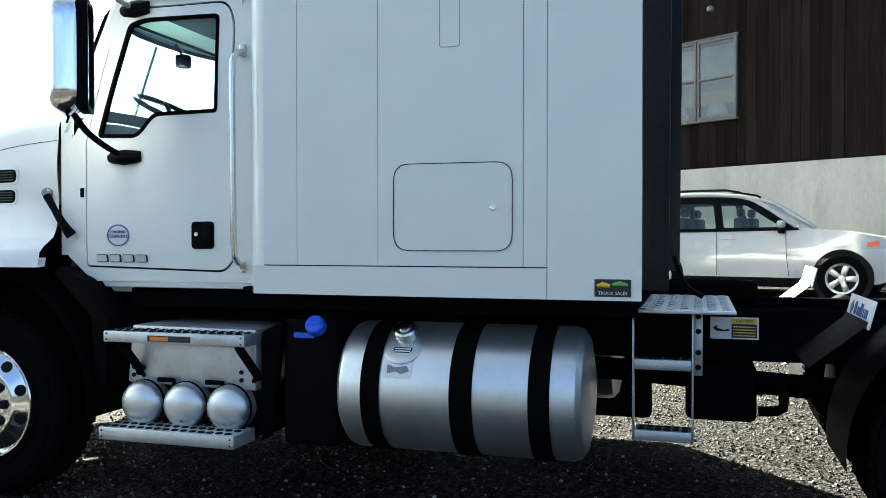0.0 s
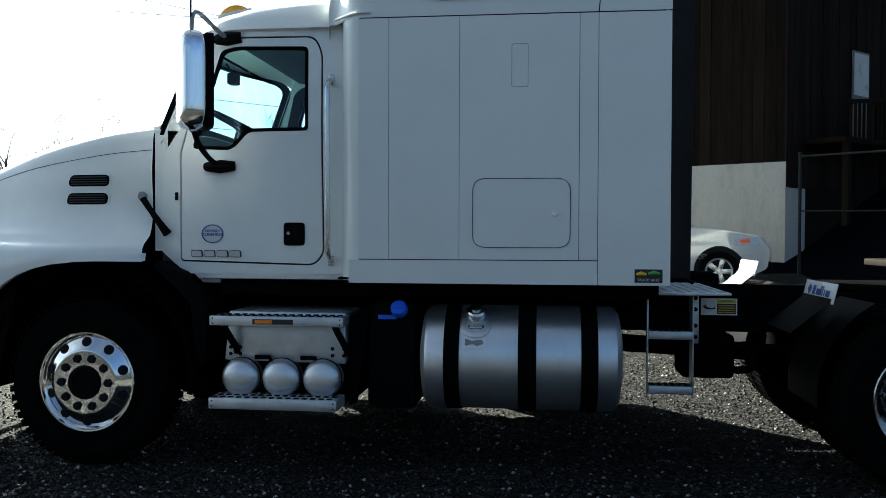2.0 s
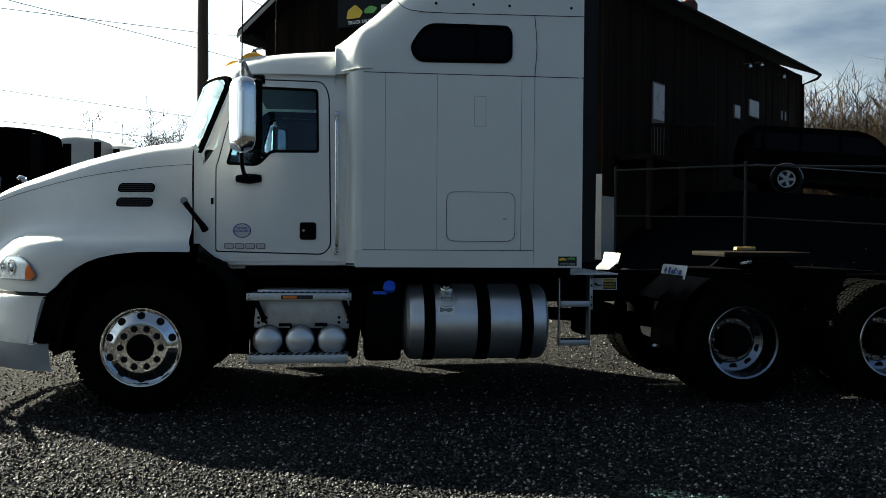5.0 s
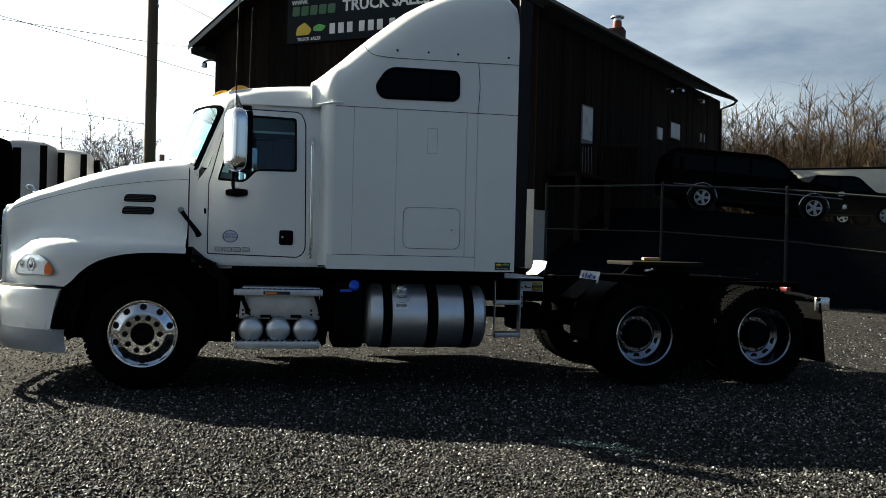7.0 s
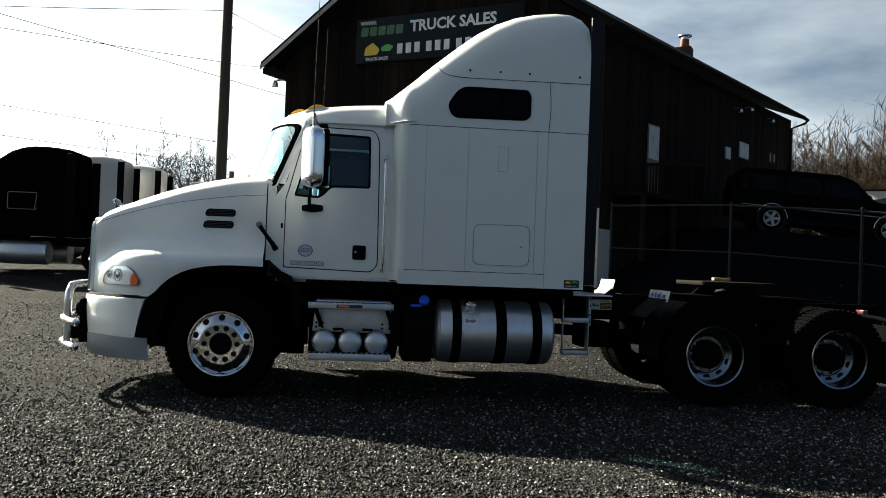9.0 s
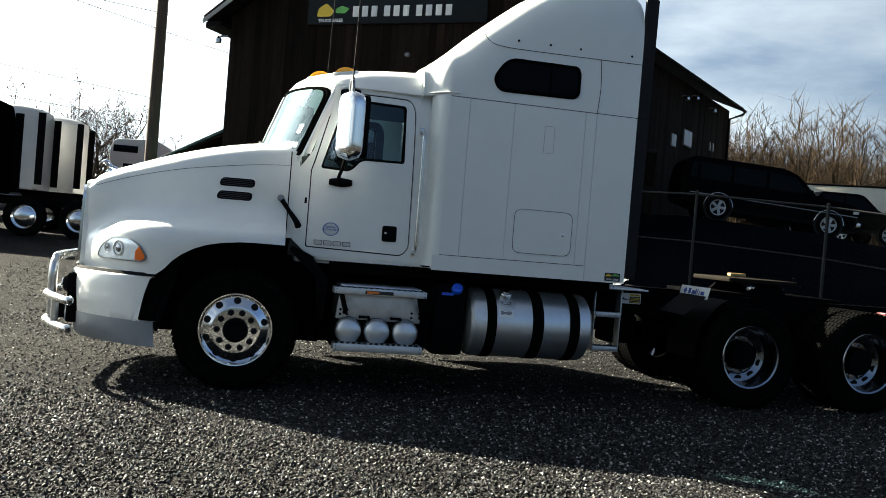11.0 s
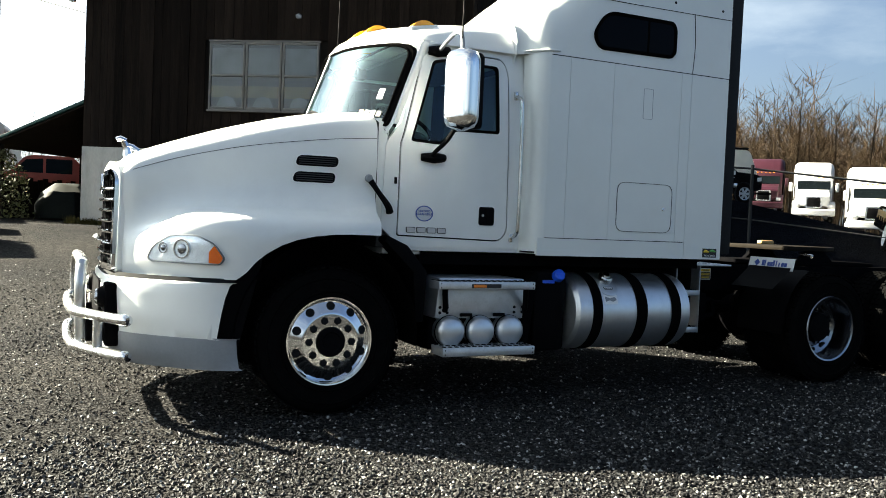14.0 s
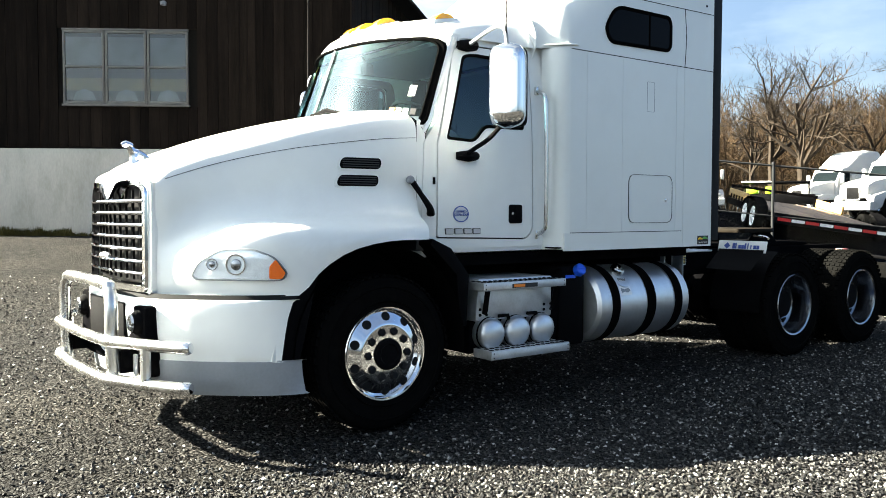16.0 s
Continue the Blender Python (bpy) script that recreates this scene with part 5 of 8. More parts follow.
# quarter fenders ahead of the drive wheels, with signed brackets
for s in (-1, 1):
    qf = T("quarter_fender", loft([[(4.84 - 0.60 * math.cos(a), s * y, 0.52 + 0.60 * math.sin(a)) for y in (1.11, 1.08, 0.56)] for a in np.linspace(-0.1, 1.05, 12)] ), BLACKPL, label="black curved quarter fender")
    zt = 1.03 if s < 0 else 1.10
    T("fender_bracket", loft([[(4.10, s * y, zt - 0.16), (4.16, s * y, zt - 0.11), (4.30, s * y, zt + 0.005), (4.315, s * y, zt + 0.03)] for y in (1.10, 0.60)]), BLACKPL if s < 0 else STEEL, qf)
    q = pose(4.315, s * 0.855, zt, 0, 14, 0)
    pl = T("sign_plate", turned(box(-0.004, 0.004, -0.265, 0.265, 0.0, 0.115, 0.002), q), WHITE, qf, "white sign plate with blue bars")
    T("plate_mark", turned(prism([(-0.20, 0.062), (-0.165, 0.095), (-0.13, 0.062), (-0.165, 0.03)], -0.0065, -0.0045, axis="x"), q @ Matrix.Rotation(math.pi, 4, "Z") @ Matrix.Diagonal((-1, 1, 1, 1))), INKBLUE, pl)
    for k, wv in enumerate((0.03, 0.012, 0.03, 0.03, 0.02, 0.012, 0.012, 0.03, 0.03)):
        y0 = 0.105 - 0.033 * k
        T("plate_bar", turned(box(-0.0065, -0.0045, y0 - wv, y0, 0.035, 0.09 if k in (0, 1, 4, 5) else 0.072), q), INKBLUE, pl)
# fifth wheel
fw = T("fifth_wheel", prism(loop_round([(5.02, -0.42), (5.55, -0.42), (5.95, -0.20), (5.95, -0.06), (5.55, -0.05), (5.55, 0.05), (5.95, 0.06), (5.95, 0.20), (5.55, 0.42), (5.02, 0.42)], 0.04, 3), 1.20, 1.245, 0.008, axis="z"), surf("greasy_steel", (0.010, 0.008, 0.006), 0.7, spec=0.03, metal=0.0, vary=0.4, scale=7, bump=0.1), label="greasy fifth wheel coupling plate")
for s in (-1, 1):
    T("coupling_bracket", prism([(5.15, 1.05), (5.75, 1.05), (5.55, 1.21), (5.35, 1.21)], s * 0.36 - 0.03, s * 0.36 + 0.03, 0.005), CHASSIS, fw)
T("release_arm", tube([(5.2, -0.42, 1.17), (5.15, -0.6, 1.16), (5.0, -0.72, 1.15)], 0.014, seg=6), STEEL, fw)
T("slider_rail", box(4.7, 6.3, -0.40, 0.40, 1.05, 1.09, 0.008), CHASSIS, fw)
T("load_block", turned(box(-0.11, 0.11, -0.03, 0.03, 0, 0.035, 0.006), pose(5.6, 0.44, 1.25, 0, 0, 8)), surf("yellow_wood", (0.42, 0.28, 0.10), 0.7, vary=0.3, scale=9), fw)
# rear lights and mud flaps
for s in (-1, 1):
    mf = T("mud_flap", turned(box(-0.006, 0.006, -0.30, 0.30, -0.62, 0.0, 0.003), pose(6.74, s * 0.92, 0.86, 0, -6, 0)), RUBBER, label="black rear mud flap")
    T("flap_hanger", tube([(6.7, s * 0.45, 0.95), (6.72, s * 0.9, 0.93), (6.72, s * 1.22, 0.90)], 0.02, seg=8), CHASSIS, mf)
    T("tail_lamp", box(6.70, 6.76, s * 0.6 - 0.07, s * 0.6 + 0.07, 0.92, 1.0, 0.01), surf("red_lens", (0.06, 0.003, 0.003), 0.3), mf)
    T("flap_bracket", box(6.70, 6.86, s * 1.18 - 0.02, s * 1.18 + 0.02, 0.78, 0.92, 0.01), STEEL, mf)


# ---- terrain ----
FP, FD, FM = Vector((7.57, 10.69)), Vector((0.626, -0.78)), Vector((0.78, 0.626))


def smoothstep(t):
    t = min(max(t, 0.0), 1.0)
    return t * t * (3 - 2 * t)


def ground_z(x, y):
    s = 0.3 * x + 0.95 * y
    z = float(np.interp(s, [0.5, 3, 7, 10.8, 14.8, 20, 60, 200], [0, 0.06, 0.22, 0.47, 0.82, 0.95, 1.1, 2.5]))
    p = Vector((x, y)) - FP
    f, m = p.dot(FD), p.dot(FM)
    top = float(np.interp(f, [-14, -7, 0, 4, 9, 14, 40], [1.6, 2.72, 2.72, 2.4, 1.3, 1.15, 1.0])) + 0.004 * max(m - 10, 0)
    k = smoothstep((m - 0.3) / 6.2) * smoothstep((y + 2) / 5)
    return z * (1 - k) + max(top, z) * k


def gravel_material(name, lo, hi, warm, spec=0.03):
    m = bpy.data.materials.new(name)
    m.use_nodes = True
    n, l = m.node_tree.nodes, m.node_tree.links
    p = n["Principled BSDF"]
    co = n.new("ShaderNodeTexCoord")
    v = n.new("ShaderNodeTexVoronoi")
    v.inputs["Scale"].default_value = 52
    v2 = n.new("ShaderNodeTexVoronoi")
    v2.inputs["Scale"].default_value = 120
    big = n.new("ShaderNodeTexNoise")
    big.inputs["Scale"].default_value, big.inputs["Detail"].default_value = 0.55, 7
    for t in (v, v2, big):
        l.new(co.outputs["Object"], t.inputs["Vector"])
    sep = n.new("ShaderNodeSeparateColor")
    l.new(v.outputs["Color"], sep.inputs["Color"])
    ramp = n.new("ShaderNodeValToRGB")
    ramp.color_ramp.elements[0].color, ramp.color_ramp.elements[1].color = (*lo, 1), (*hi, 1)
    e = ramp.color_ramp.elements.new(0.7)
    e.color = (*[(a + b) * 0.42 for a, b in zip(lo, hi)], 1)
    l.new(sep.outputs["Red"], ramp.inputs["Fac"])
    mx = n.new("ShaderNodeMix")
    mx.data_type, mx.blend_type = "RGBA", "MULTIPLY"
    mx.inputs["Factor"].default_value = 0.8
    tint = n.new("ShaderNodeValToRGB")
    tint.color_ramp.elements[0].position, tint.color_ramp.elements[1].position = 0.35, 0.68
    tint.color_ramp.elements[0].color, tint.color_ramp.elements[1].color = (0.62, 0.62, 0.64, 1), (*warm, 1)
    l.new(big.outputs["Fac"], tint.inputs["Fac"])
    l.new(ramp.outputs["Color"], mx.inputs["A"])
    l.new(tint.outputs["Color"], mx.inputs["B"])
    l.new(mx.outputs["Result"], p.inputs["Base Color"])
    p.inputs["Roughness"].default_value, p.inputs["Specular IOR Level"].default_value = 0.9, spec
    add_ = n.new("ShaderNodeMath")
    add_.operation = "MULTIPLY_ADD"
    l.new(v2.outputs["Distance"], add_.inputs[0])
    add_.inputs[1].default_value = 0.4
    l.new(v.outputs["Distance"], add_.inputs[2])
    b = n.new("ShaderNodeBump")
    b.invert = True
    b.inputs["Strength"].default_value, b.inputs["Distance"].default_value = 1.0, 0.03
    l.new(add_.outputs[0], b.inputs["Height"])
    l.new(b.outputs["Normal"], p.inputs["Normal"])
    return m


GRAVEL = gravel_material("gravel", (0.0015, 0.0016, 0.002), (0.062, 0.061, 0.060), (1.15, 1.1, 1.02))
gx = np.unique(np.r_[np.linspace(-300, -30, 12), np.linspace(-30, 34, 96), np.linspace(34, 100, 30), np.linspace(100, 500, 12)])
gy = np.unique(np.r_[np.linspace(-200, -20, 8), np.linspace(-20, 34, 84), np.linspace(34, 100, 30), np.linspace(100, 500, 12)])
bm = loft([[(x, y, ground_z(x, y) + (0.012 * noise.noise((x * 0.7, y * 0.7, 3)) if abs(x) < 25 and abs(y) < 25 else 0) - 0.004) for y in gy] for x in gx])
ground = finish("ground", bm, GRAVEL, sharp=180)
# darker, bluer gravel: the shade on the bank is put into its colour
BANK = gravel_material("shaded_bank", (0.0005, 0.0007, 0.0012), (0.010, 0.0125, 0.018), (1.1, 1.05, 1.0), 0.0)
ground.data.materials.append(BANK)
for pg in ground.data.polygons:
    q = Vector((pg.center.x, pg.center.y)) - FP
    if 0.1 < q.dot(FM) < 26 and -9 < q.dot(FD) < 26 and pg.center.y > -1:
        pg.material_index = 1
tagged(ground, "grey crushed-stone gravel lot rising to a bank", "ground", kind="structure")

# loose stones near the walk: one object
STONE = bpy.data.materials.new("stone")
STONE.use_nodes = True
sn, slk = STONE.node_tree.nodes, STONE.node_tree.links
sg = sn.new("ShaderNodeNewGeometry")
sr = sn.new("ShaderNodeValToRGB")
sr.color_ramp.elements[0].color, sr.color_ramp.elements[1].color = (0.002, 0.0022, 0.003, 1), (0.34, 0.335, 0.32, 1)
e = sr.color_ramp.elements.new(0.62)
e.color = (0.020, 0.0203, 0.021, 1)
e = sr.color_ramp.elements.new(0.9)
e.color = (0.075, 0.074, 0.072, 1)
slk.new(sg.outputs["Random Per Island"], sr.inputs["Fac"])
slk.new(sr.outputs["Color"], sn["Principled BSDF"].inputs["Base Color"])
sn["Principled BSDF"].inputs["Roughness"].default_value = 0.7
sn["Principled BSDF"].inputs["Specular IOR Level"].default_value = 0.12
rng = np.random.default_rng(11)


def stones(count, x0, x1, y0, y1, lo, hi):
    px, py = rng.uniform(x0, x1, count) + rng.normal(0, 0.5, count), rng.uniform(y0, y1, count) + rng.normal(0, 0.4, count)
    base = np.array([[1, 0, 0], [-0.4, 0.9, 0.1], [-0.7, -0.75, 0.1], [0.3, -0.9, 0.05], [0.1, 0.1, 0.75], [0, 0, -0.5]], float)
    tri = np.array([[0, 1, 4], [1, 2, 4], [2, 3, 4], [3, 0, 4], [1, 0, 5], [2, 1, 5], [3, 2, 5], [0, 3, 5]])
    v = base[None] + rng.uniform(-0.28, 0.28, (count, 6, 3))
    size = rng.uniform(lo, hi, (count, 1, 1)) * np.array([1.0, 0.85, 0.95])[None, None]
    v = v * size
    a, tilt = rng.uniform(0, 6.283, count), rng.uniform(-0.5, 0.5, count)
    ca, sa, ct, stt = np.cos(a)[:, None], np.sin(a)[:, None], np.cos(tilt)[:, None], np.sin(tilt)[:, None]
    y2, z2 = v[..., 1] * ct - v[..., 2] * stt, v[..., 1] * stt + v[..., 2] * ct
    x3, y3 = v[..., 0] * ca - y2 * sa, v[..., 0] * sa + y2 * ca
    gz = np.array([ground_z(p, q) for p, q in zip(px, py)])
    vert = np.stack([x3 + px[:, None], y3 + py[:, None], z2 + gz[:, None] + lo * 0.12], -1).reshape(-1, 3)
    return vert, (tri[None] + 6 * np.arange(count)[:, None, None]).reshape(-1, 3)


vs, fs, off = [], [], 0
for spec in ((95000, -4.5, 7.0, -5.4, -1.6, 0.005, 0.017), (34000, -6.5, 10.0, -3.0, 3.0, 0.006, 0.017), (15000, -9.0, 12.0, 2.0, 9.0, 0.008, 0.022)):
    v, f = stones(*spec)
    vs.append(v)
    fs.append(f + off)
    off += len(v)
me = bpy.data.meshes.new("gravel_stones")
me.from_pydata(np.concatenate(vs).tolist(), [], np.concatenate(fs).tolist())
me.materials.append(STONE)
tagged(new("gravel_stones", me), "loose grey crushed stones over the lot", "gravel", kind="stuff")

# ---- the dark barn with its gable to the lot ----
BA = radians(33.5)
BM = Matrix.Translation((0.552 * 14.47, 0.834 * 14.47, 0)) @ Matrix.Rotation(-BA, 4, "Z")
# local axes: x along the gable wall, y away into the building
WOOD = surf("dark_barn_wood", (0.0105, 0.0075, 0.0057), 0.85, vary=0.55, scale=2.5, fine=22, bump=0.3, stretch=(3, 3, 0.25), objrand=0.45, spec=0.05, dirt=(0.040, 0.028, 0.020), dirt_amount=0.35)
CONC = surf("concrete", (0.45, 0.425, 0.375), 0.9, vary=0.16, scale=1.0, fine=30, bump=0.12, dirt=(0.20, 0.18, 0.14), dirt_amount=0.55, spec=0.2, stretch=(1, 1, 0.35))
ROOFM = surf("dark_roofing", (0.008, 0.0076, 0.0072), 0.9, vary=0.35, scale=4, fine=50, bump=0.2, spec=0.05)
FASCIA = surf("weathered_fascia", (0.30, 0.29, 0.28), 0.7, vary=0.2, scale=3)
FRAMEW = surf("weathered_frame", (0.13, 0.122, 0.11), 0.7, vary=0.2, scale=5)
barn = thing("barn", BM, "dark board-sided barn on a pale concrete foundation", "building")
RIDGE = (-5.59, 11.15)
UL, UR = -10.7, -0.30


def roof_z(u):
    return float(np.interp(u, [-11.28, RIDGE[0], 0.15], [7.33, RIDGE[1], 7.62]))


WINU = [(-7.18, -6.21), (-6.19, -5.22), (-5.20, -4.23)]
WZ0, WZ1 = 4.0, 5.75
part("foundation", box(UL, UR, -0.02, 0.35, 0.0, 2.93, 0.02), CONC, barn, "pale stained concrete foundation wall")
part("inner_wall", prism([(UL, 2.95), (UR, 2.95), (UR, roof_z(UR) - 0.2), (RIDGE[0], RIDGE[1] - 0.25), (UL, roof_z(UL) - 0.2)], 0.07, 0.10, axis="y"), surf("dark_inside", (0.008, 0.007, 0.006), 0.9, vary=0.2, spec=0.1), barn)
u = UL
rp = random.Random(3)
while u < UR - 0.02:
    w = min(rp.uniform(0.19, 0.27), UR - u)
    a, b = u + 0.004, u + w - 0.004
    d0 = rp.uniform(-0.012, 0.006)
    spans = [(2.97 + rp.uniform(-0.04, 0.02), None)]
    if b > WINU[0][0] - 0.05 and a < WINU[2][1] + 0.05:
        spans = [(2.97 + rp.uniform(-0.03, 0.02), WZ0 - 0.06), (WZ1 + 0.06, None)]
    for z0, z1 in spans:
        ta, tb = (roof_z(a) - 0.18, roof_z(b) - 0.18) if z1 is None else (z1, z1)
        part("plank", prism([(a, z0), (b, z0), (b, tb), (a, ta)], 0.03 + d0, 0.065 + d0), WOOD, barn)
    u += w
GREYSHEET = surf("grey_sheet", (0.17, 0.175, 0.18), 0.9, vary=0.5, scale=2.5)
# windows in the gable
for (a, b) in WINU:
    # flat dark slab in place of a room, its darkness painted on
    wn_ = part("window", box(a, b, 0.03, 0.06, WZ0, WZ1), surf("unlit_room_slab", (0.02, 0.02, 0.022), 0.9), barn, "double-hung window with weathered frame")
    for (x0, x1, z0, z1) in ((a, a + 0.055, WZ0, WZ1), (b - 0.055, b, WZ0, WZ1), (a + 0.055, b - 0.055, WZ0, WZ0 + 0.07), (a + 0.055, b - 0.055, WZ1 - 0.06, WZ1), (a + 0.055, b - 0.055, 4.86, 4.91)):
        part("window_frame", box(x0, x1, -0.025, 0.03, z0, z1, 0.006), FRAMEW, wn_)
    part("pane", box(a + 0.055, b - 0.055, 0.000, 0.006, 4.91, WZ1 - 0.06), PANEGLASS, wn_)
    part("pane", box(a + 0.055, b - 0.055, 0.012, 0.018, WZ0 + 0.07, 4.86), PANEGLASS, wn_)
    # ochre band and grey upper sheet are painted reflections; the lower sheet is curtain
    part("reflection_band", box(a + 0.06, b - 0.06, 0.0235, 0.0275, 4.32, 4.62), surf("ochre_reflection", (0.16, 0.11, 0.04), 0.9, vary=0.3), wn_)
    part("curtain_and_sheen", box(a + 0.07, b - 0.07, 0.0195, 0.0225, 4.93, 5.60), GREYSHEET, wn_)
    part("curtain_and_sheen", prism(loop_round([(a + 0.2, 4.08), (b - 0.2, 4.08), (b - 0.3, 4.30), (0.5 * (a + b), 4.36), (a + 0.3, 4.30)], 0.05, 3), 0.020, 0.026), GREYSHEET, wn_)
part("window_sill", box(WINU[0][0] - 0.03, WINU[2][1] + 0.03, -0.05, 0.04, WZ0 - 0.055, WZ0 - 0.005, 0.008), FRAMEW, barn)
part("window_head", box(WINU[0][0] - 0.02, WINU[2][1] + 0.02, -0.028, 0.04, WZ1 + 0.005, WZ1 + 0.05, 0.008), FRAMEW, barn)
# the long side wall, from the corner back along the bank: local x along it, y into the building
SW = Matrix.Translation((UR, 0, 0)) @ Matrix.Rotation(math.atan2(1.0, 0.235), 4, "Z")
SLEN, EAVE = 15.1, 7.68


def side(name, bm, material, parent=None, label=""):
    return part(name, turned(bm, SW), material, parent or barn, label)


u = 0.0
while u < SLEN - 0.02:
    w = min(rp.uniform(0.20, 0.28), SLEN - u)
    d0 = rp.uniform(-0.010, 0.006)
    side("plank", prism([(u + 0.004, 2.4), (u + w - 0.004, 2.4), (u + w - 0.004, EAVE - 0.1), (u + 0.004, EAVE - 0.1)], d0, 0.04 + d0), WOOD)
    u += w
side("side_foundation", box(0.02, 0.75, 0.012, 0.35, 0.0, 2.39), CONC, label="concrete foundation turning the corner")
# dark wood colour carries the shade on this stretch of the foundation
side("lower_boarding", box(0.76, SLEN, 0.012, 0.35, 0.0, 2.39), WOOD)
side("inner_wall", box(0.05, SLEN, 0.06, 0.10, 2.4, EAVE - 0.15), WOOD)
dr = side("door", box(2.56, 3.28, -0.05, -0.012, 3.45, 5.56, 0.01), FRAMEW, label="grey-white narrow door")
side("door_pane", box(2.60, 3.24, -0.058, -0.052, 4.56, 5.51), surf("milky_glass", (0.42, 0.43, 0.43), 0.3, vary=0.1), dr)
for a, b, z0, z1 in ((8.28, 8.78, 5.22, 5.66), (9.54, 10.45, 5.42, 6.0), (12.66, 12.80, 5.64, 5.98), (13.05, 13.20, 5.66, 5.98)):
    sw = side("small_window", box(a, b, -0.045, 0.0, z0, z1, 0.006), FRAMEW)
    side("pane", box(a + 0.03, b - 0.03, -0.053, -0.047, z0 + 0.03, z1 - 0.03), surf("pale_pane", (0.40, 0.41, 0.42), 0.2, vary=0.2), sw)
for a, z in ((9.06, 7.0), (10.11, 7.2), (12.32, 7.14)):
    wl_ = side("wall_lamp", tube([(a, 0.0, z + 0.05), (a, -0.12, z + 0.08), (a, -0.2, z + 0.02)], 0.02, seg=6), GREYPL)
    side("lamp_head", lathe([(0.03, 0.06), (0.08, 0.0), (0.085, -0.08), (0, -0.08)], 12, m=pose(a, -0.22, z)), STEEL, wl_)
deck = side("deck", box(0.6, 5.0, -0.95, -0.014, 3.30, 3.42, 0.01), WOOD, label="dark wooden landing with railing")
side("deck_rail", prism([(0.75, 4.08), (4.55, 4.49), (4.55, 4.58), (0.75, 4.17)], -0.95, -0.89, 0.008), WOOD, deck)
for k in range(22):
    x = 0.80 + 0.175 * k
    side("baluster", box(x, x + 0.05, -0.94, -0.90, 3.42, 4.09 + 0.108 * (x - 0.75)), WOOD, deck)
for x in (0.75, 2.6, 4.5):
    side("deck_post", box(x - 0.06, x + 0.06, -0.94, -0.82, 1.6, 3.30), WOOD, deck)
# roof with overhang: the left slope, and the right one down to the long eave
rf = part("roof", prism([(-11.28, 7.33), RIDGE, (RIDGE[0], RIDGE[1] + 0.14), (-11.28, 7.47)], -0.55, 15.6, 0.01), ROOFM, barn, "dark roof slope with overhang")
part("fascia", prism([(-11.28, 7.21), (RIDGE[0], RIDGE[1] - 0.12), (RIDGE[0], RIDGE[1] + 0.02), (-11.28, 7.35)], -0.58, -0.555), FASCIA, rf)
e0, e1 = SW @ Vector((-0.55, -0.45, EAVE - 0.06)), SW @ Vector((SLEN + 0.45, -0.45, EAVE - 0.06))
r0, r1 = Vector((RIDGE[0], -0.55, RIDGE[1])), Vector((RIDGE[0], 15.6, RIDGE[1]))
up = Vector((0, 0, 0.14))
rf = part("roof", loft([[e0, r0, r0 + up, e0 + up], [e1, r1, r1 + up, e1 + up]], close=True), ROOFM, barn, "dark roof slope above the long eave")
part("roof_end", loft([[e0, r0], [e0 + up, r0 + up]]), ROOFM, rf)
part("fascia", loft([[e0 + Vector((0, -0.03, -0.14)), r0 + Vector((0, -0.03, -0.14))], [e0 + Vector((0, -0.03, 0.04)), r0 + Vector((0, -0.03, 0.04))]]), ROOFM, rf)
out = (SW.to_3x3() @ Vector((0, -1, 0))) * 0.07
part("gutter", tube([e0 + out, e1 + out], 0.06, seg=8), ROOFM, rf)
g = SW @ Vector((SLEN - 0.1, -0.06, 0))
part("gutter_pipe", tube([e1 + out, e1 + out + Vector((-0.1, -0.1, -0.15)), Vector((g.x, g.y, EAVE - 0.45)), Vector((g.x, g.y, 3.0))], 0.05, seg=8), ROOFM, rf)
part("soffit", prism([(-11.22, 7.10), (UL, 7.18), (UL, 7.30), (-11.22, 7.28)], -0.5, 15.5), ROOFM, barn)
part("side_wall", box(UL, UL + 0.12, 0.35, 15.2, 0.5, 7.3), WOOD, barn)
part("back_wall", box(UL, 3.1, 15.2, 15.4, 0.5, 7.5), WOOD, barn)
BRICKD = surf("brick_dark", (0.05, 0.025, 0.02), 0.9, vary=0.3, scale=9)
cu, cy, cz = -0.8, 12.7, 10.4
ch = part("chimney", box(cu - 0.30, cu + 0.30, cy, cy + 0.6, 8.0, cz, 0.01), BRICKD, barn, "brick chimney with clay pot")
part("chimney_pot", lathe([(0.17, 0), (0.19, 0.06), (0.17, 0.34), (0.0, 0.34)], 14, m=Matrix.Translation((cu, cy + 0.3, cz - 0.01))), surf("clay", (0.22, 0.07, 0.035), 0.8), ch)
part("chimney_cap", lathe([(0.0, 0.14), (0.28, 0.11), (0.28, 0.06), (0.16, 0.04), (0.16, -0.08), (0, -0.08)], 14, m=Matrix.Translation((cu, cy + 0.3, cz + 0.40))), STEEL, ch)
fl = part("flood_lamp", tube([(-10.72, -0.1, 6.95), (-10.9, -0.12, 6.95), (-11.02, -0.12, 6.90)], 0.03, seg=8), GREYPL, barn, "grey flood lamp under the eave")
part("lamp_head", lathe([(0.03, 0.08), (0.10, 0.0), (0.10, -0.12), (0, -0.12)], 14, m=Matrix.Translation((-11.02, -0.12, 6.87))), STEEL, fl)
part("window_lamp", lathe([(0.0, 0.0), (0.08, -0.05), (0.07, -0.12), (0, -0.14)], 12, m=Matrix.Translation((-4.75, -0.2, 6.45))), GREYPL, barn)
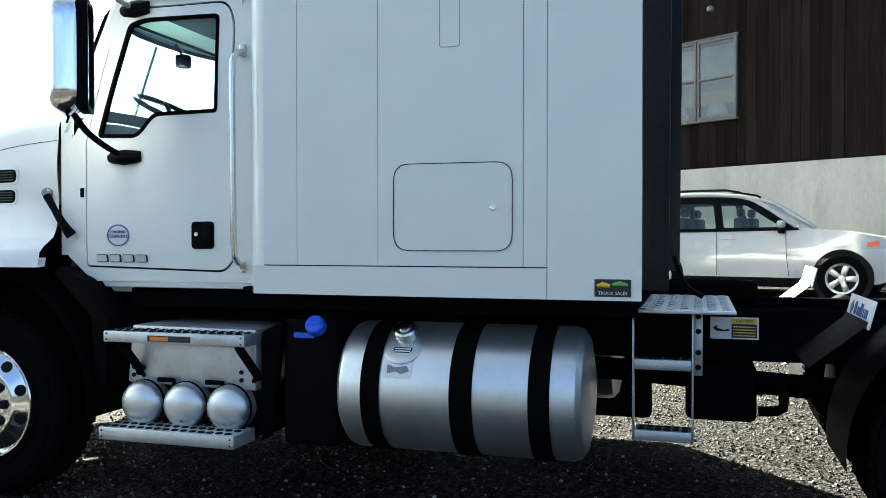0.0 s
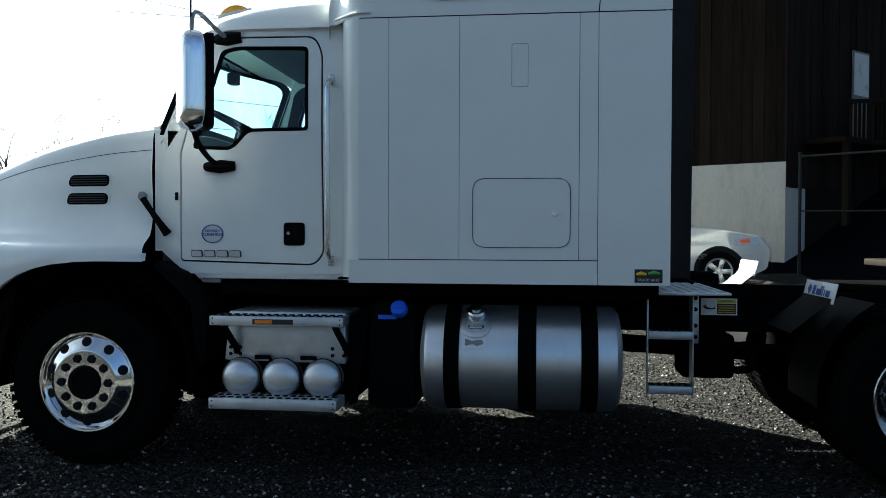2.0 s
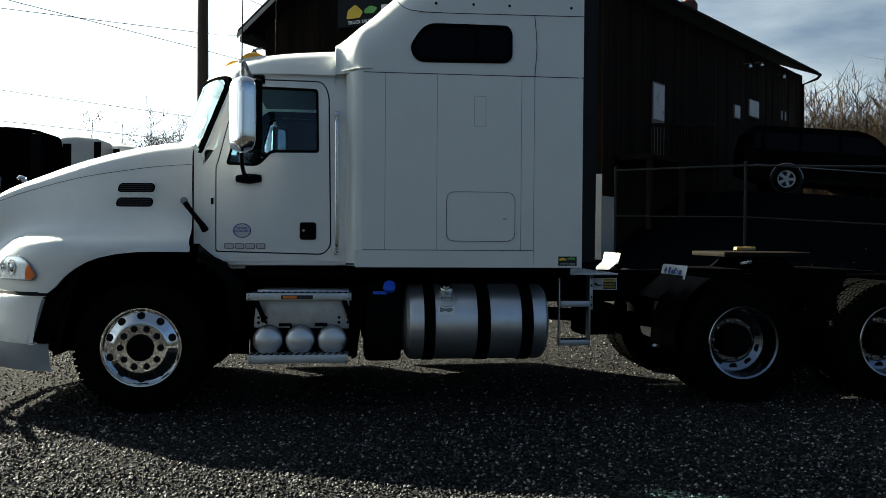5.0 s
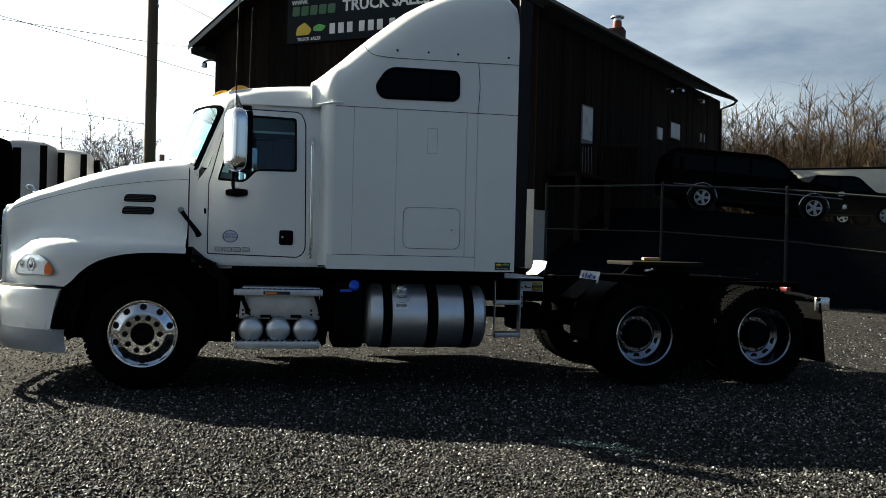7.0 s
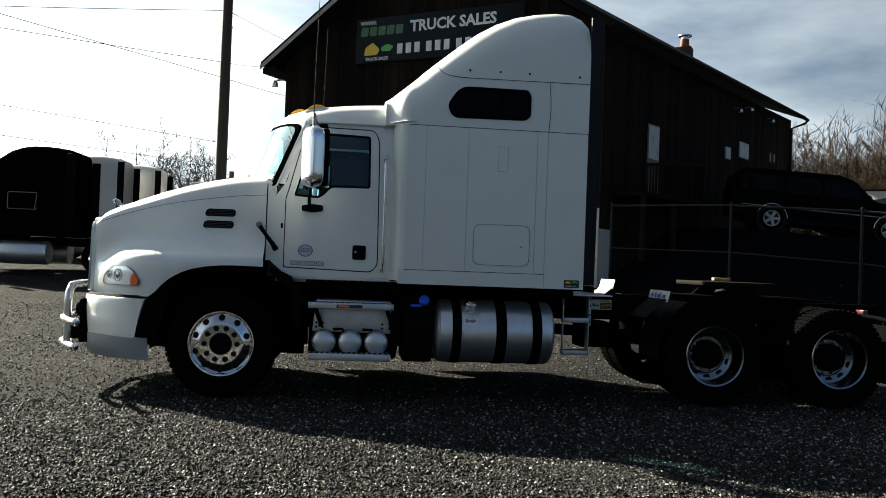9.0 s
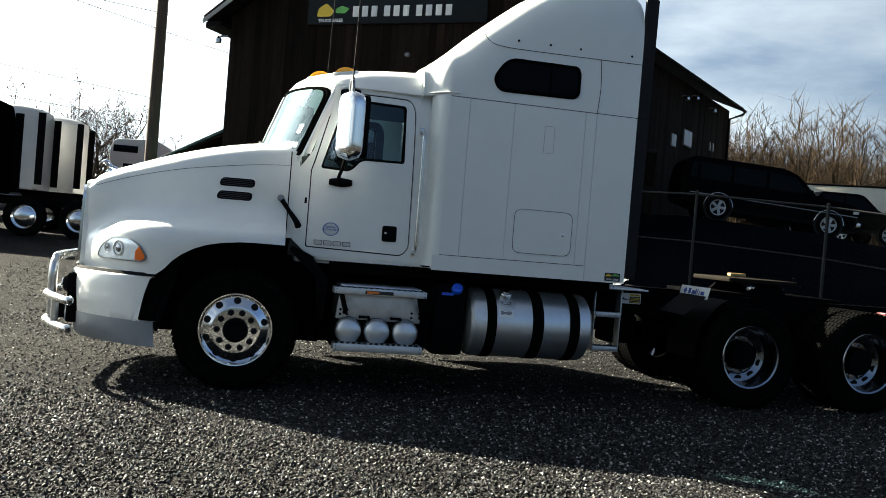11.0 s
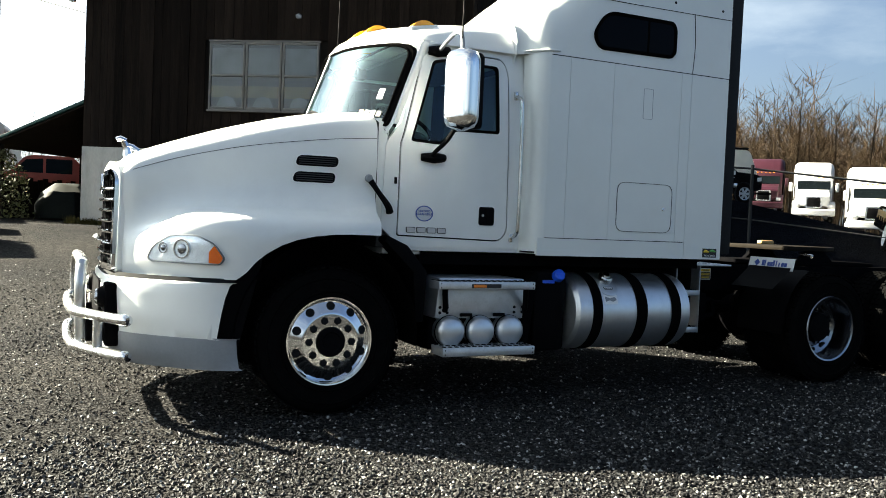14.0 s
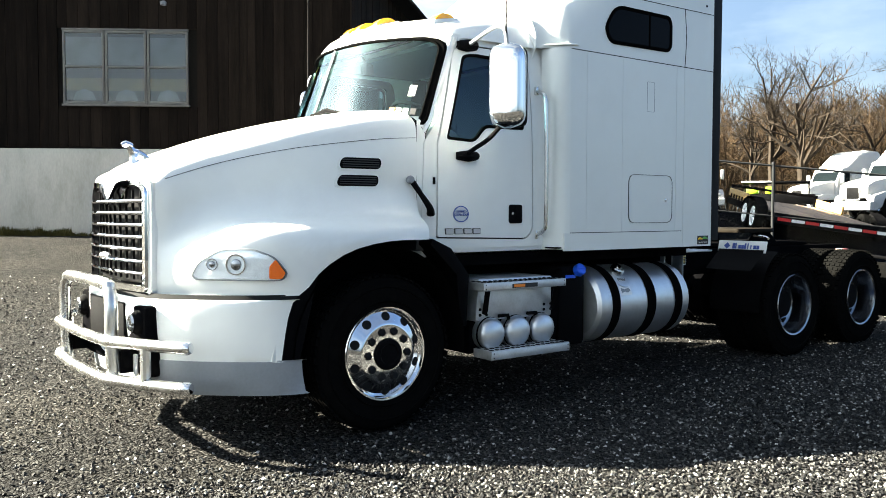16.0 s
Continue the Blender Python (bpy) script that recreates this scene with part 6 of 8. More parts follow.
# sign board
# green darkened for the sign, which hangs in shade
SIGNGREEN = surf("shaded_sign_green", (0.035, 0.12, 0.045), 0.5, vary=0.15)
SIGNBG = surf("sign_board", (0.009, 0.013, 0.017), 0.6, vary=0.2, spec=0.1)
sg_ = thing("sign_board", BM, "large black sign board with green and white lettering", "sign")
part("board", box(-8.05, -2.6, -0.045, -0.005, 7.28, 8.62, 0.006), SIGNBG, sg_)
sm = lambda u, z: Matrix.Translation((u, -0.052, z)) @ Matrix.Rotation(math.pi / 2, 4, "X")
words("WWW.", 0.17, WHITE, sm(-7.62, 8.47), sg_, bold=0.006)
words("TRUCK SALES", 0.45, WHITE, sm(-4.80, 8.25), sg_, bold=0.014)
for k in range(5):
    a = -7.88 + 0.30 * k
    part("green_mark", prism(loop_round([(a, 8.08), (a + 0.25, 8.08), (a + 0.27, 8.36), (a + 0.02, 8.36)], 0.05, 3), -0.056, -0.046), SIGNGREEN, sg_)
for k in range(10):
    a = -6.62 + 0.29 * k + (0.1 if k > 2 else 0) + (0.1 if k > 5 else 0)
    part("number_bar", box(a + 0.02, a + 0.20, -0.056, -0.046, 7.48, 7.78, 0.01), WHITE, sg_)
part("picture_shape", prism(loop_round([(-7.75, 7.50), (-7.30, 7.50), (-7.20, 7.66), (-7.45, 7.88), (-7.7, 7.74)], 0.06, 3), -0.056, -0.046), INKYEL, sg_)
part("picture_shape", prism(loop_round([(-7.15, 7.60), (-6.85, 7.58), (-6.72, 7.72), (-6.95, 7.80), (-7.15, 7.72)], 0.05, 3), -0.056, -0.046), INKGREEN, sg_)
words("TRUCK SALES", 0.13, WHITE, sm(-7.3, 7.38), sg_, bold=0.004)

# lean-to with a green roof at the barn's far corner
GREENR = surf("green_roof", (0.02, 0.07, 0.055), 0.5, vary=0.2, scale=3)
ln = thing("lean_to", BM, "open lean-to shed with green metal roof", "shed")
part("roof", prism([(-10.7, 4.11), (-13.6, 2.92), (-13.6, 2.99), (-10.7, 4.21)], 0.1, 4.5, 0.01), GREENR, ln, "green metal roof")
# added dark sheet that paints the shaded underside of the green roof
part("roof_lining", prism([(-10.7, 4.03), (-13.55, 2.86), (-13.55, 2.905), (-10.7, 4.075)], 0.12, 4.48, 0.004), WOOD, ln, "dark sheet added as shade under the roof")
for x, y in ((-13.3, 0.3), (-13.3, 4.3)):
    part("post", box(x - 0.07, x + 0.07, y - 0.07, y + 0.07, 0.5, 2.95), WOOD, ln)
part("back_wall", box(-13.4, -10.7, 4.4, 4.5, 0.5, 2.9), WOOD, ln)
# made-up dark boards that fill the blackness below the roof
for k in range(16):
    part("side_board", box(-13.38, -13.34, 0.42 + 0.24 * k, 0.64 + 0.24 * k, 0.6, 2.0 + 0.05 * (k % 3)), WOOD, ln)
# invented dark heap, there to keep the ground under the shed black
tp = thing("shade_filler_heap", BM @ Matrix.Translation((-12.2, 2.0, 0.95)), "made-up dark heap filling the shade under the lean-to", "heap")
tv = lathe([(1.0, 0.0), (0.98, 0.35), (0.85, 0.75), (0.5, 0.98), (0.0, 1.02)], 20)
for v in tv.verts:
    v.co *= 1 + 0.12 * noise.noise(v.co * 2.1)
part("filler_cover", tv, surf("filler_dark", (0.006, 0.008, 0.007), 0.7, vary=0.4, scale=4, spec=0.1), tp)

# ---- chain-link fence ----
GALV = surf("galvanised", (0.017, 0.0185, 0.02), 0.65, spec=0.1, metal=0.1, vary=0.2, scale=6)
fence = thing("chain_link_fence", pose(0, 0, 0), "galvanised chain-link fence along the bank", "fence")
fpts = []
for f in (0.0, 3.05, 5.75, 8.48, 11.2, 13.9):
    p = FP + FD * f
    z = float(np.interp(f, [0, 3, 5.75, 8.48, 13.9], [ground_z(FP.x, FP.y), 0.56, 0.385, 0.10, -0.46]))
    fpts.append((p.x, p.y, z))
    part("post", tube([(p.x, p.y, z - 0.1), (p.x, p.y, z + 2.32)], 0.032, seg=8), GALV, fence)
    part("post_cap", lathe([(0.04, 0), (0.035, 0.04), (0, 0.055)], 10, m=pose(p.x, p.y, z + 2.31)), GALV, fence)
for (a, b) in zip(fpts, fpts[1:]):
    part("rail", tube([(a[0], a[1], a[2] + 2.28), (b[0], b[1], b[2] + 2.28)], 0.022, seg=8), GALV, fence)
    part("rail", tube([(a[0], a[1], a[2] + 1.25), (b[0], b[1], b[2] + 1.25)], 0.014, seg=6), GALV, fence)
    L = (Vector(b) - Vector(a)).length
    n = int(L / 0.10)
    verts, edges, faces = [], [], []
    w = 0.0006
    for k in range(-22, n):
        for sgn in (1, -1):
            # one diagonal wire
            t0, t1 = k * 0.10, k * 0.10 + 2.2
            h0, h1 = (0.05, 2.25) if sgn > 0 else (2.25, 0.05)
            c0, c1 = max(t0, 0), min(t1, L)
            if c1 - c0 < 0.05:
                continue
            g0, g1 = h0 + (h1 - h0) * (c0 - t0) / 2.2, h0 + (h1 - h0) * (c1 - t0) / 2.2
            pa = Vector(a).lerp(Vector(b), c0 / L) + Vector((0, 0, g0))
            pb = Vector(a).lerp(Vector(b), c1 / L) + Vector((0, 0, g1))
            i = len(verts)
            sd = Vector((0, 0, w))
            nn = Vector((FM.x, FM.y, 0)) * w
            for q in (pa, pb):
                verts += [q + sd, q - sd * 0.5 + nn, q - sd * 0.5 - nn]
            faces += [(i, i + 1, i + 4, i + 3), (i + 1, i + 2, i + 5, i + 4), (i + 2, i, i + 3, i + 5)]
    me = bpy.data.meshes.new("wire_mesh")
    me.from_pydata([tuple(v) for v in verts], [], faces)
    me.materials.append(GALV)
    ob = new("wire_mesh", me)
    ob.parent = fence


# ---- vehicles ----
def car_wheel(parent, x, y, r, s, spokes, rimmat, w=0.11):
    m = pose(x, y, r) @ Matrix.Rotation(radians(s * -90), 4, "X")
    wh = part("wheel", lathe([(r * 0.62, -w), (r * 0.9, -w), (r * 0.985, -w * 0.8), (r, -w * 0.5), (r, w * 0.5), (r * 0.985, w * 0.8), (r * 0.9, w), (r * 0.66, w), (r * 0.64, w * 0.8)], 32, m=m), RUBBER, parent, "black tyre with alloy rim")
    part("rim", lathe([(r * 0.66, w), (r * 0.62, w * 1.02), (r * 0.58, w * 0.7), (r * 0.5, w * 0.1), (0, w * 0.1)], 28, m=m), GAP, wh)
    part("rim_ring", lathe([(r * 0.655, w * 0.9), (r * 0.65, w * 1.05), (r * 0.57, w * 1.0), (r * 0.56, w * 0.8)], 28, m=m), rimmat, wh)
    for k in range(spokes):
        a = 2 * math.pi * k / spokes
        part("spoke", turned(prism([(0.05 * r, -0.10 * r), (0.60 * r, -0.13 * r), (0.60 * r, 0.13 * r), (0.05 * r, 0.10 * r)], w * 0.75, w * 1.0, 0.006, axis="z"), m @ Matrix.Rotation(a, 4, "Z")), rimmat, wh)
    part("hub_cap", lathe([(0.16 * r, w * 0.9), (0.14 * r, w * 1.08), (0, w * 1.1)], 16, m=m), rimmat, wh)
    return wh


def body_car(name, m, label, paint, glassm, side, wind, wheels, r, half, rimmat, spokes, roof_in=0.14, lamps=(), extra=None, group="", screen=None):
    """A car facing +x: side outline (x, z), window outlines, wheel places; the upper part leans in."""
    car = thing(name, m, label, "car", group)
    zb = max(p[1] for p in side)
    belt = zb * 0.60

    def lean(z):
        return roof_in * max(0, (z - belt) / (zb - belt)) ** 1.2 + 0.03 * max(0, (0.5 - z))

    low = min(p[1] for p in side)
    out = loop_round(side, 0.07, 3)
    pts = []
    for p in out:
        pts.append((p[0], p[1]))
    bm = bmesh.new()
    ring = [bm.verts.new((p[0], 0, p[1])) for p in pts]
    bm.faces.new(ring)
    bmesh.ops.triangulate(bm, faces=bm.faces[:])
    for k in range(1, 20):
        x = min(p[0] for p in pts) + (max(p[0] for p in pts) - min(p[0] for p in pts)) * k / 20
        bmesh.ops.bisect_plane(bm, geom=bm.verts[:] + bm.edges[:] + bm.faces[:], plane_co=(x, 0, 0), plane_no=(1, 0, 0))
    for k in range(1, 9):
        bmesh.ops.bisect_plane(bm, geom=bm.verts[:] + bm.edges[:] + bm.faces[:], plane_co=(0, 0, low + (zb - low) * k / 9), plane_no=(0, 0, 1))
    geo = bmesh.ops.extrude_face_region(bm, geom=bm.faces[:])
    back = {g for g in geo["geom"] if isinstance(g, bmesh.types.BMVert)}
    x0, x1 = min(p[0] for p in pts), max(p[0] for p in pts)
    for v in bm.verts:
        sgn = 1 if v in back else -1
        taper = 0.10 * max(0, (abs(v.co.x - 0.5 * (x0 + x1)) / (0.5 * (x1 - x0)) - 0.72) / 0.28) ** 2
        v.co.y = sgn * (half - lean(v.co.z) - taper)
    bmesh.ops.recalc_face_normals(bm, faces=bm.faces)
    part("body", bm, paint, car, sharp=42)
    for s in (-1, 1):
        yq = lambda u, v, d, o=0.004, s=s: (u, s * (half - lean(v) - 0.10 * max(0, (abs(u - 0.5 * (x0 + x1)) / (0.5 * (x1 - x0)) - 0.72) / 0.28) ** 2 + o - d), v)
        for wx in wheels:
            part("wheel_arch", lathe([(0, 0.003), (r + 0.05, 0.003), (r + 0.06, 0.006), (r + 0.075, -0.01)], 30, m=pose(wx, s * (half - 0.003), r + 0.01) @ Matrix.Rotation(radians(s * -90), 4, "X")), GAP, car)
            car_wheel(car, wx, s * (half - 0.09), r, s, spokes, rimmat)
        for wv in wind:
            part("side_window", plate([loop_round(wv, 0.03, 3)], 0.004, yq, cuts=3), glassm, car, "dark side window")
        part("sill", box(wheels[0] + r + 0.08, wheels[1] - r - 0.08, s * half - 0.012, s * half + 0.008, low - 0.03, low + 0.07, 0.01), BLACKPL, car)
        for lx0, lx1, lz0, lz1, lm, nm in lamps:
            part(nm, plate([loop_round([(lx0, lz0), (lx1, lz0 + 0.02), (lx1, lz1), (lx0, lz1 - 0.03)], 0.02, 2)], 0.01, lambda u, v, d, yq=yq: yq(u, v, d, 0.012), cuts=3), lm, car)
    if screen:
        (ax, az), (bx_, bz) = screen
        nx, nz = (bz - az), -(bx_ - ax)
        ln_ = math.hypot(nx, nz)
        nx, nz = abs(nx) / ln_ * 0.012, abs(nz) / ln_ * 0.012
        part("windscreen", loft([[(ax + nx, y * (half - lean(az) - 0.10), az + nz), (bx_ + nx, y * (half - lean(bz) - 0.08), bz + nz)] for y in (-1, -0.5, 0, 0.5, 1)]), glassm, car)
    if extra:
        extra(car, half)
    return car


CARWHITE = surf("pearl_white_paint", (0.38, 0.392, 0.402), 0.25, vary=0.03, coat=0.8)
CARBLACK = surf("black_car_paint", (0.0015, 0.0015, 0.002), 0.4, vary=0.2, spec=0.015)
ALLOY = surf("alloy", (0.36, 0.37, 0.38), 0.35, metal=0.8, vary=0.1)
CARGLASS = surf("car_glass", (0.004, 0.006, 0.007), 0.06, vary=0.2, spec=0.04)
HEADL = surf("lamp_glass", (0.5, 0.5, 0.5), 0.15, metal=0.4, vary=0.2)


def suv_extra(car, half):
    """The glazed upper part on the belt line, with seats inside, and the fittings."""
    inward = lambda z: 0.02 + 0.20 * max(0, (z - 1.02) / 0.66) ** 1.15
    shell = loop_round([(-0.84, 1.0), (2.30, 1.05), (1.60, 1.50), (1.18, 1.585), (-0.35, 1.595), (-0.70, 1.41)], 0.05, 3)
    panes = [loop_round(q, 0.03, 3) for q in ([(-0.52, 1.09), (0.16, 1.08), (0.18, 1.44), (-0.36, 1.44)], [(0.26, 1.08), (1.06, 1.08), (0.98, 1.485), (0.26, 1.485)], [(1.17, 1.09), (2.02, 1.10), (1.50, 1.43), (1.09, 1.495)])]
    for s in (-1, 1):
        put = lambda u, v, d, s=s, o=0.0: (u, s * (half - inward(v) + o - d), v)
        up_ = part("cabin_side", plate([shell] + panes, 0.05, put, cuts=5), BLACKPL, car, "black window surround")
        part("roof_edge", tube([put(u, z, 0.01) for u, z in ((2.24, 1.10), (1.62, 1.505), (1.2, 1.595), (0.4, 1.615), (-0.35, 1.605), (-0.72, 1.41))], 0.035, seg=8, smooth=3), CARWHITE, car)
        for q in panes:
            part("side_window", plate([q], 0.0, lambda u, v, d, put=put: put(u, v, 0.02)), SUVGLASS, up_, "clear side window")
        part("roof_rail", tube([(-0.2, s * 0.58, 1.63), (0.1, s * 0.60, 1.68), (1.15, s * 0.60, 1.685), (1.42, s * 0.58, 1.61)], 0.020, seg=6, smooth=2), BLACKPL, car)
        mr = part("wing_mirror", box(1.98, 2.10, s * (half + 0.07) - 0.09, s * (half + 0.07) + 0.09, 1.08, 1.20, 0.04), CARWHITE, car)
        part("mirror_base", box(1.99, 2.09, s * (half + 0.04) - 0.07, s * (half + 0.04) + 0.07, 1.0, 1.085, 0.03), BLACKPL, mr)
        for x in (0.30, 1.14):
            part("door_handle", box(x, x + 0.22, s * half - 0.002, s * half + 0.022, 0.905, 0.93, 0.008), CARWHITE, car)
        for x in (0.22, 1.08, 2.10):
            part("door_seam", tube([(x + (0.04 if x > 2 else 0), s * (half + 0.001), 0.36), (x, s * (half + 0.001), 0.70), (x - 0.01, s * (half - 0.018), 1.02)], 0.005, seg=4), GAP, car)
        part("lower_cladding", box(0.50, 2.46, s * half - 0.03, s * half + 0.006, 0.20, 0.315, 0.01), BLACKPL, car)
        part("fog_vent", box(3.34, 3.52, s * (half - 0.13) - 0.02, s * (half - 0.13) + 0.02, 0.34, 0.50, 0.02), BLACKPL, car)
        for x in (0.35, 1.25):
            seat = part("seat", box(x, x + 0.16, s * 0.36 - 0.22, s * 0.36 + 0.22, 0.9, 1.26, 0.05), SEATCL, car)
            part("headrest", box(x + 0.02, x + 0.12, s * 0.36 - 0.12, s * 0.36 + 0.12, 1.27, 1.41, 0.04), SEATCL, seat)
    part("roof", loft([[(x, y * (0.66 + 0.02 * (x < 1.3)), z - 0.04 * y * y) for y in np.linspace(-1, 1, 9)] for x, z in ((1.58, 1.515), (1.40, 1.565), (1.15, 1.61), (0.4, 1.635), (-0.35, 1.62), (-0.70, 1.44))]), CARWHITE, car)
    part("tailgate", loft([[(-0.70, -0.68, 1.44), (-0.70, 0.68, 1.44)], [(-0.86, -0.80, 1.0), (-0.86, 0.80, 1.0)]]), CARGLASS, car)
    part("windscreen", loft([[(2.26, y * 0.80, 1.09), (1.60, y * 0.68, 1.50)] for y in (-1, -0.5, 0, 0.5, 1)]), SUVGLASS, car, "clear raked windscreen")
    part("steering_wheel", tube([(1.78 + 0.05 * math.sin(q), 0.36 + 0.18 * math.cos(q), 1.10 + 0.17 * math.sin(q)) for q in np.linspace(0, 2 * math.pi, 17)], 0.015, seg=6), BLACKPL, car)


SUVGLASS = glass("suv_glass", (0.70, 0.78, 0.76), 0.0, 1.6)
fz = ground_z(4.5, 9.8)
body_car("suv", pose(3.16, 10.175, fz - 0.01, 0, 0, -16), "white compact SUV with alloy wheels parked by the foundation wall", CARWHITE, CARGLASS,
         [(-0.88, 0.42), (-0.30, 0.27), (3.34, 0.27), (3.61, 0.40), (3.65, 0.72), (3.46, 0.93), (2.80, 1.05), (2.24, 1.09), (-0.82, 1.04), (-0.90, 0.95)],
         [], (0.15, 2.86), 0.345, 0.88, ALLOY, 5, roof_in=0.05, lamps=((3.10, 3.50, 0.77, 0.92, HEADL, "headlight"), (3.18, 3.34, 0.80, 0.90, TURN, "turn_signal")), extra=suv_extra)


def big_extra(car, half):
    for s in (-1, 1):
        for wx in (0.0, 3.3):
            part("chrome_arch", tube([(wx + 0.44 * math.cos(a), s * (half + 0.006), 0.37 + 0.44 * math.sin(a)) for a in np.linspace(0.1, math.pi - 0.1, 14)], 0.012, seg=5), STEEL, car)
        part("side_moulding", tube([(-0.9, s * (half + 0.006), 0.72), (4.1, s * (half + 0.006), 0.72)], 0.014, seg=5), GREYPL, car)
        part("wing_mirror", box(2.52, 2.66, s * (half + 0.1) - 0.1, s * (half + 0.1) + 0.1, 1.12, 1.3, 0.03), BLACKPL, car)
        part("roof_rack", tube([(-0.6, s * 0.6, 1.86), (1.9, s * 0.6, 1.87)], 0.02, seg=6), BLACKPL, car)
    part("front_bumper", box(4.12, 4.28, -0.9, 0.9, 0.42, 0.58, 0.04), STEEL, car)


z1 = ground_z(14.0, 15.5)
body_car("black_suv", pose(14.0, 15.5, z1 - 0.02, 0, 4.6, -16.4), "long black SUV with chrome arches parked on the bank", CARBLACK, CARGLASS,
         [(-1.15, 0.48), (-0.5, 0.32), (3.8, 0.32), (4.18, 0.45), (4.22, 0.95), (3.95, 1.06), (2.85, 1.14), (2.25, 1.70), (1.9, 1.83), (-0.85, 1.84), (-1.12, 1.70), (-1.20, 1.1)],
         [[(-0.95, 1.18), (0.25, 1.18), (0.25, 1.66), (-0.90, 1.66)], [(0.34, 1.18), (1.30, 1.18), (1.30, 1.68), (0.34, 1.68)], [(1.40, 1.18), (2.60, 1.18), (2.18, 1.62), (1.40, 1.68)]],
         (0.0, 3.3), 0.37, 0.98, ALLOY, 5, lamps=((3.98, 4.16, 0.80, 0.96, HEADL, "headlight"),), extra=big_extra, screen=((2.80, 1.17), (2.28, 1.67)))
z2 = ground_z(22.5, 20.0)
body_car("pickup", pose(20.2, 20.45, z2 - 0.06, 0, 0, -10), "black pickup truck with chrome wheels on the bank", CARBLACK, CARGLASS,
         [(-1.15, 0.60), (-0.5, 0.45), (3.9, 0.45), (4.45, 0.6), (4.48, 1.05), (4.2, 1.20), (3.2, 1.26), (2.65, 1.80), (2.4, 1.88), (0.95, 1.88), (0.80, 1.25), (-1.15, 1.25)],
         [[(1.0, 1.30), (1.80, 1.30), (1.80, 1.78), (1.0, 1.78)], [(1.88, 1.30), (2.95, 1.30), (2.56, 1.72), (1.88, 1.78)]],
         (0.0, 3.6), 0.40, 1.0, ALLOY, 6, lamps=((4.2, 4.42, 0.92, 1.1, HEADL, "headlight"),), extra=None)
REDP = surf("faded_red_paint", (0.20, 0.025, 0.015), 0.5, vary=0.25, scale=3)
body_car("red_pickup", pose(0.0, 25.0, ground_z(-1.6, 25.0), 0, 0, 180), "faded red old pickup under the lean-to", REDP, CARGLASS,
         [(-1.15, 0.60), (-0.5, 0.45), (3.5, 0.45), (4.05, 0.6), (4.08, 1.05), (3.9, 1.20), (2.9, 1.26), (2.45, 1.80), (2.2, 1.88), (0.95, 1.88), (0.80, 1.25), (-1.15, 1.25)],
         [[(1.0, 1.30), (1.80, 1.30), (1.80, 1.78), (1.0, 1.78)], [(1.88, 1.30), (2.75, 1.30), (2.40, 1.72), (1.88, 1.78)]],
         (0.0, 3.2), 0.40, 0.95, ALLOY, 6)


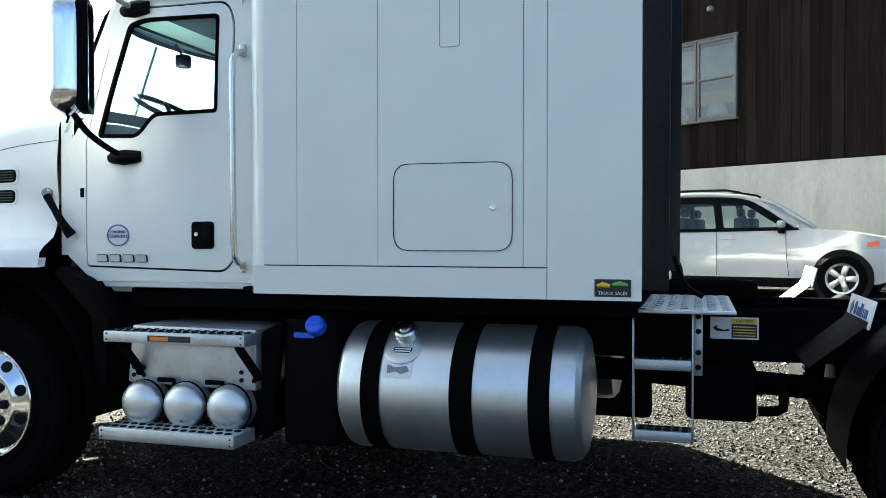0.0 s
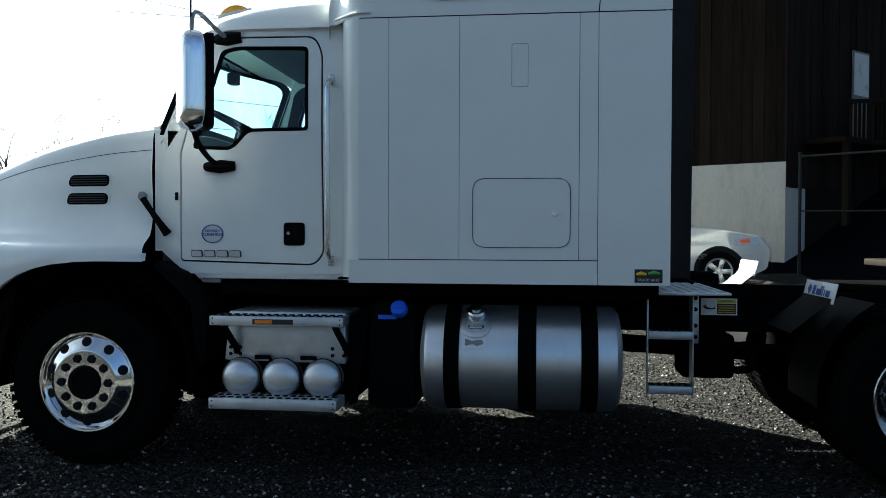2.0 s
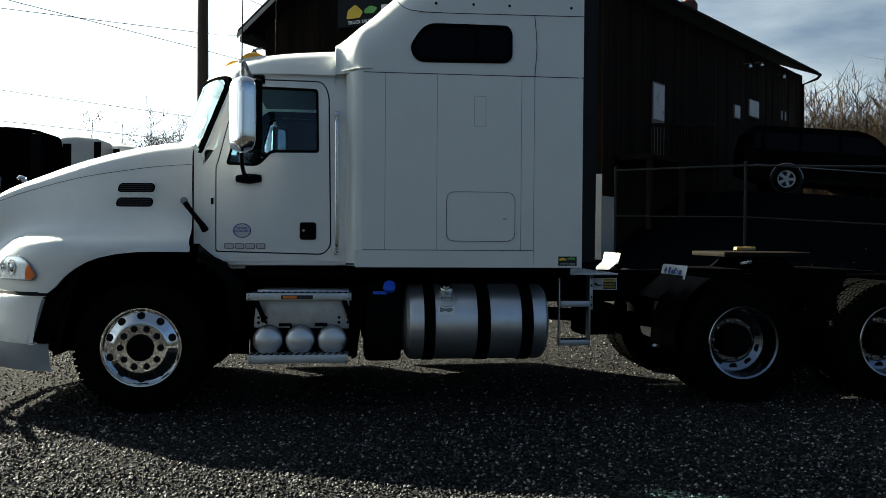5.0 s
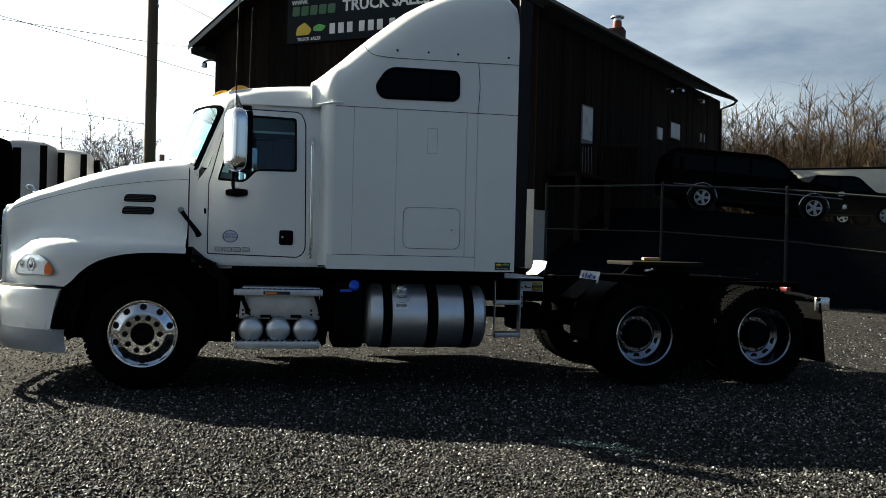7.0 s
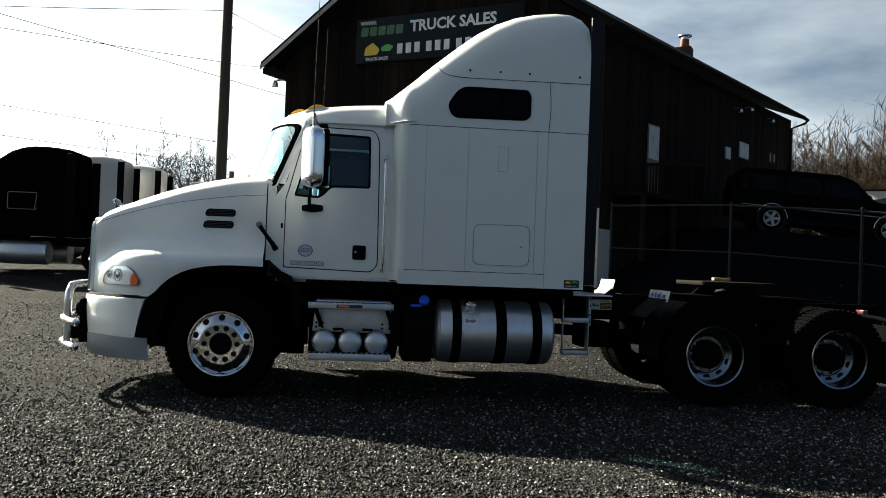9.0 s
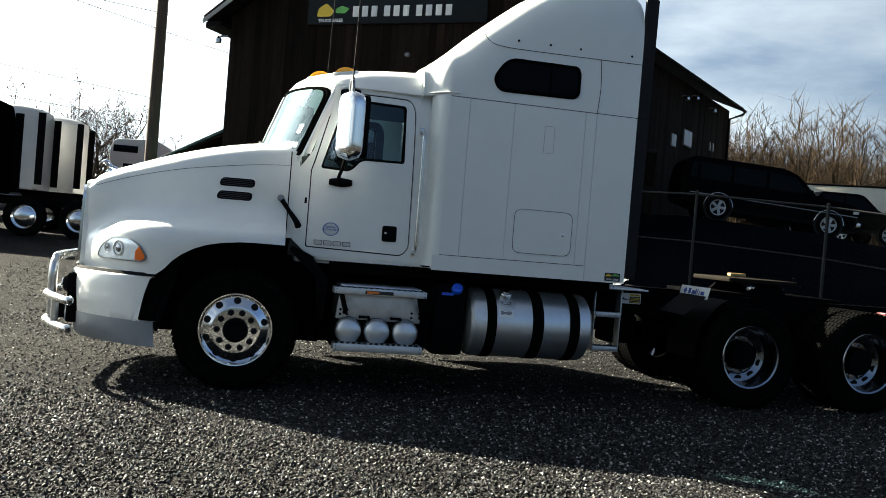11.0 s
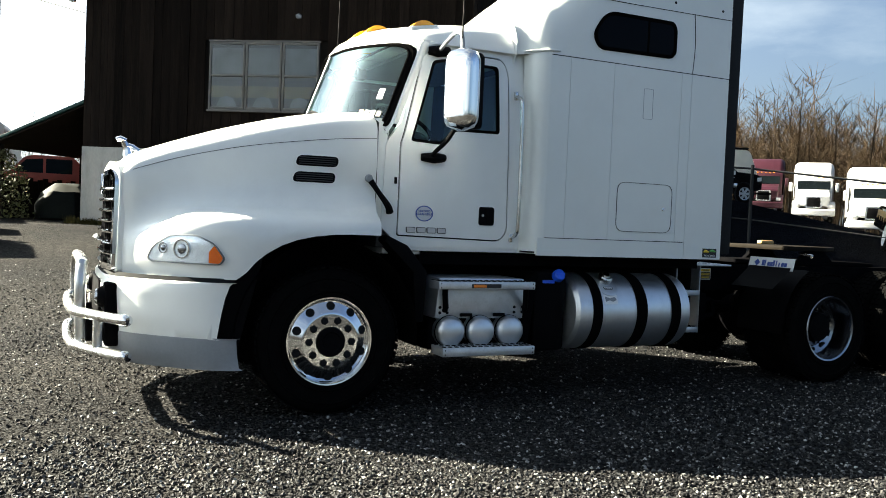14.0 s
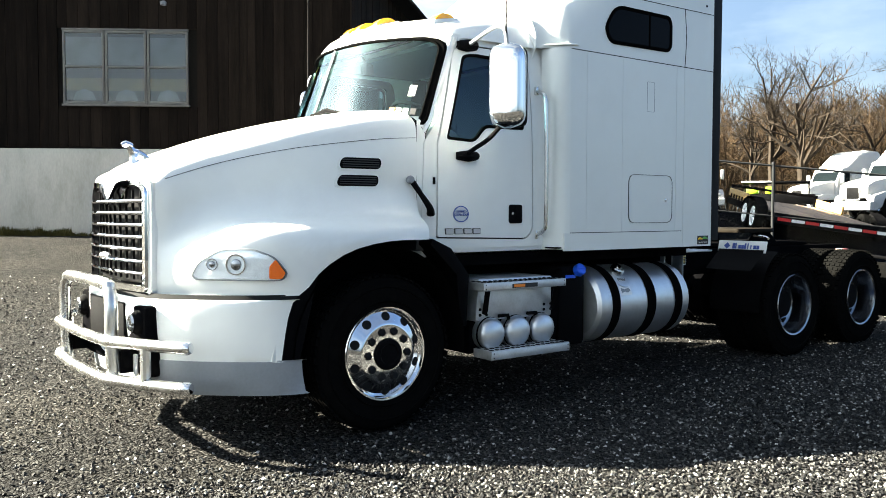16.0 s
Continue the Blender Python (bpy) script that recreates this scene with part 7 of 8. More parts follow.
def semi(name, m, label, paint, roofh=3.9):
    """A parked tractor facing +x, its front axle at the origin."""
    tr = thing(name, m, label, "truck", "parked trucks")
    part("cab", prism(loop_round([(-0.55, 1.0), (-1.7, 1.0), (-1.7, 2.8), (-0.95, 2.78), (-0.62, 2.05)], 0.06, 3), -1.05, 1.05, 0.05), paint, tr)
    part("hood", prism(loop_round([(-0.6, 1.0), (1.25, 0.95), (1.25, 1.55), (0.9, 1.75), (-0.6, 2.05)], 0.10, 3), -0.85, 0.85, 0.08), paint, tr)
    for s in (-1, 1):
        part("fender", prism(loop_round([(-0.75, 0.9), (-0.55, 1.25), (0.5, 1.28), (1.2, 1.05), (1.25, 0.5), (0.72, 0.5), (0.55, 0.95), (-0.55, 0.95)], 0.08, 3), s * 0.80, s * 1.18, 0.04), paint, tr)
        part("headlamp", box(1.16, 1.27, s * 0.9 - 0.14, s * 0.9 + 0.14, 0.88, 1.08, 0.03), HEADL, tr)
        part("side_window", prism(loop_round([(-0.78, 1.95), (-1.5, 1.95), (-1.5, 2.55), (-1.02, 2.55)], 0.05, 3), s * 1.052, s * 1.058), CARGLASS, tr)
        part("mirror", box(-0.80, -0.66, s * 1.32 - 0.1, s * 1.32 + 0.1, 1.9, 2.45, 0.04), paint, tr)
        part("fuel_tank", lathe([(0, 0), (0.3, 0.02), (0.32, 0.06), (0.32, 1.24), (0.3, 1.28), (0, 1.3)], 24, m=pose(-3.2, s * 0.86, 0.58, 0, 90, 0)), TANKAL, tr)
        for x in (0.0, -4.6, -5.9):
            wh = part("wheel", lathe([(0.28, -0.14), (0.46, -0.14), (0.5, -0.1), (0.5, 0.1), (0.46, 0.14), (0.30, 0.14)], 28, m=pose(x, s * 0.98, 0.5) @ Matrix.Rotation(radians(s * -90), 4, "X")), RUBBER, tr)
            part("rim", lathe([(0.30, 0.13), (0.27, 0.08), (0.20, 0.12), (0.1, 0.14), (0, 0.14)], 24, m=pose(x, s * 0.98, 0.5) @ Matrix.Rotation(radians(s * -90), 4, "X")), ALU, wh)
        part("extender", box(-3.85, -3.62, s * 1.15 - 0.02, s * 1.15 + 0.02, 1.2, roofh - 0.2, 0.01), BLACKPL, tr)
        part("step", box(-1.6, -0.8, s * 1.05 - 0.1, s * 1.05 + 0.1, 0.45, 0.95, 0.02), STEPAL, tr)
    top = curve_at([-3.62, -3.0, -2.5, -2.0, -1.5, -1.12, -0.95], [roofh - 0.06, roofh, roofh - 0.03, roofh - 0.22, roofh - 0.62, 2.84, 2.74])
    rings = []
    for x in (-3.62, -3.3, -3.0, -2.7, -2.4, -2.1, -1.8, -1.5, -1.25, -1.05, -0.95):
        zt, w, low = top(x), 1.15 if x < -1.7 else 1.15 - 0.14 * (-1.7 - x) / -0.75, 1.05 if x < -1.69 else 2.66
        rd = min(0.34, 0.8 * (zt - low))
        half = [(w, low)] + [(w - rd * (1 - math.cos(a)), zt - rd * (1 - math.sin(a))) for a in np.linspace(0, math.pi / 2, 7)]
        rings.append([(x, y, z) for y, z in half] + [(x, -y, z) for y, z in reversed(half)])
    shell = loft(rings)
    shell.faces.new(list(shell.verts)[:len(rings[0])])
    part("sleeper", shell, paint, tr, sharp=50)
    for s in (-1, 1):
        ht = part("luggage_hatch", plate([loop_round([(-2.9, 1.75), (-2.15, 1.75), (-2.15, 2.2), (-2.9, 2.2)], 0.05, 3)], 0.01, lambda u, v, d, s=s: (u, s * (1.158 - d), v)), paint, tr)
        part("hatch_edge", tube([(u, s * 1.16, v) for u, v in loop_round([(-2.9, 1.75), (-2.15, 1.75), (-2.15, 2.2), (-2.9, 2.2)], 0.05, 3)] + [(-2.85, s * 1.16, 1.75)], 0.012, seg=4), GREYPL, ht)
    part("windscreen", prism([(-0.60, 2.06), (-0.93, 2.72), (-0.95, 2.72), (-0.63, 2.04)], -0.92, 0.92), CARGLASS, tr)
    gr = part("grille", box(1.22, 1.285, -0.42, 0.42, 0.88, 1.50, 0.03), BLACKPL, tr)
    part("grille_frame", plate([loop_round([(-0.45, 0.85), (0.45, 0.85), (0.42, 1.53), (-0.42, 1.53)], 0.06, 3), loop_round([(-0.38, 0.92), (0.38, 0.92), (0.35, 1.46), (-0.35, 1.46)], 0.05, 3)], 0.02, lambda u, v, d: (1.30 - d, u, v)), STEEL, gr)
    part("bumper", prism(loop_round([(0.95, 0.38), (1.45, 0.38), (1.45, 0.78), (0.95, 0.82)], 0.08, 3), -1.18, 1.18, 0.05), paint, tr)
    part("frame", box(-6.6, 1.0, -0.45, 0.45, 0.78, 1.02, 0.02), CHASSIS, tr)
    for y in (-0.5, -0.25, 0, 0.25, 0.5):
        part("marker_lamp", box(-1.05, -0.95, y - 0.05, y + 0.05, 2.78, 2.84, 0.015), AMBER, tr)
    return tr


OLDBLACK = surf("dusty_black_paint", (0.002, 0.002, 0.0025), 0.6, vary=0.2, spec=0.0)
PURPLE = surf("plum_paint", (0.024, 0.004, 0.009), 0.5, spec=0.2, vary=0.15)
TRWHITE = surf("truck_white", (0.47, 0.47, 0.465), 0.35, vary=0.05)


def at(dx, dy, dist, e=(1.09, -9.16)):
    return e[0] + dx * dist, e[1] + dy * dist


semi("black_semi_truck", pose(-10.05, 15.9, ground_z(-7, 15.5) - 0.02, 0, 0, 179), "black high-roof semi truck parked in shade", OLDBLACK, roofh=3.5)
semi("white_semi_truck", pose(-10.45, 22.5, ground_z(-8, 22) - 0.02, 0, 0, 180), "white high-roof semi truck among parked trucks", TRWHITE, roofh=3.75)
semi("white_semi_truck", pose(-9.85, 25.6, ground_z(-7, 25) - 0.02, 0, 0, 180), "white high-roof semi truck with exhaust stack", TRWHITE, roofh=3.75)
rv = thing("camper_van", pose(-4.25, 26.4, ground_z(-3.7, 26.4), 0, 0, 86), "tall white camper van seen past the pole", "van")
part("body", prism(loop_round([(-1.15, 0.45), (1.15, 0.45), (1.15, 2.9), (1.0, 3.28), (-0.55, 3.36), (-1.12, 3.05)], 0.16, 4), 0.0, 5.6, 0.08, axis="x"), TRWHITE, rv)
part("rear_window", box(-0.03, -0.01, 0.1, 1.02, 2.78, 3.05, 0.01), CARGLASS, rv)
part("rear_window", box(-0.03, -0.01, 0.25, 0.62, 1.75, 2.35, 0.01), CARGLASS, rv)
part("bumper", box(-0.12, 0.0, -1.1, 1.1, 0.42, 0.58, 0.02), GREYPL, rv)
for x in (1.2, 4.6):
    for s in (-1, 1):
        car_wheel(rv, x, s * 1.0, 0.36, s, 5, ALLOY)
for (x, y, rot, pm, lb) in ((40.7, 34.3, 222, PURPLE, "plum-coloured semi truck facing the lot"), (40.4, 30.1, 222, TRWHITE, "white semi truck with dark windscreen facing the lot"),
                            (37.7, 23.9, 222, TRWHITE, "white semi truck with dark windscreen facing the lot"), (43.8, 20.4, 162, TRWHITE, "white aero semi truck behind the flatbed"), (38.0, 14.2, 162, TRWHITE, "white aero semi truck behind the flatbed")):
    semi("parked_semi_truck", pose(x, y, ground_z(x, y) - 0.05, 0, 0, rot), lb, pm, roofh=3.85)

# cream camper behind the pickups
cm = thing("camper_trailer", pose(25.2, 23.6, ground_z(25, 23.5), 0, 0, -35), "cream camper trailer with dark roof edge", "trailer")
CREAM = surf("cream_panel", (0.62, 0.58, 0.48), 0.5, vary=0.08)
part("body", prism(loop_round([(-2.4, 0.5), (2.4, 0.5), (2.6, 1.2), (2.2, 2.35), (-2.2, 2.4), (-2.5, 1.6)], 0.25, 4), -1.05, 1.05, 0.06), CREAM, cm)
part("roof_edge", box(-2.2, 2.15, -1.08, 1.08, 2.36, 2.44, 0.03), BLACKPL, cm)
part("window", prism(loop_round([(-0.6, 1.4), (0.5, 1.4), (0.5, 1.95), (-0.6, 1.95)], 0.06, 3), -1.07, -1.06), CARGLASS, cm)
for s in (-1, 1):
    car_wheel(cm, 0.0, s * 0.95, 0.34, s, 5, WHITE)
part("tongue", box(2.3, 3.4, -0.08, 0.08, 0.42, 0.52), CHASSIS, cm)

# dark cart with bright green crates
ct = thing("utility_cart", pose(31.4, 15.2, ground_z(31.4, 15.2), 0, 0, -60), "dark utility cart carrying lime-green crates", "cart")
part("bed", box(-1.5, 1.5, -0.7, 0.7, 0.5, 0.95, 0.03), BLACKPL, ct)
part("canopy", box(-1.5, 1.3, -0.7, 0.7, 1.42, 1.52, 0.03), BLACKPL, ct)
part("canopy_edge", box(-1.5, -0.2, -0.73, -0.705, 1.46, 1.53, 0.005), WHITE, ct)
LIME = surf("lime_plastic", (0.32, 0.55, 0.03), 0.4, vary=0.1)
for a, b in ((-1.3, -0.8), (-0.5, -0.2)):
    part("crate", box(a, b, -0.72, 0.4, 0.95, 1.28 if a > -0.6 else 1.2, 0.04), LIME, ct)
for x in (-1.4, 1.25):
    for s in (-1, 1):
        part("canopy_post", box(x - 0.03, x + 0.03, s * 0.64 - 0.03, s * 0.64 + 0.03, 0.9, 1.43), BLACKPL, ct)
for x in (-1.0, 1.0):
    for s in (-1, 1):
        car_wheel(ct, x, s * 0.66, 0.27, s, 5, GREYPL, 0.09)

# flatbed trailer on the bank, its nose raised
tx, ty_, tz = 16.31, 5.12, 0.77
DECKW = surf("deck_timber", (0.24, 0.165, 0.112), 0.8, vary=0.35, scale=2, fine=25, bump=0.15, stretch=(0.3, 3, 1), objrand=0.2)
REDTAPE = surf("red_tape", (0.45, 0.015, 0.015), 0.5)
YELW = surf("yellow_timber", (0.36, 0.22, 0.075), 0.6, vary=0.2, scale=5)
fb = thing("flatbed_trailer", pose(tx, ty_, tz, 8.2, -5.6, 45.5), "low flatbed trailer with timber deck and red-white edge", "trailer")
for k in range(12):
    part("plank", box(-0.72, 4.15, -1.18 + 0.197 * k, -0.99 + 0.197 * k, 0.52, 0.57, 0.006), DECKW, fb)
part("steel_tail", box(-1.18, -0.74, -1.2, 1.2, 0.50, 0.565, 0.01), CHASSIS, fb, "dark steel beavertail")
part("rear_beam", box(-1.29, -1.19, -1.25, 1.25, 0.36, 0.55, 0.01), CHASSIS, fb)
for k in range(8):
    part("reflector", box(-1.302, -1.292, -1.22 + 0.31 * k, -0.93 + 0.31 * k, 0.43, 0.50), REDTAPE if k % 2 else WHITE, fb)
for s in (-1, 1):
    part("side_rail", box(-1.18, 4.22, s * 1.23 - 0.03, s * 1.23 + 0.03, 0.36, 0.54, 0.01), CHASSIS, fb)
    for xx in (0.0, 0.85):
        car_wheel(fb, xx, s * 1.38, 0.37, s, 5, WHITE)
    part("fender", loft([[(0.42 + 0.90 * math.cos(a), s * y, 0.40 + 0.42 * math.sin(a)) for y in (1.24, 1.50)] for a in np.linspace(0.15, math.pi - 0.15, 12)]), CHASSIS, fb)
    part("edge_board", box(1.95, 4.22, s * 1.2 - 0.03, s * 1.2 + 0.03, 0.58, 0.80, 0.01), YELW, fb, "yellow timber edge board")
    for k in range(6):
        part("board_cleat", box(2.1 + 0.34 * k, 2.17 + 0.34 * k, s * 1.24 - 0.015, s * 1.24 + 0.015, 0.55, 0.66), CHASSIS, fb)
part("head_bar", box(4.16, 4.24, -1.2, 1.2, 0.83, 0.90, 0.01), CHASSIS, fb)
for y in (-1.17, 1.17):
    part("head_post", box(4.16, 4.24, y - 0.03, y + 0.03, 0.5, 0.9), CHASSIS, fb)
part("tongue", box(4.22, 5.7, -0.1, 0.1, 0.34, 0.46, 0.01), CHASSIS, fb)
part("jack", tube([(5.4, 0, 0.5), (5.4, 0, -0.45)], 0.04, seg=8), CHASSIS, fb)

# utility pole with its cables
POLEW = surf("pole_wood", (0.07, 0.05, 0.038), 0.9, vary=0.3, scale=2, fine=30, bump=0.2, stretch=(4, 4, 0.4))
px_, py_ = -3.27, 21.1
pz = ground_z(px_, py_)
pole = thing("utility_pole", pose(px_, py_, pz), "brown wooden utility pole with cables", "pole")
part("pole", tube([(0, 0, -0.3), (0, 0, 6), (0, 0, 11.5)], [0.21, 0.19, 0.16], seg=14), POLEW, pole)
part("insulator", lathe([(0.03, 0), (0.05, 0.05), (0.03, 0.12), (0, 0.13)], 10, m=pose(0.16, -0.05, 8.35)), GREYPL, pole)


def cable(a, b, sag, r=0.012):
    a, b = Vector(a), Vector(b)
    return tube([a.lerp(b, t) - Vector((0, 0, sag * 4 * t * (1 - t))) for t in np.linspace(0, 1, 16)], r, seg=5)


WIREM = surf("cable_black", (0.02, 0.02, 0.02), 0.7, vary=0.1)
eave = BM @ Vector((-11.2, -0.3, 7.35))
rel = Vector((px_, py_, pz))
for a, b, sg1 in (((0, 0, 9.95 - pz), tuple(BM @ Vector((-10.2, -0.5, 8.0)) - rel), 0.02), ((0, 0, 9.95 - pz), (-40, 0, 9.4 - pz), 0.5), ((0, 0, 8.1 - pz), (-40, 0, 12.6 - pz), 0.25), ((0, 0, 8.1 - pz), tuple(eave - rel), 0.03),
                  ((0, 0, 7.55 - pz), (-40, 0, 17.0 - pz), 0.1), ((0, 0, 7.55 - pz), tuple(BM @ Vector((-10.65, -0.1, 6.45)) - rel), 0.02), ((0, 0, 5.26 - pz), (-40, 0, 10.4 - pz), 0.1), ((0, 0, 4.45 - pz), (-40, 0, 8.4 - pz), 0.1)):
    part("cable", cable(a, b, sg1), WIREM, pole)
for x, y, h in ((-4.6, 34.0, 4.0),):
    p2 = thing("utility_pole", pose(x, y, ground_z(x, y)), "distant wooden utility pole", "pole")
    part("pole", tube([(0, 0, -0.3), (0, 0, h)], [0.15, 0.12], seg=10), POLEW, p2)
    part("cross_arm", box(-0.18, 0.18, -0.04, 0.04, h - 0.4, h - 0.32), POLEW, p2)

# ---- trees ----
BARK = surf("grey_bark", (0.021, 0.016, 0.012), 0.9, vary=0.35, scale=3, fine=20, spec=0.1)
TWIG = surf("brown_twigs", (0.036, 0.0235, 0.0135), 0.9, vary=0.4, scale=0.2, fine=2, spec=0.1)


def bare_tree(seed, height, spread=0.55, levels=5, trunk=0.022, lean=0.05, slim=False):
    """Vertices and faces of a leafless tree: tapered limbs that fork, three-sided twigs."""
    r = np.random.default_rng(seed)
    V, F = [], []

    def limb(p, d, length, rad, lev):
        n = 3 if lev > 1 else 4
        seg = 5 if lev < 2 else 3
        pts, rr = [p], [rad]
        for k in range(n):
            d = (d + Vector(r.normal(0, 0.10 + 0.05 * lev, 3)) + Vector((0, 0, 0.07 if lev else 0.02))).normalized()
            p = p + d * length / n
            pts.append(p)
            rr.append(rad * (1 - 0.62 * (k + 1) / n))
        base = len(V)
        for q, w in zip(pts, rr):
            side = d.orthogonal().normalized()
            up = d.cross(side)
            for k in range(seg):
                a = 2 * math.pi * k / seg
                V.append(q + w * (math.cos(a) * side + math.sin(a) * up))
        for i in range(n):
            for k in range(seg):
                q = (k + 1) % seg
                F.append((base + i * seg + k, base + i * seg + q, base + (i + 1) * seg + q, base + (i + 1) * seg + k))
        if lev >= levels:
            return
        kids = int(r.integers(3, 5 if slim else 6)) if lev else int(r.integers(10, 14) if slim else r.integers(7, 10))
        for k in range(kids):
            t = r.uniform(0.35, 1.0) if lev else r.uniform(0.30, 1.0)
            i = min(int(t * n), n - 1)
            q = pts[i].lerp(pts[i + 1], t * n - i)
            a = r.uniform(0, 6.283)
            side = d.orthogonal().normalized()
            out = math.cos(a) * side + math.sin(a) * d.cross(side)
            nd = (d * (1 - spread * 0.55) + out * spread * r.uniform(0.7, 1.3) + Vector((0, 0, 0.12))).normalized()
            limb(q, nd, length * r.uniform(0.42, 0.66) * ((1.15 - 0.35 * t) * (0.62 if slim else 1) if lev == 0 else 1), max(rr[i] * r.uniform(0.45, 0.7), 0.021 if slim else 0.006), lev + 1)

    limb(Vector((0, 0, -0.2)), Vector((r.normal(0, lean), r.normal(0, lean), 1)).normalized(), height * (0.80 if slim else 0.62), height * trunk, 0)
    return V, F


def tree(place, seed, height, label, spread=0.6, levels=5, trunk=0.022):
    t = thing("bare_tree", pose(*place), label, "tree")
    V, F = bare_tree(seed, height, spread, levels, trunk)
    for nm, fs_ in (("trunk", F[:20]), ("crown", F[20:])):
        used = sorted({i for f in fs_ for i in f})
        back = {v: i for i, v in enumerate(used)}
        me = bpy.data.meshes.new(nm)
        me.from_pydata([tuple(V[i]) for i in used], [], [tuple(back[i] for i in f) for f in fs_])
        me.materials.append(BARK)
        ob = new(nm, me)
        ob.parent = t
    return t


for k, (deg, dist, h, tk) in enumerate(((60.4, 57, 11.6, 0.034), (58.6, 60, 11.8, 0.028), (57.2, 64, 10.5, 0.022), (65.2, 58, 12.0, 0.030), (62.9, 70, 9.5, 0.022))):
    x, y = -2.955 + dist * math.sin(radians(deg)), -5.647 + dist * math.cos(radians(deg))
    tree((x, y, ground_z(x, y)), 40 + k, h, "tall leafless tree behind the parked trucks", 0.75, 5, tk)
for k, (dx, dy, dist, h) in enumerate(((-0.19, 0.98, 46, 6.0), (-0.165, 0.986, 46, 6.3), (-0.215, 0.975, 50, 5.6), (-0.45, 0.89, 40, 7.5), (-0.50, 0.866, 44, 6.5), (-0.30, 0.955, 55, 6), (-0.178, 0.984, 48, 5.8), (-0.20, 0.98, 52, 6.4))):
    x, y = at(dx, dy, dist)
    tree((x, y, ground_z(x, y)), 60 + k, h, "small leafless tree beyond the lot", 0.8, 5)


def sapling(seed, branches, twigs, thick, twig):
    """A slim leafless tree 10 m high, drawn up to the light: stem, rising branches and fine twigs, as vertices and faces."""
    r = np.random.default_rng(seed)
    V, F = [], []

    def rod(pts, radii):
        base = len(V)
        for p, q in zip(pts, radii):
            a0 = r.uniform(0, 2)
            for k in range(3):
                V.append((p[0] + q * math.cos(a0 + 2.1 * k), p[1] + q * math.sin(a0 + 2.1 * k), p[2]))
        for i in range(len(pts) - 1):
            for k in range(3):
                F.append((base + 3 * i + k, base + 3 * i + (k + 1) % 3, base + 3 * i + 3 + (k + 1) % 3, base + 3 * i + 3 + k))

    bend = np.cumsum(r.normal(0, 0.16, (5, 2)), 0)
    stem = [np.array((bend[i][0], bend[i][1], -0.2 + 2.5 * i)) for i in range(5)]
    rod(stem, [thick * k for k in (1, 0.8, 0.6, 0.38, 0.12)])
    for _ in range(branches):
        t = r.uniform(0.18, 0.97)
        i = min(int(t * 4), 3)
        p = stem[i] + (stem[i + 1] - stem[i]) * (t * 4 - i)
        a, ln = r.uniform(0, 6.283), r.uniform(1.2, 3.0) * (1.15 - 0.75 * t)
        out = np.array((math.cos(a), math.sin(a), r.uniform(0.15, 1.3)))
        out /= np.linalg.norm(out)
        mid = p + out * ln * 0.5 + r.normal(0, 0.06, 3)
        tip = mid + (out + np.array((0, 0, 0.35))) * ln * 0.5
        rod([p, mid, tip], [thick * 0.26, thick * 0.15, 0.004])
        for _ in range(twigs):
            k = r.uniform(0.2, 1.0)
            q = p + (mid - p) * 2 * k if k < 0.5 else mid + (tip - mid) * (2 * k - 1)
            d = out * 0.4 + r.normal(0, 0.6, 3) + np.array((0, 0, 0.22))
            base = len(V)
            for k in range(3):
                V.append((q[0] + twig * math.cos(2.1 * k), q[1] + twig * math.sin(2.1 * k), q[2]))
            V.append(tuple(q + d * r.uniform(0.5, 1.25)))
            F.extend((base + k, base + (k + 1) % 3, base + 3, base + 3) for k in range(3))
    return np.array(V), F


def woods(name, label, spots, seeds, hs, mat_, branches=22, twigs=5, thick=0.075, twig=0.024):
    kinds = [sapling(sd, branches, twigs, thick, twig) for sd in seeds]
    V, F, off = [], [], 0
    r = np.random.default_rng(7)
    for i, (x, y) in enumerate(spots):
        v, f = kinds[i % len(kinds)]
        s, a = r.uniform(*hs) / 10.0, r.uniform(0, 6.283)
        c, sn_ = math.cos(a), math.sin(a)
        V.append(np.stack([(v[:, 0] * c - v[:, 1] * sn_) * s * 1.25 + x, (v[:, 0] * sn_ + v[:, 1] * c) * s * 1.25 + y, v[:, 2] * s + ground_z(x, y)], -1))
        F.append(np.array(f) + off)
        off += len(v)
    me = bpy.data.meshes.new(name)
    me.from_pydata(np.concatenate(V).tolist(), [], [q[:3] if q[2] == q[3] else q for q in np.concatenate(F).tolist()])
    me.materials.append(mat_)
    return tagged(new(name, me), label, "trees", kind="stuff")


rw = np.random.default_rng(21)


def arc(n, a0, a1, d0, d1):
    out = []
    for _ in range(n):
        a, d_ = radians(rw.uniform(a0, a1)), rw.uniform(d0, d1)
        out.append((math.sin(a) * d_, -7 + math.cos(a) * d_))
    return out


woods("bare_woods", "brown leafless woods behind the lot", arc(640, 10, 78, 74, 112) + arc(260, 17, 40, 66, 98), range(100, 112), (8.0, 12.5), TWIG, 24, 7, 0.08, 0.022)
woods("bare_woods", "brown leafless woods further back", arc(740, 10, 78, 112, 150), range(112, 120), (10.5, 15.5), TWIG, 20, 8, 0.075, 0.03)
woods("bare_woods", "thin leafless trees on the far side of the road", arc(150, -62, 4, 62, 95) + arc(16, -14, -8.5, 46, 58), range(140, 146), (4.0, 7.5), TWIG)
woods("bare_woods", "low leafless brush beyond the parked trucks", arc(90, -50, -24, 58, 80), range(150, 153), (3.2, 4.6), BARK, 14, 4)
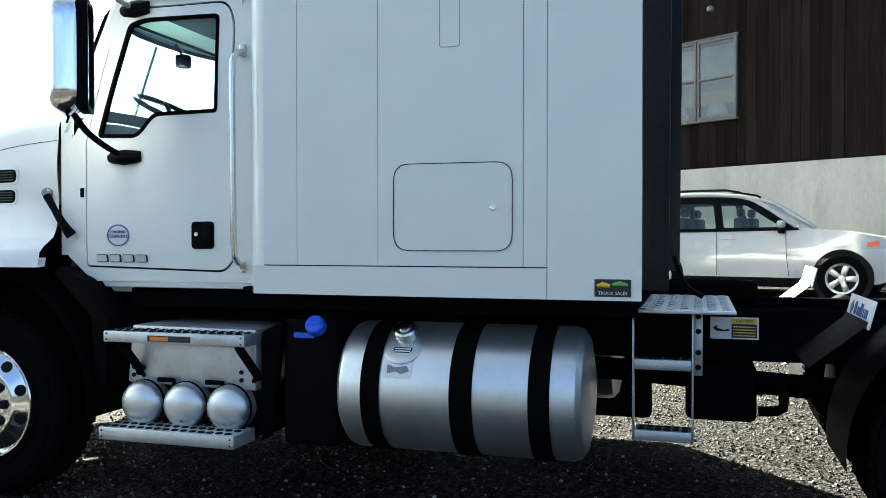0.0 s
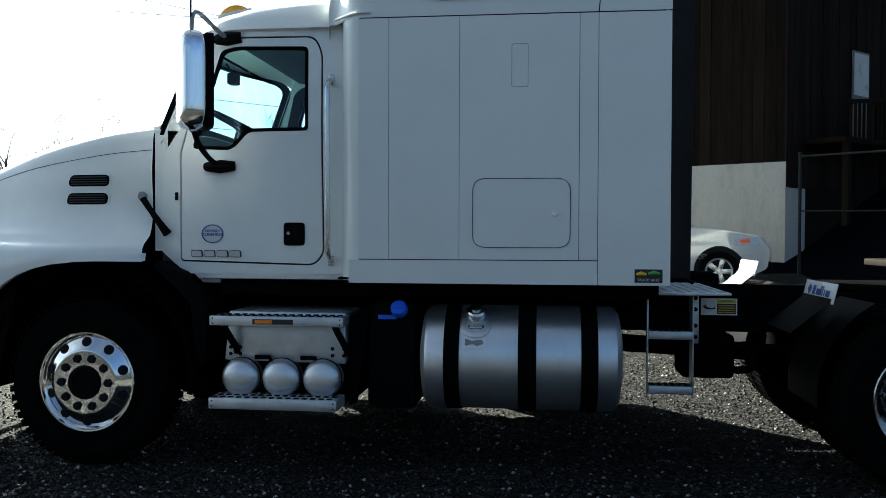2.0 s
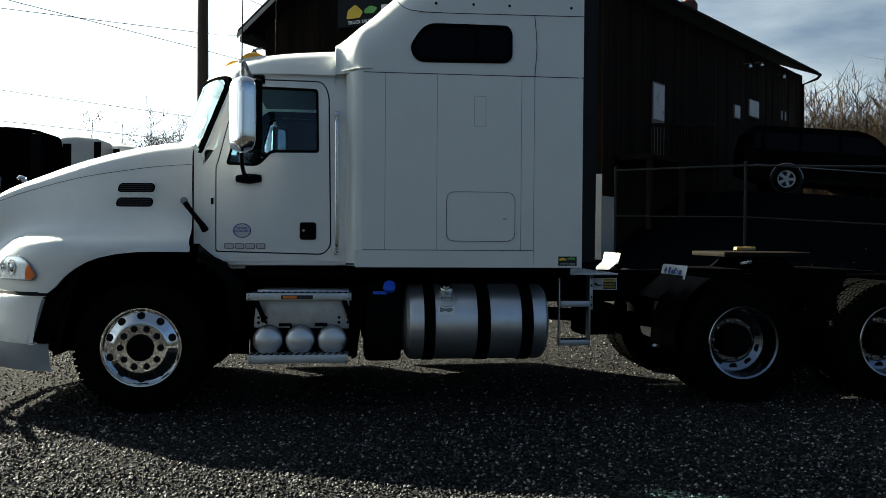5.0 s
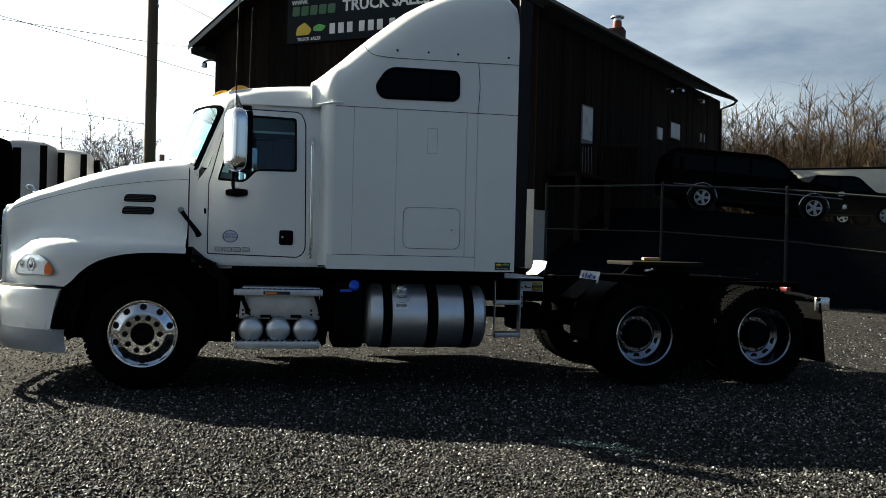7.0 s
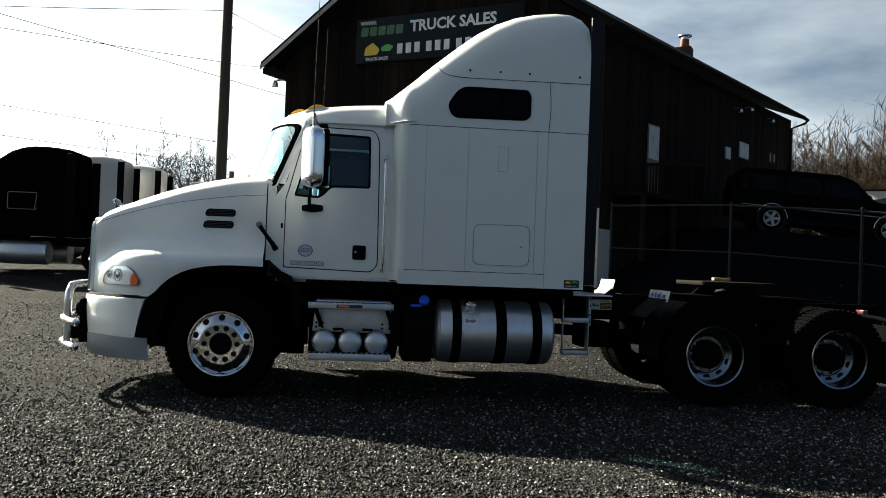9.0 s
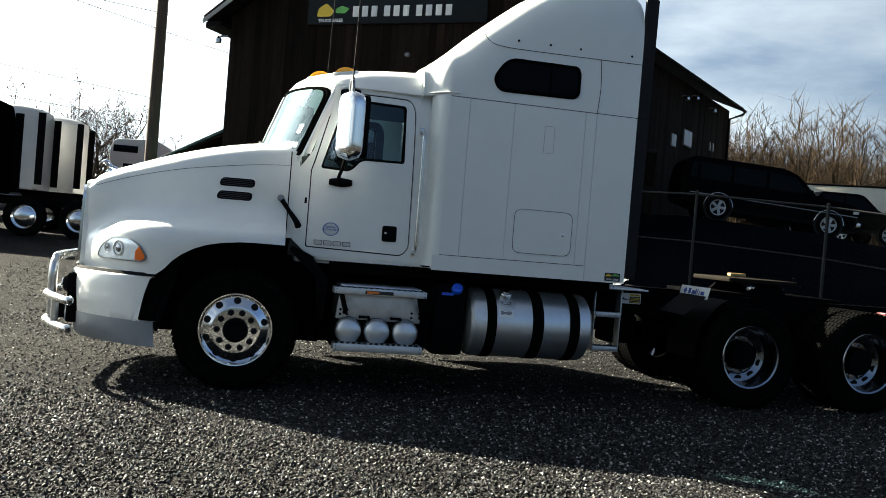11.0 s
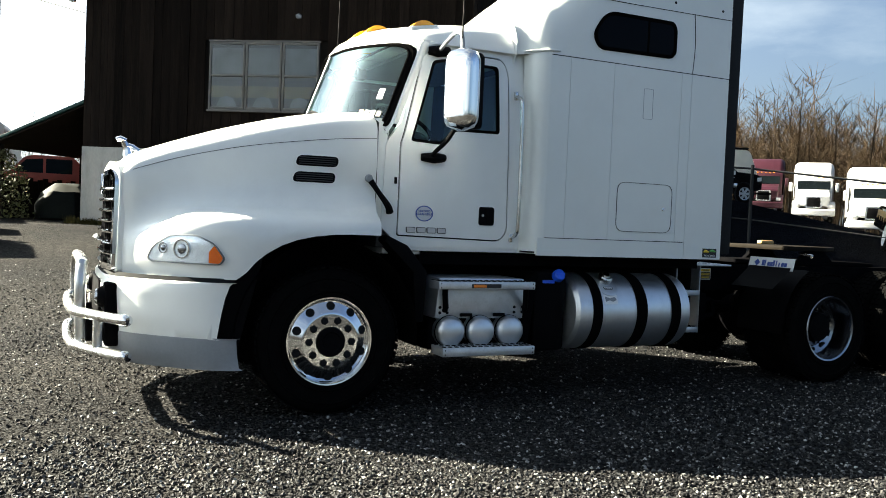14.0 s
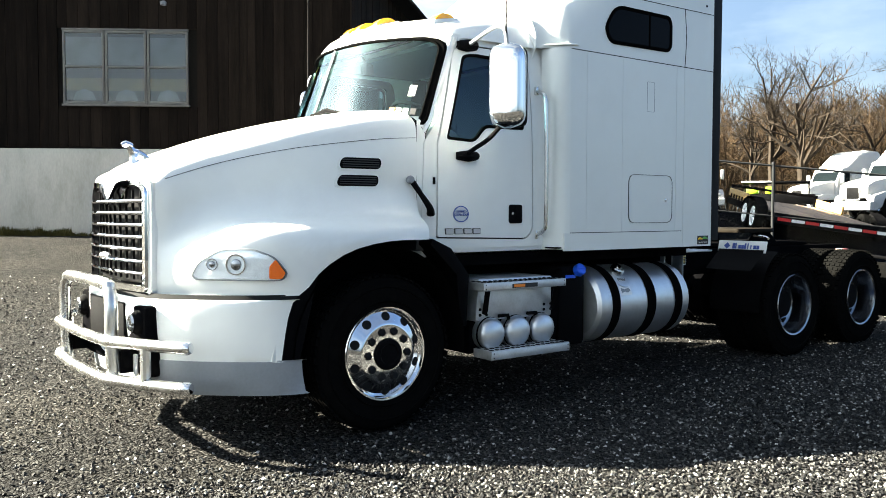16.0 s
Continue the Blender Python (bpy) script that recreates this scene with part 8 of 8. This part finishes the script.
for k, (x, y) in enumerate(arc(5, -42, -27, 44, 52)):
    tree((x, y, ground_z(x, y)), 80 + k, rw.uniform(5.5, 7.5), "leafless tree beyond the parked trucks", 0.7, 4)
woods("undergrowth", "brown brush under the woods", arc(1300, 10, 78, 72, 104) + arc(260, 17, 42, 60, 84), range(120, 126), (3.5, 8.0), TWIG, 12, 6, 0.06, 0.026)

# evergreen shrub by the pole
LEAF = surf("yellow_green_leaves", (0.055, 0.056, 0.012), 0.7, vary=0.5, scale=4, fine=30)


def shrub(place, radius, height, count, seed, label):
    r = np.random.default_rng(seed)
    th = thing("shrub", pose(*place), label, "shrub")
    V, F = [], []
    for i in range(count):
        a, h = r.uniform(0, 6.283), r.uniform(0.02, 1)
        rad = radius * math.sqrt(max(0.05, 1 - h ** 2.2)) * r.uniform(0.35, 1.12)
        c = Vector((rad * math.cos(a), rad * math.sin(a), h * height))
        d1, d2 = Vector(r.normal(0, 1, 3)).normalized() * 0.055, Vector(r.normal(0, 1, 3)).normalized() * 0.03
        b = len(V)
        V += [c - d1, c + d2, c + d1, c - d2]
        F.append((b, b + 1, b + 2, b + 3))
    me = bpy.data.meshes.new("leaves")
    me.from_pydata([tuple(v) for v in V], [], F)
    me.materials.append(LEAF)
    ob = new("leaves", me)
    ob.parent = th
    part("stems", tube([(0, 0, -0.1), (0.03, 0.02, height * 0.5), (0, 0, height * 0.8)], [0.05, 0.03, 0.01], seg=6), BARK, th)


shrub((-2.9, 19.6, ground_z(-2.9, 19.6)), 0.75, 1.9, 1800, 5, "yellow-green evergreen shrub beside the pole")
# moss strip and weeds at the foundation
shr = np.random.default_rng(9)
V, F = [], []
for i in range(9000):
    u_ = shr.uniform(-11.0, -1.0)
    clump = 0.5 + 0.8 * noise.noise((u_ * 1.7, 3.0, 0.0)) + 0.4 * noise.noise((u_ * 6.0, 9.0, 0.0))
    if clump < 0.12:
        continue
    p = BM @ Vector((u_, -0.03 - abs(shr.normal(0, 0.14)), 0))
    z = ground_z(p.x, p.y)
    h, a = shr.uniform(0.05, 0.34) * min(clump, 1.1), shr.uniform(0, 6.283)
    b = len(V)
    V += [(p.x - 0.016 * math.cos(a), p.y - 0.016 * math.sin(a), z - 0.02), (p.x + 0.016 * math.cos(a), p.y + 0.016 * math.sin(a), z - 0.02), (p.x + shr.normal(0, 0.04), p.y + shr.normal(0, 0.04), z + h)]
    F.append((b, b + 1, b + 2))
me = bpy.data.meshes.new("weeds")
me.from_pydata(V, [], F)
me.materials.append(surf("mossy_grass", (0.060, 0.050, 0.014), 0.9, vary=0.6, scale=2, spec=0.1))
tagged(new("weeds", me), "dry yellow-green weeds along the foundation", "grass", kind="stuff")
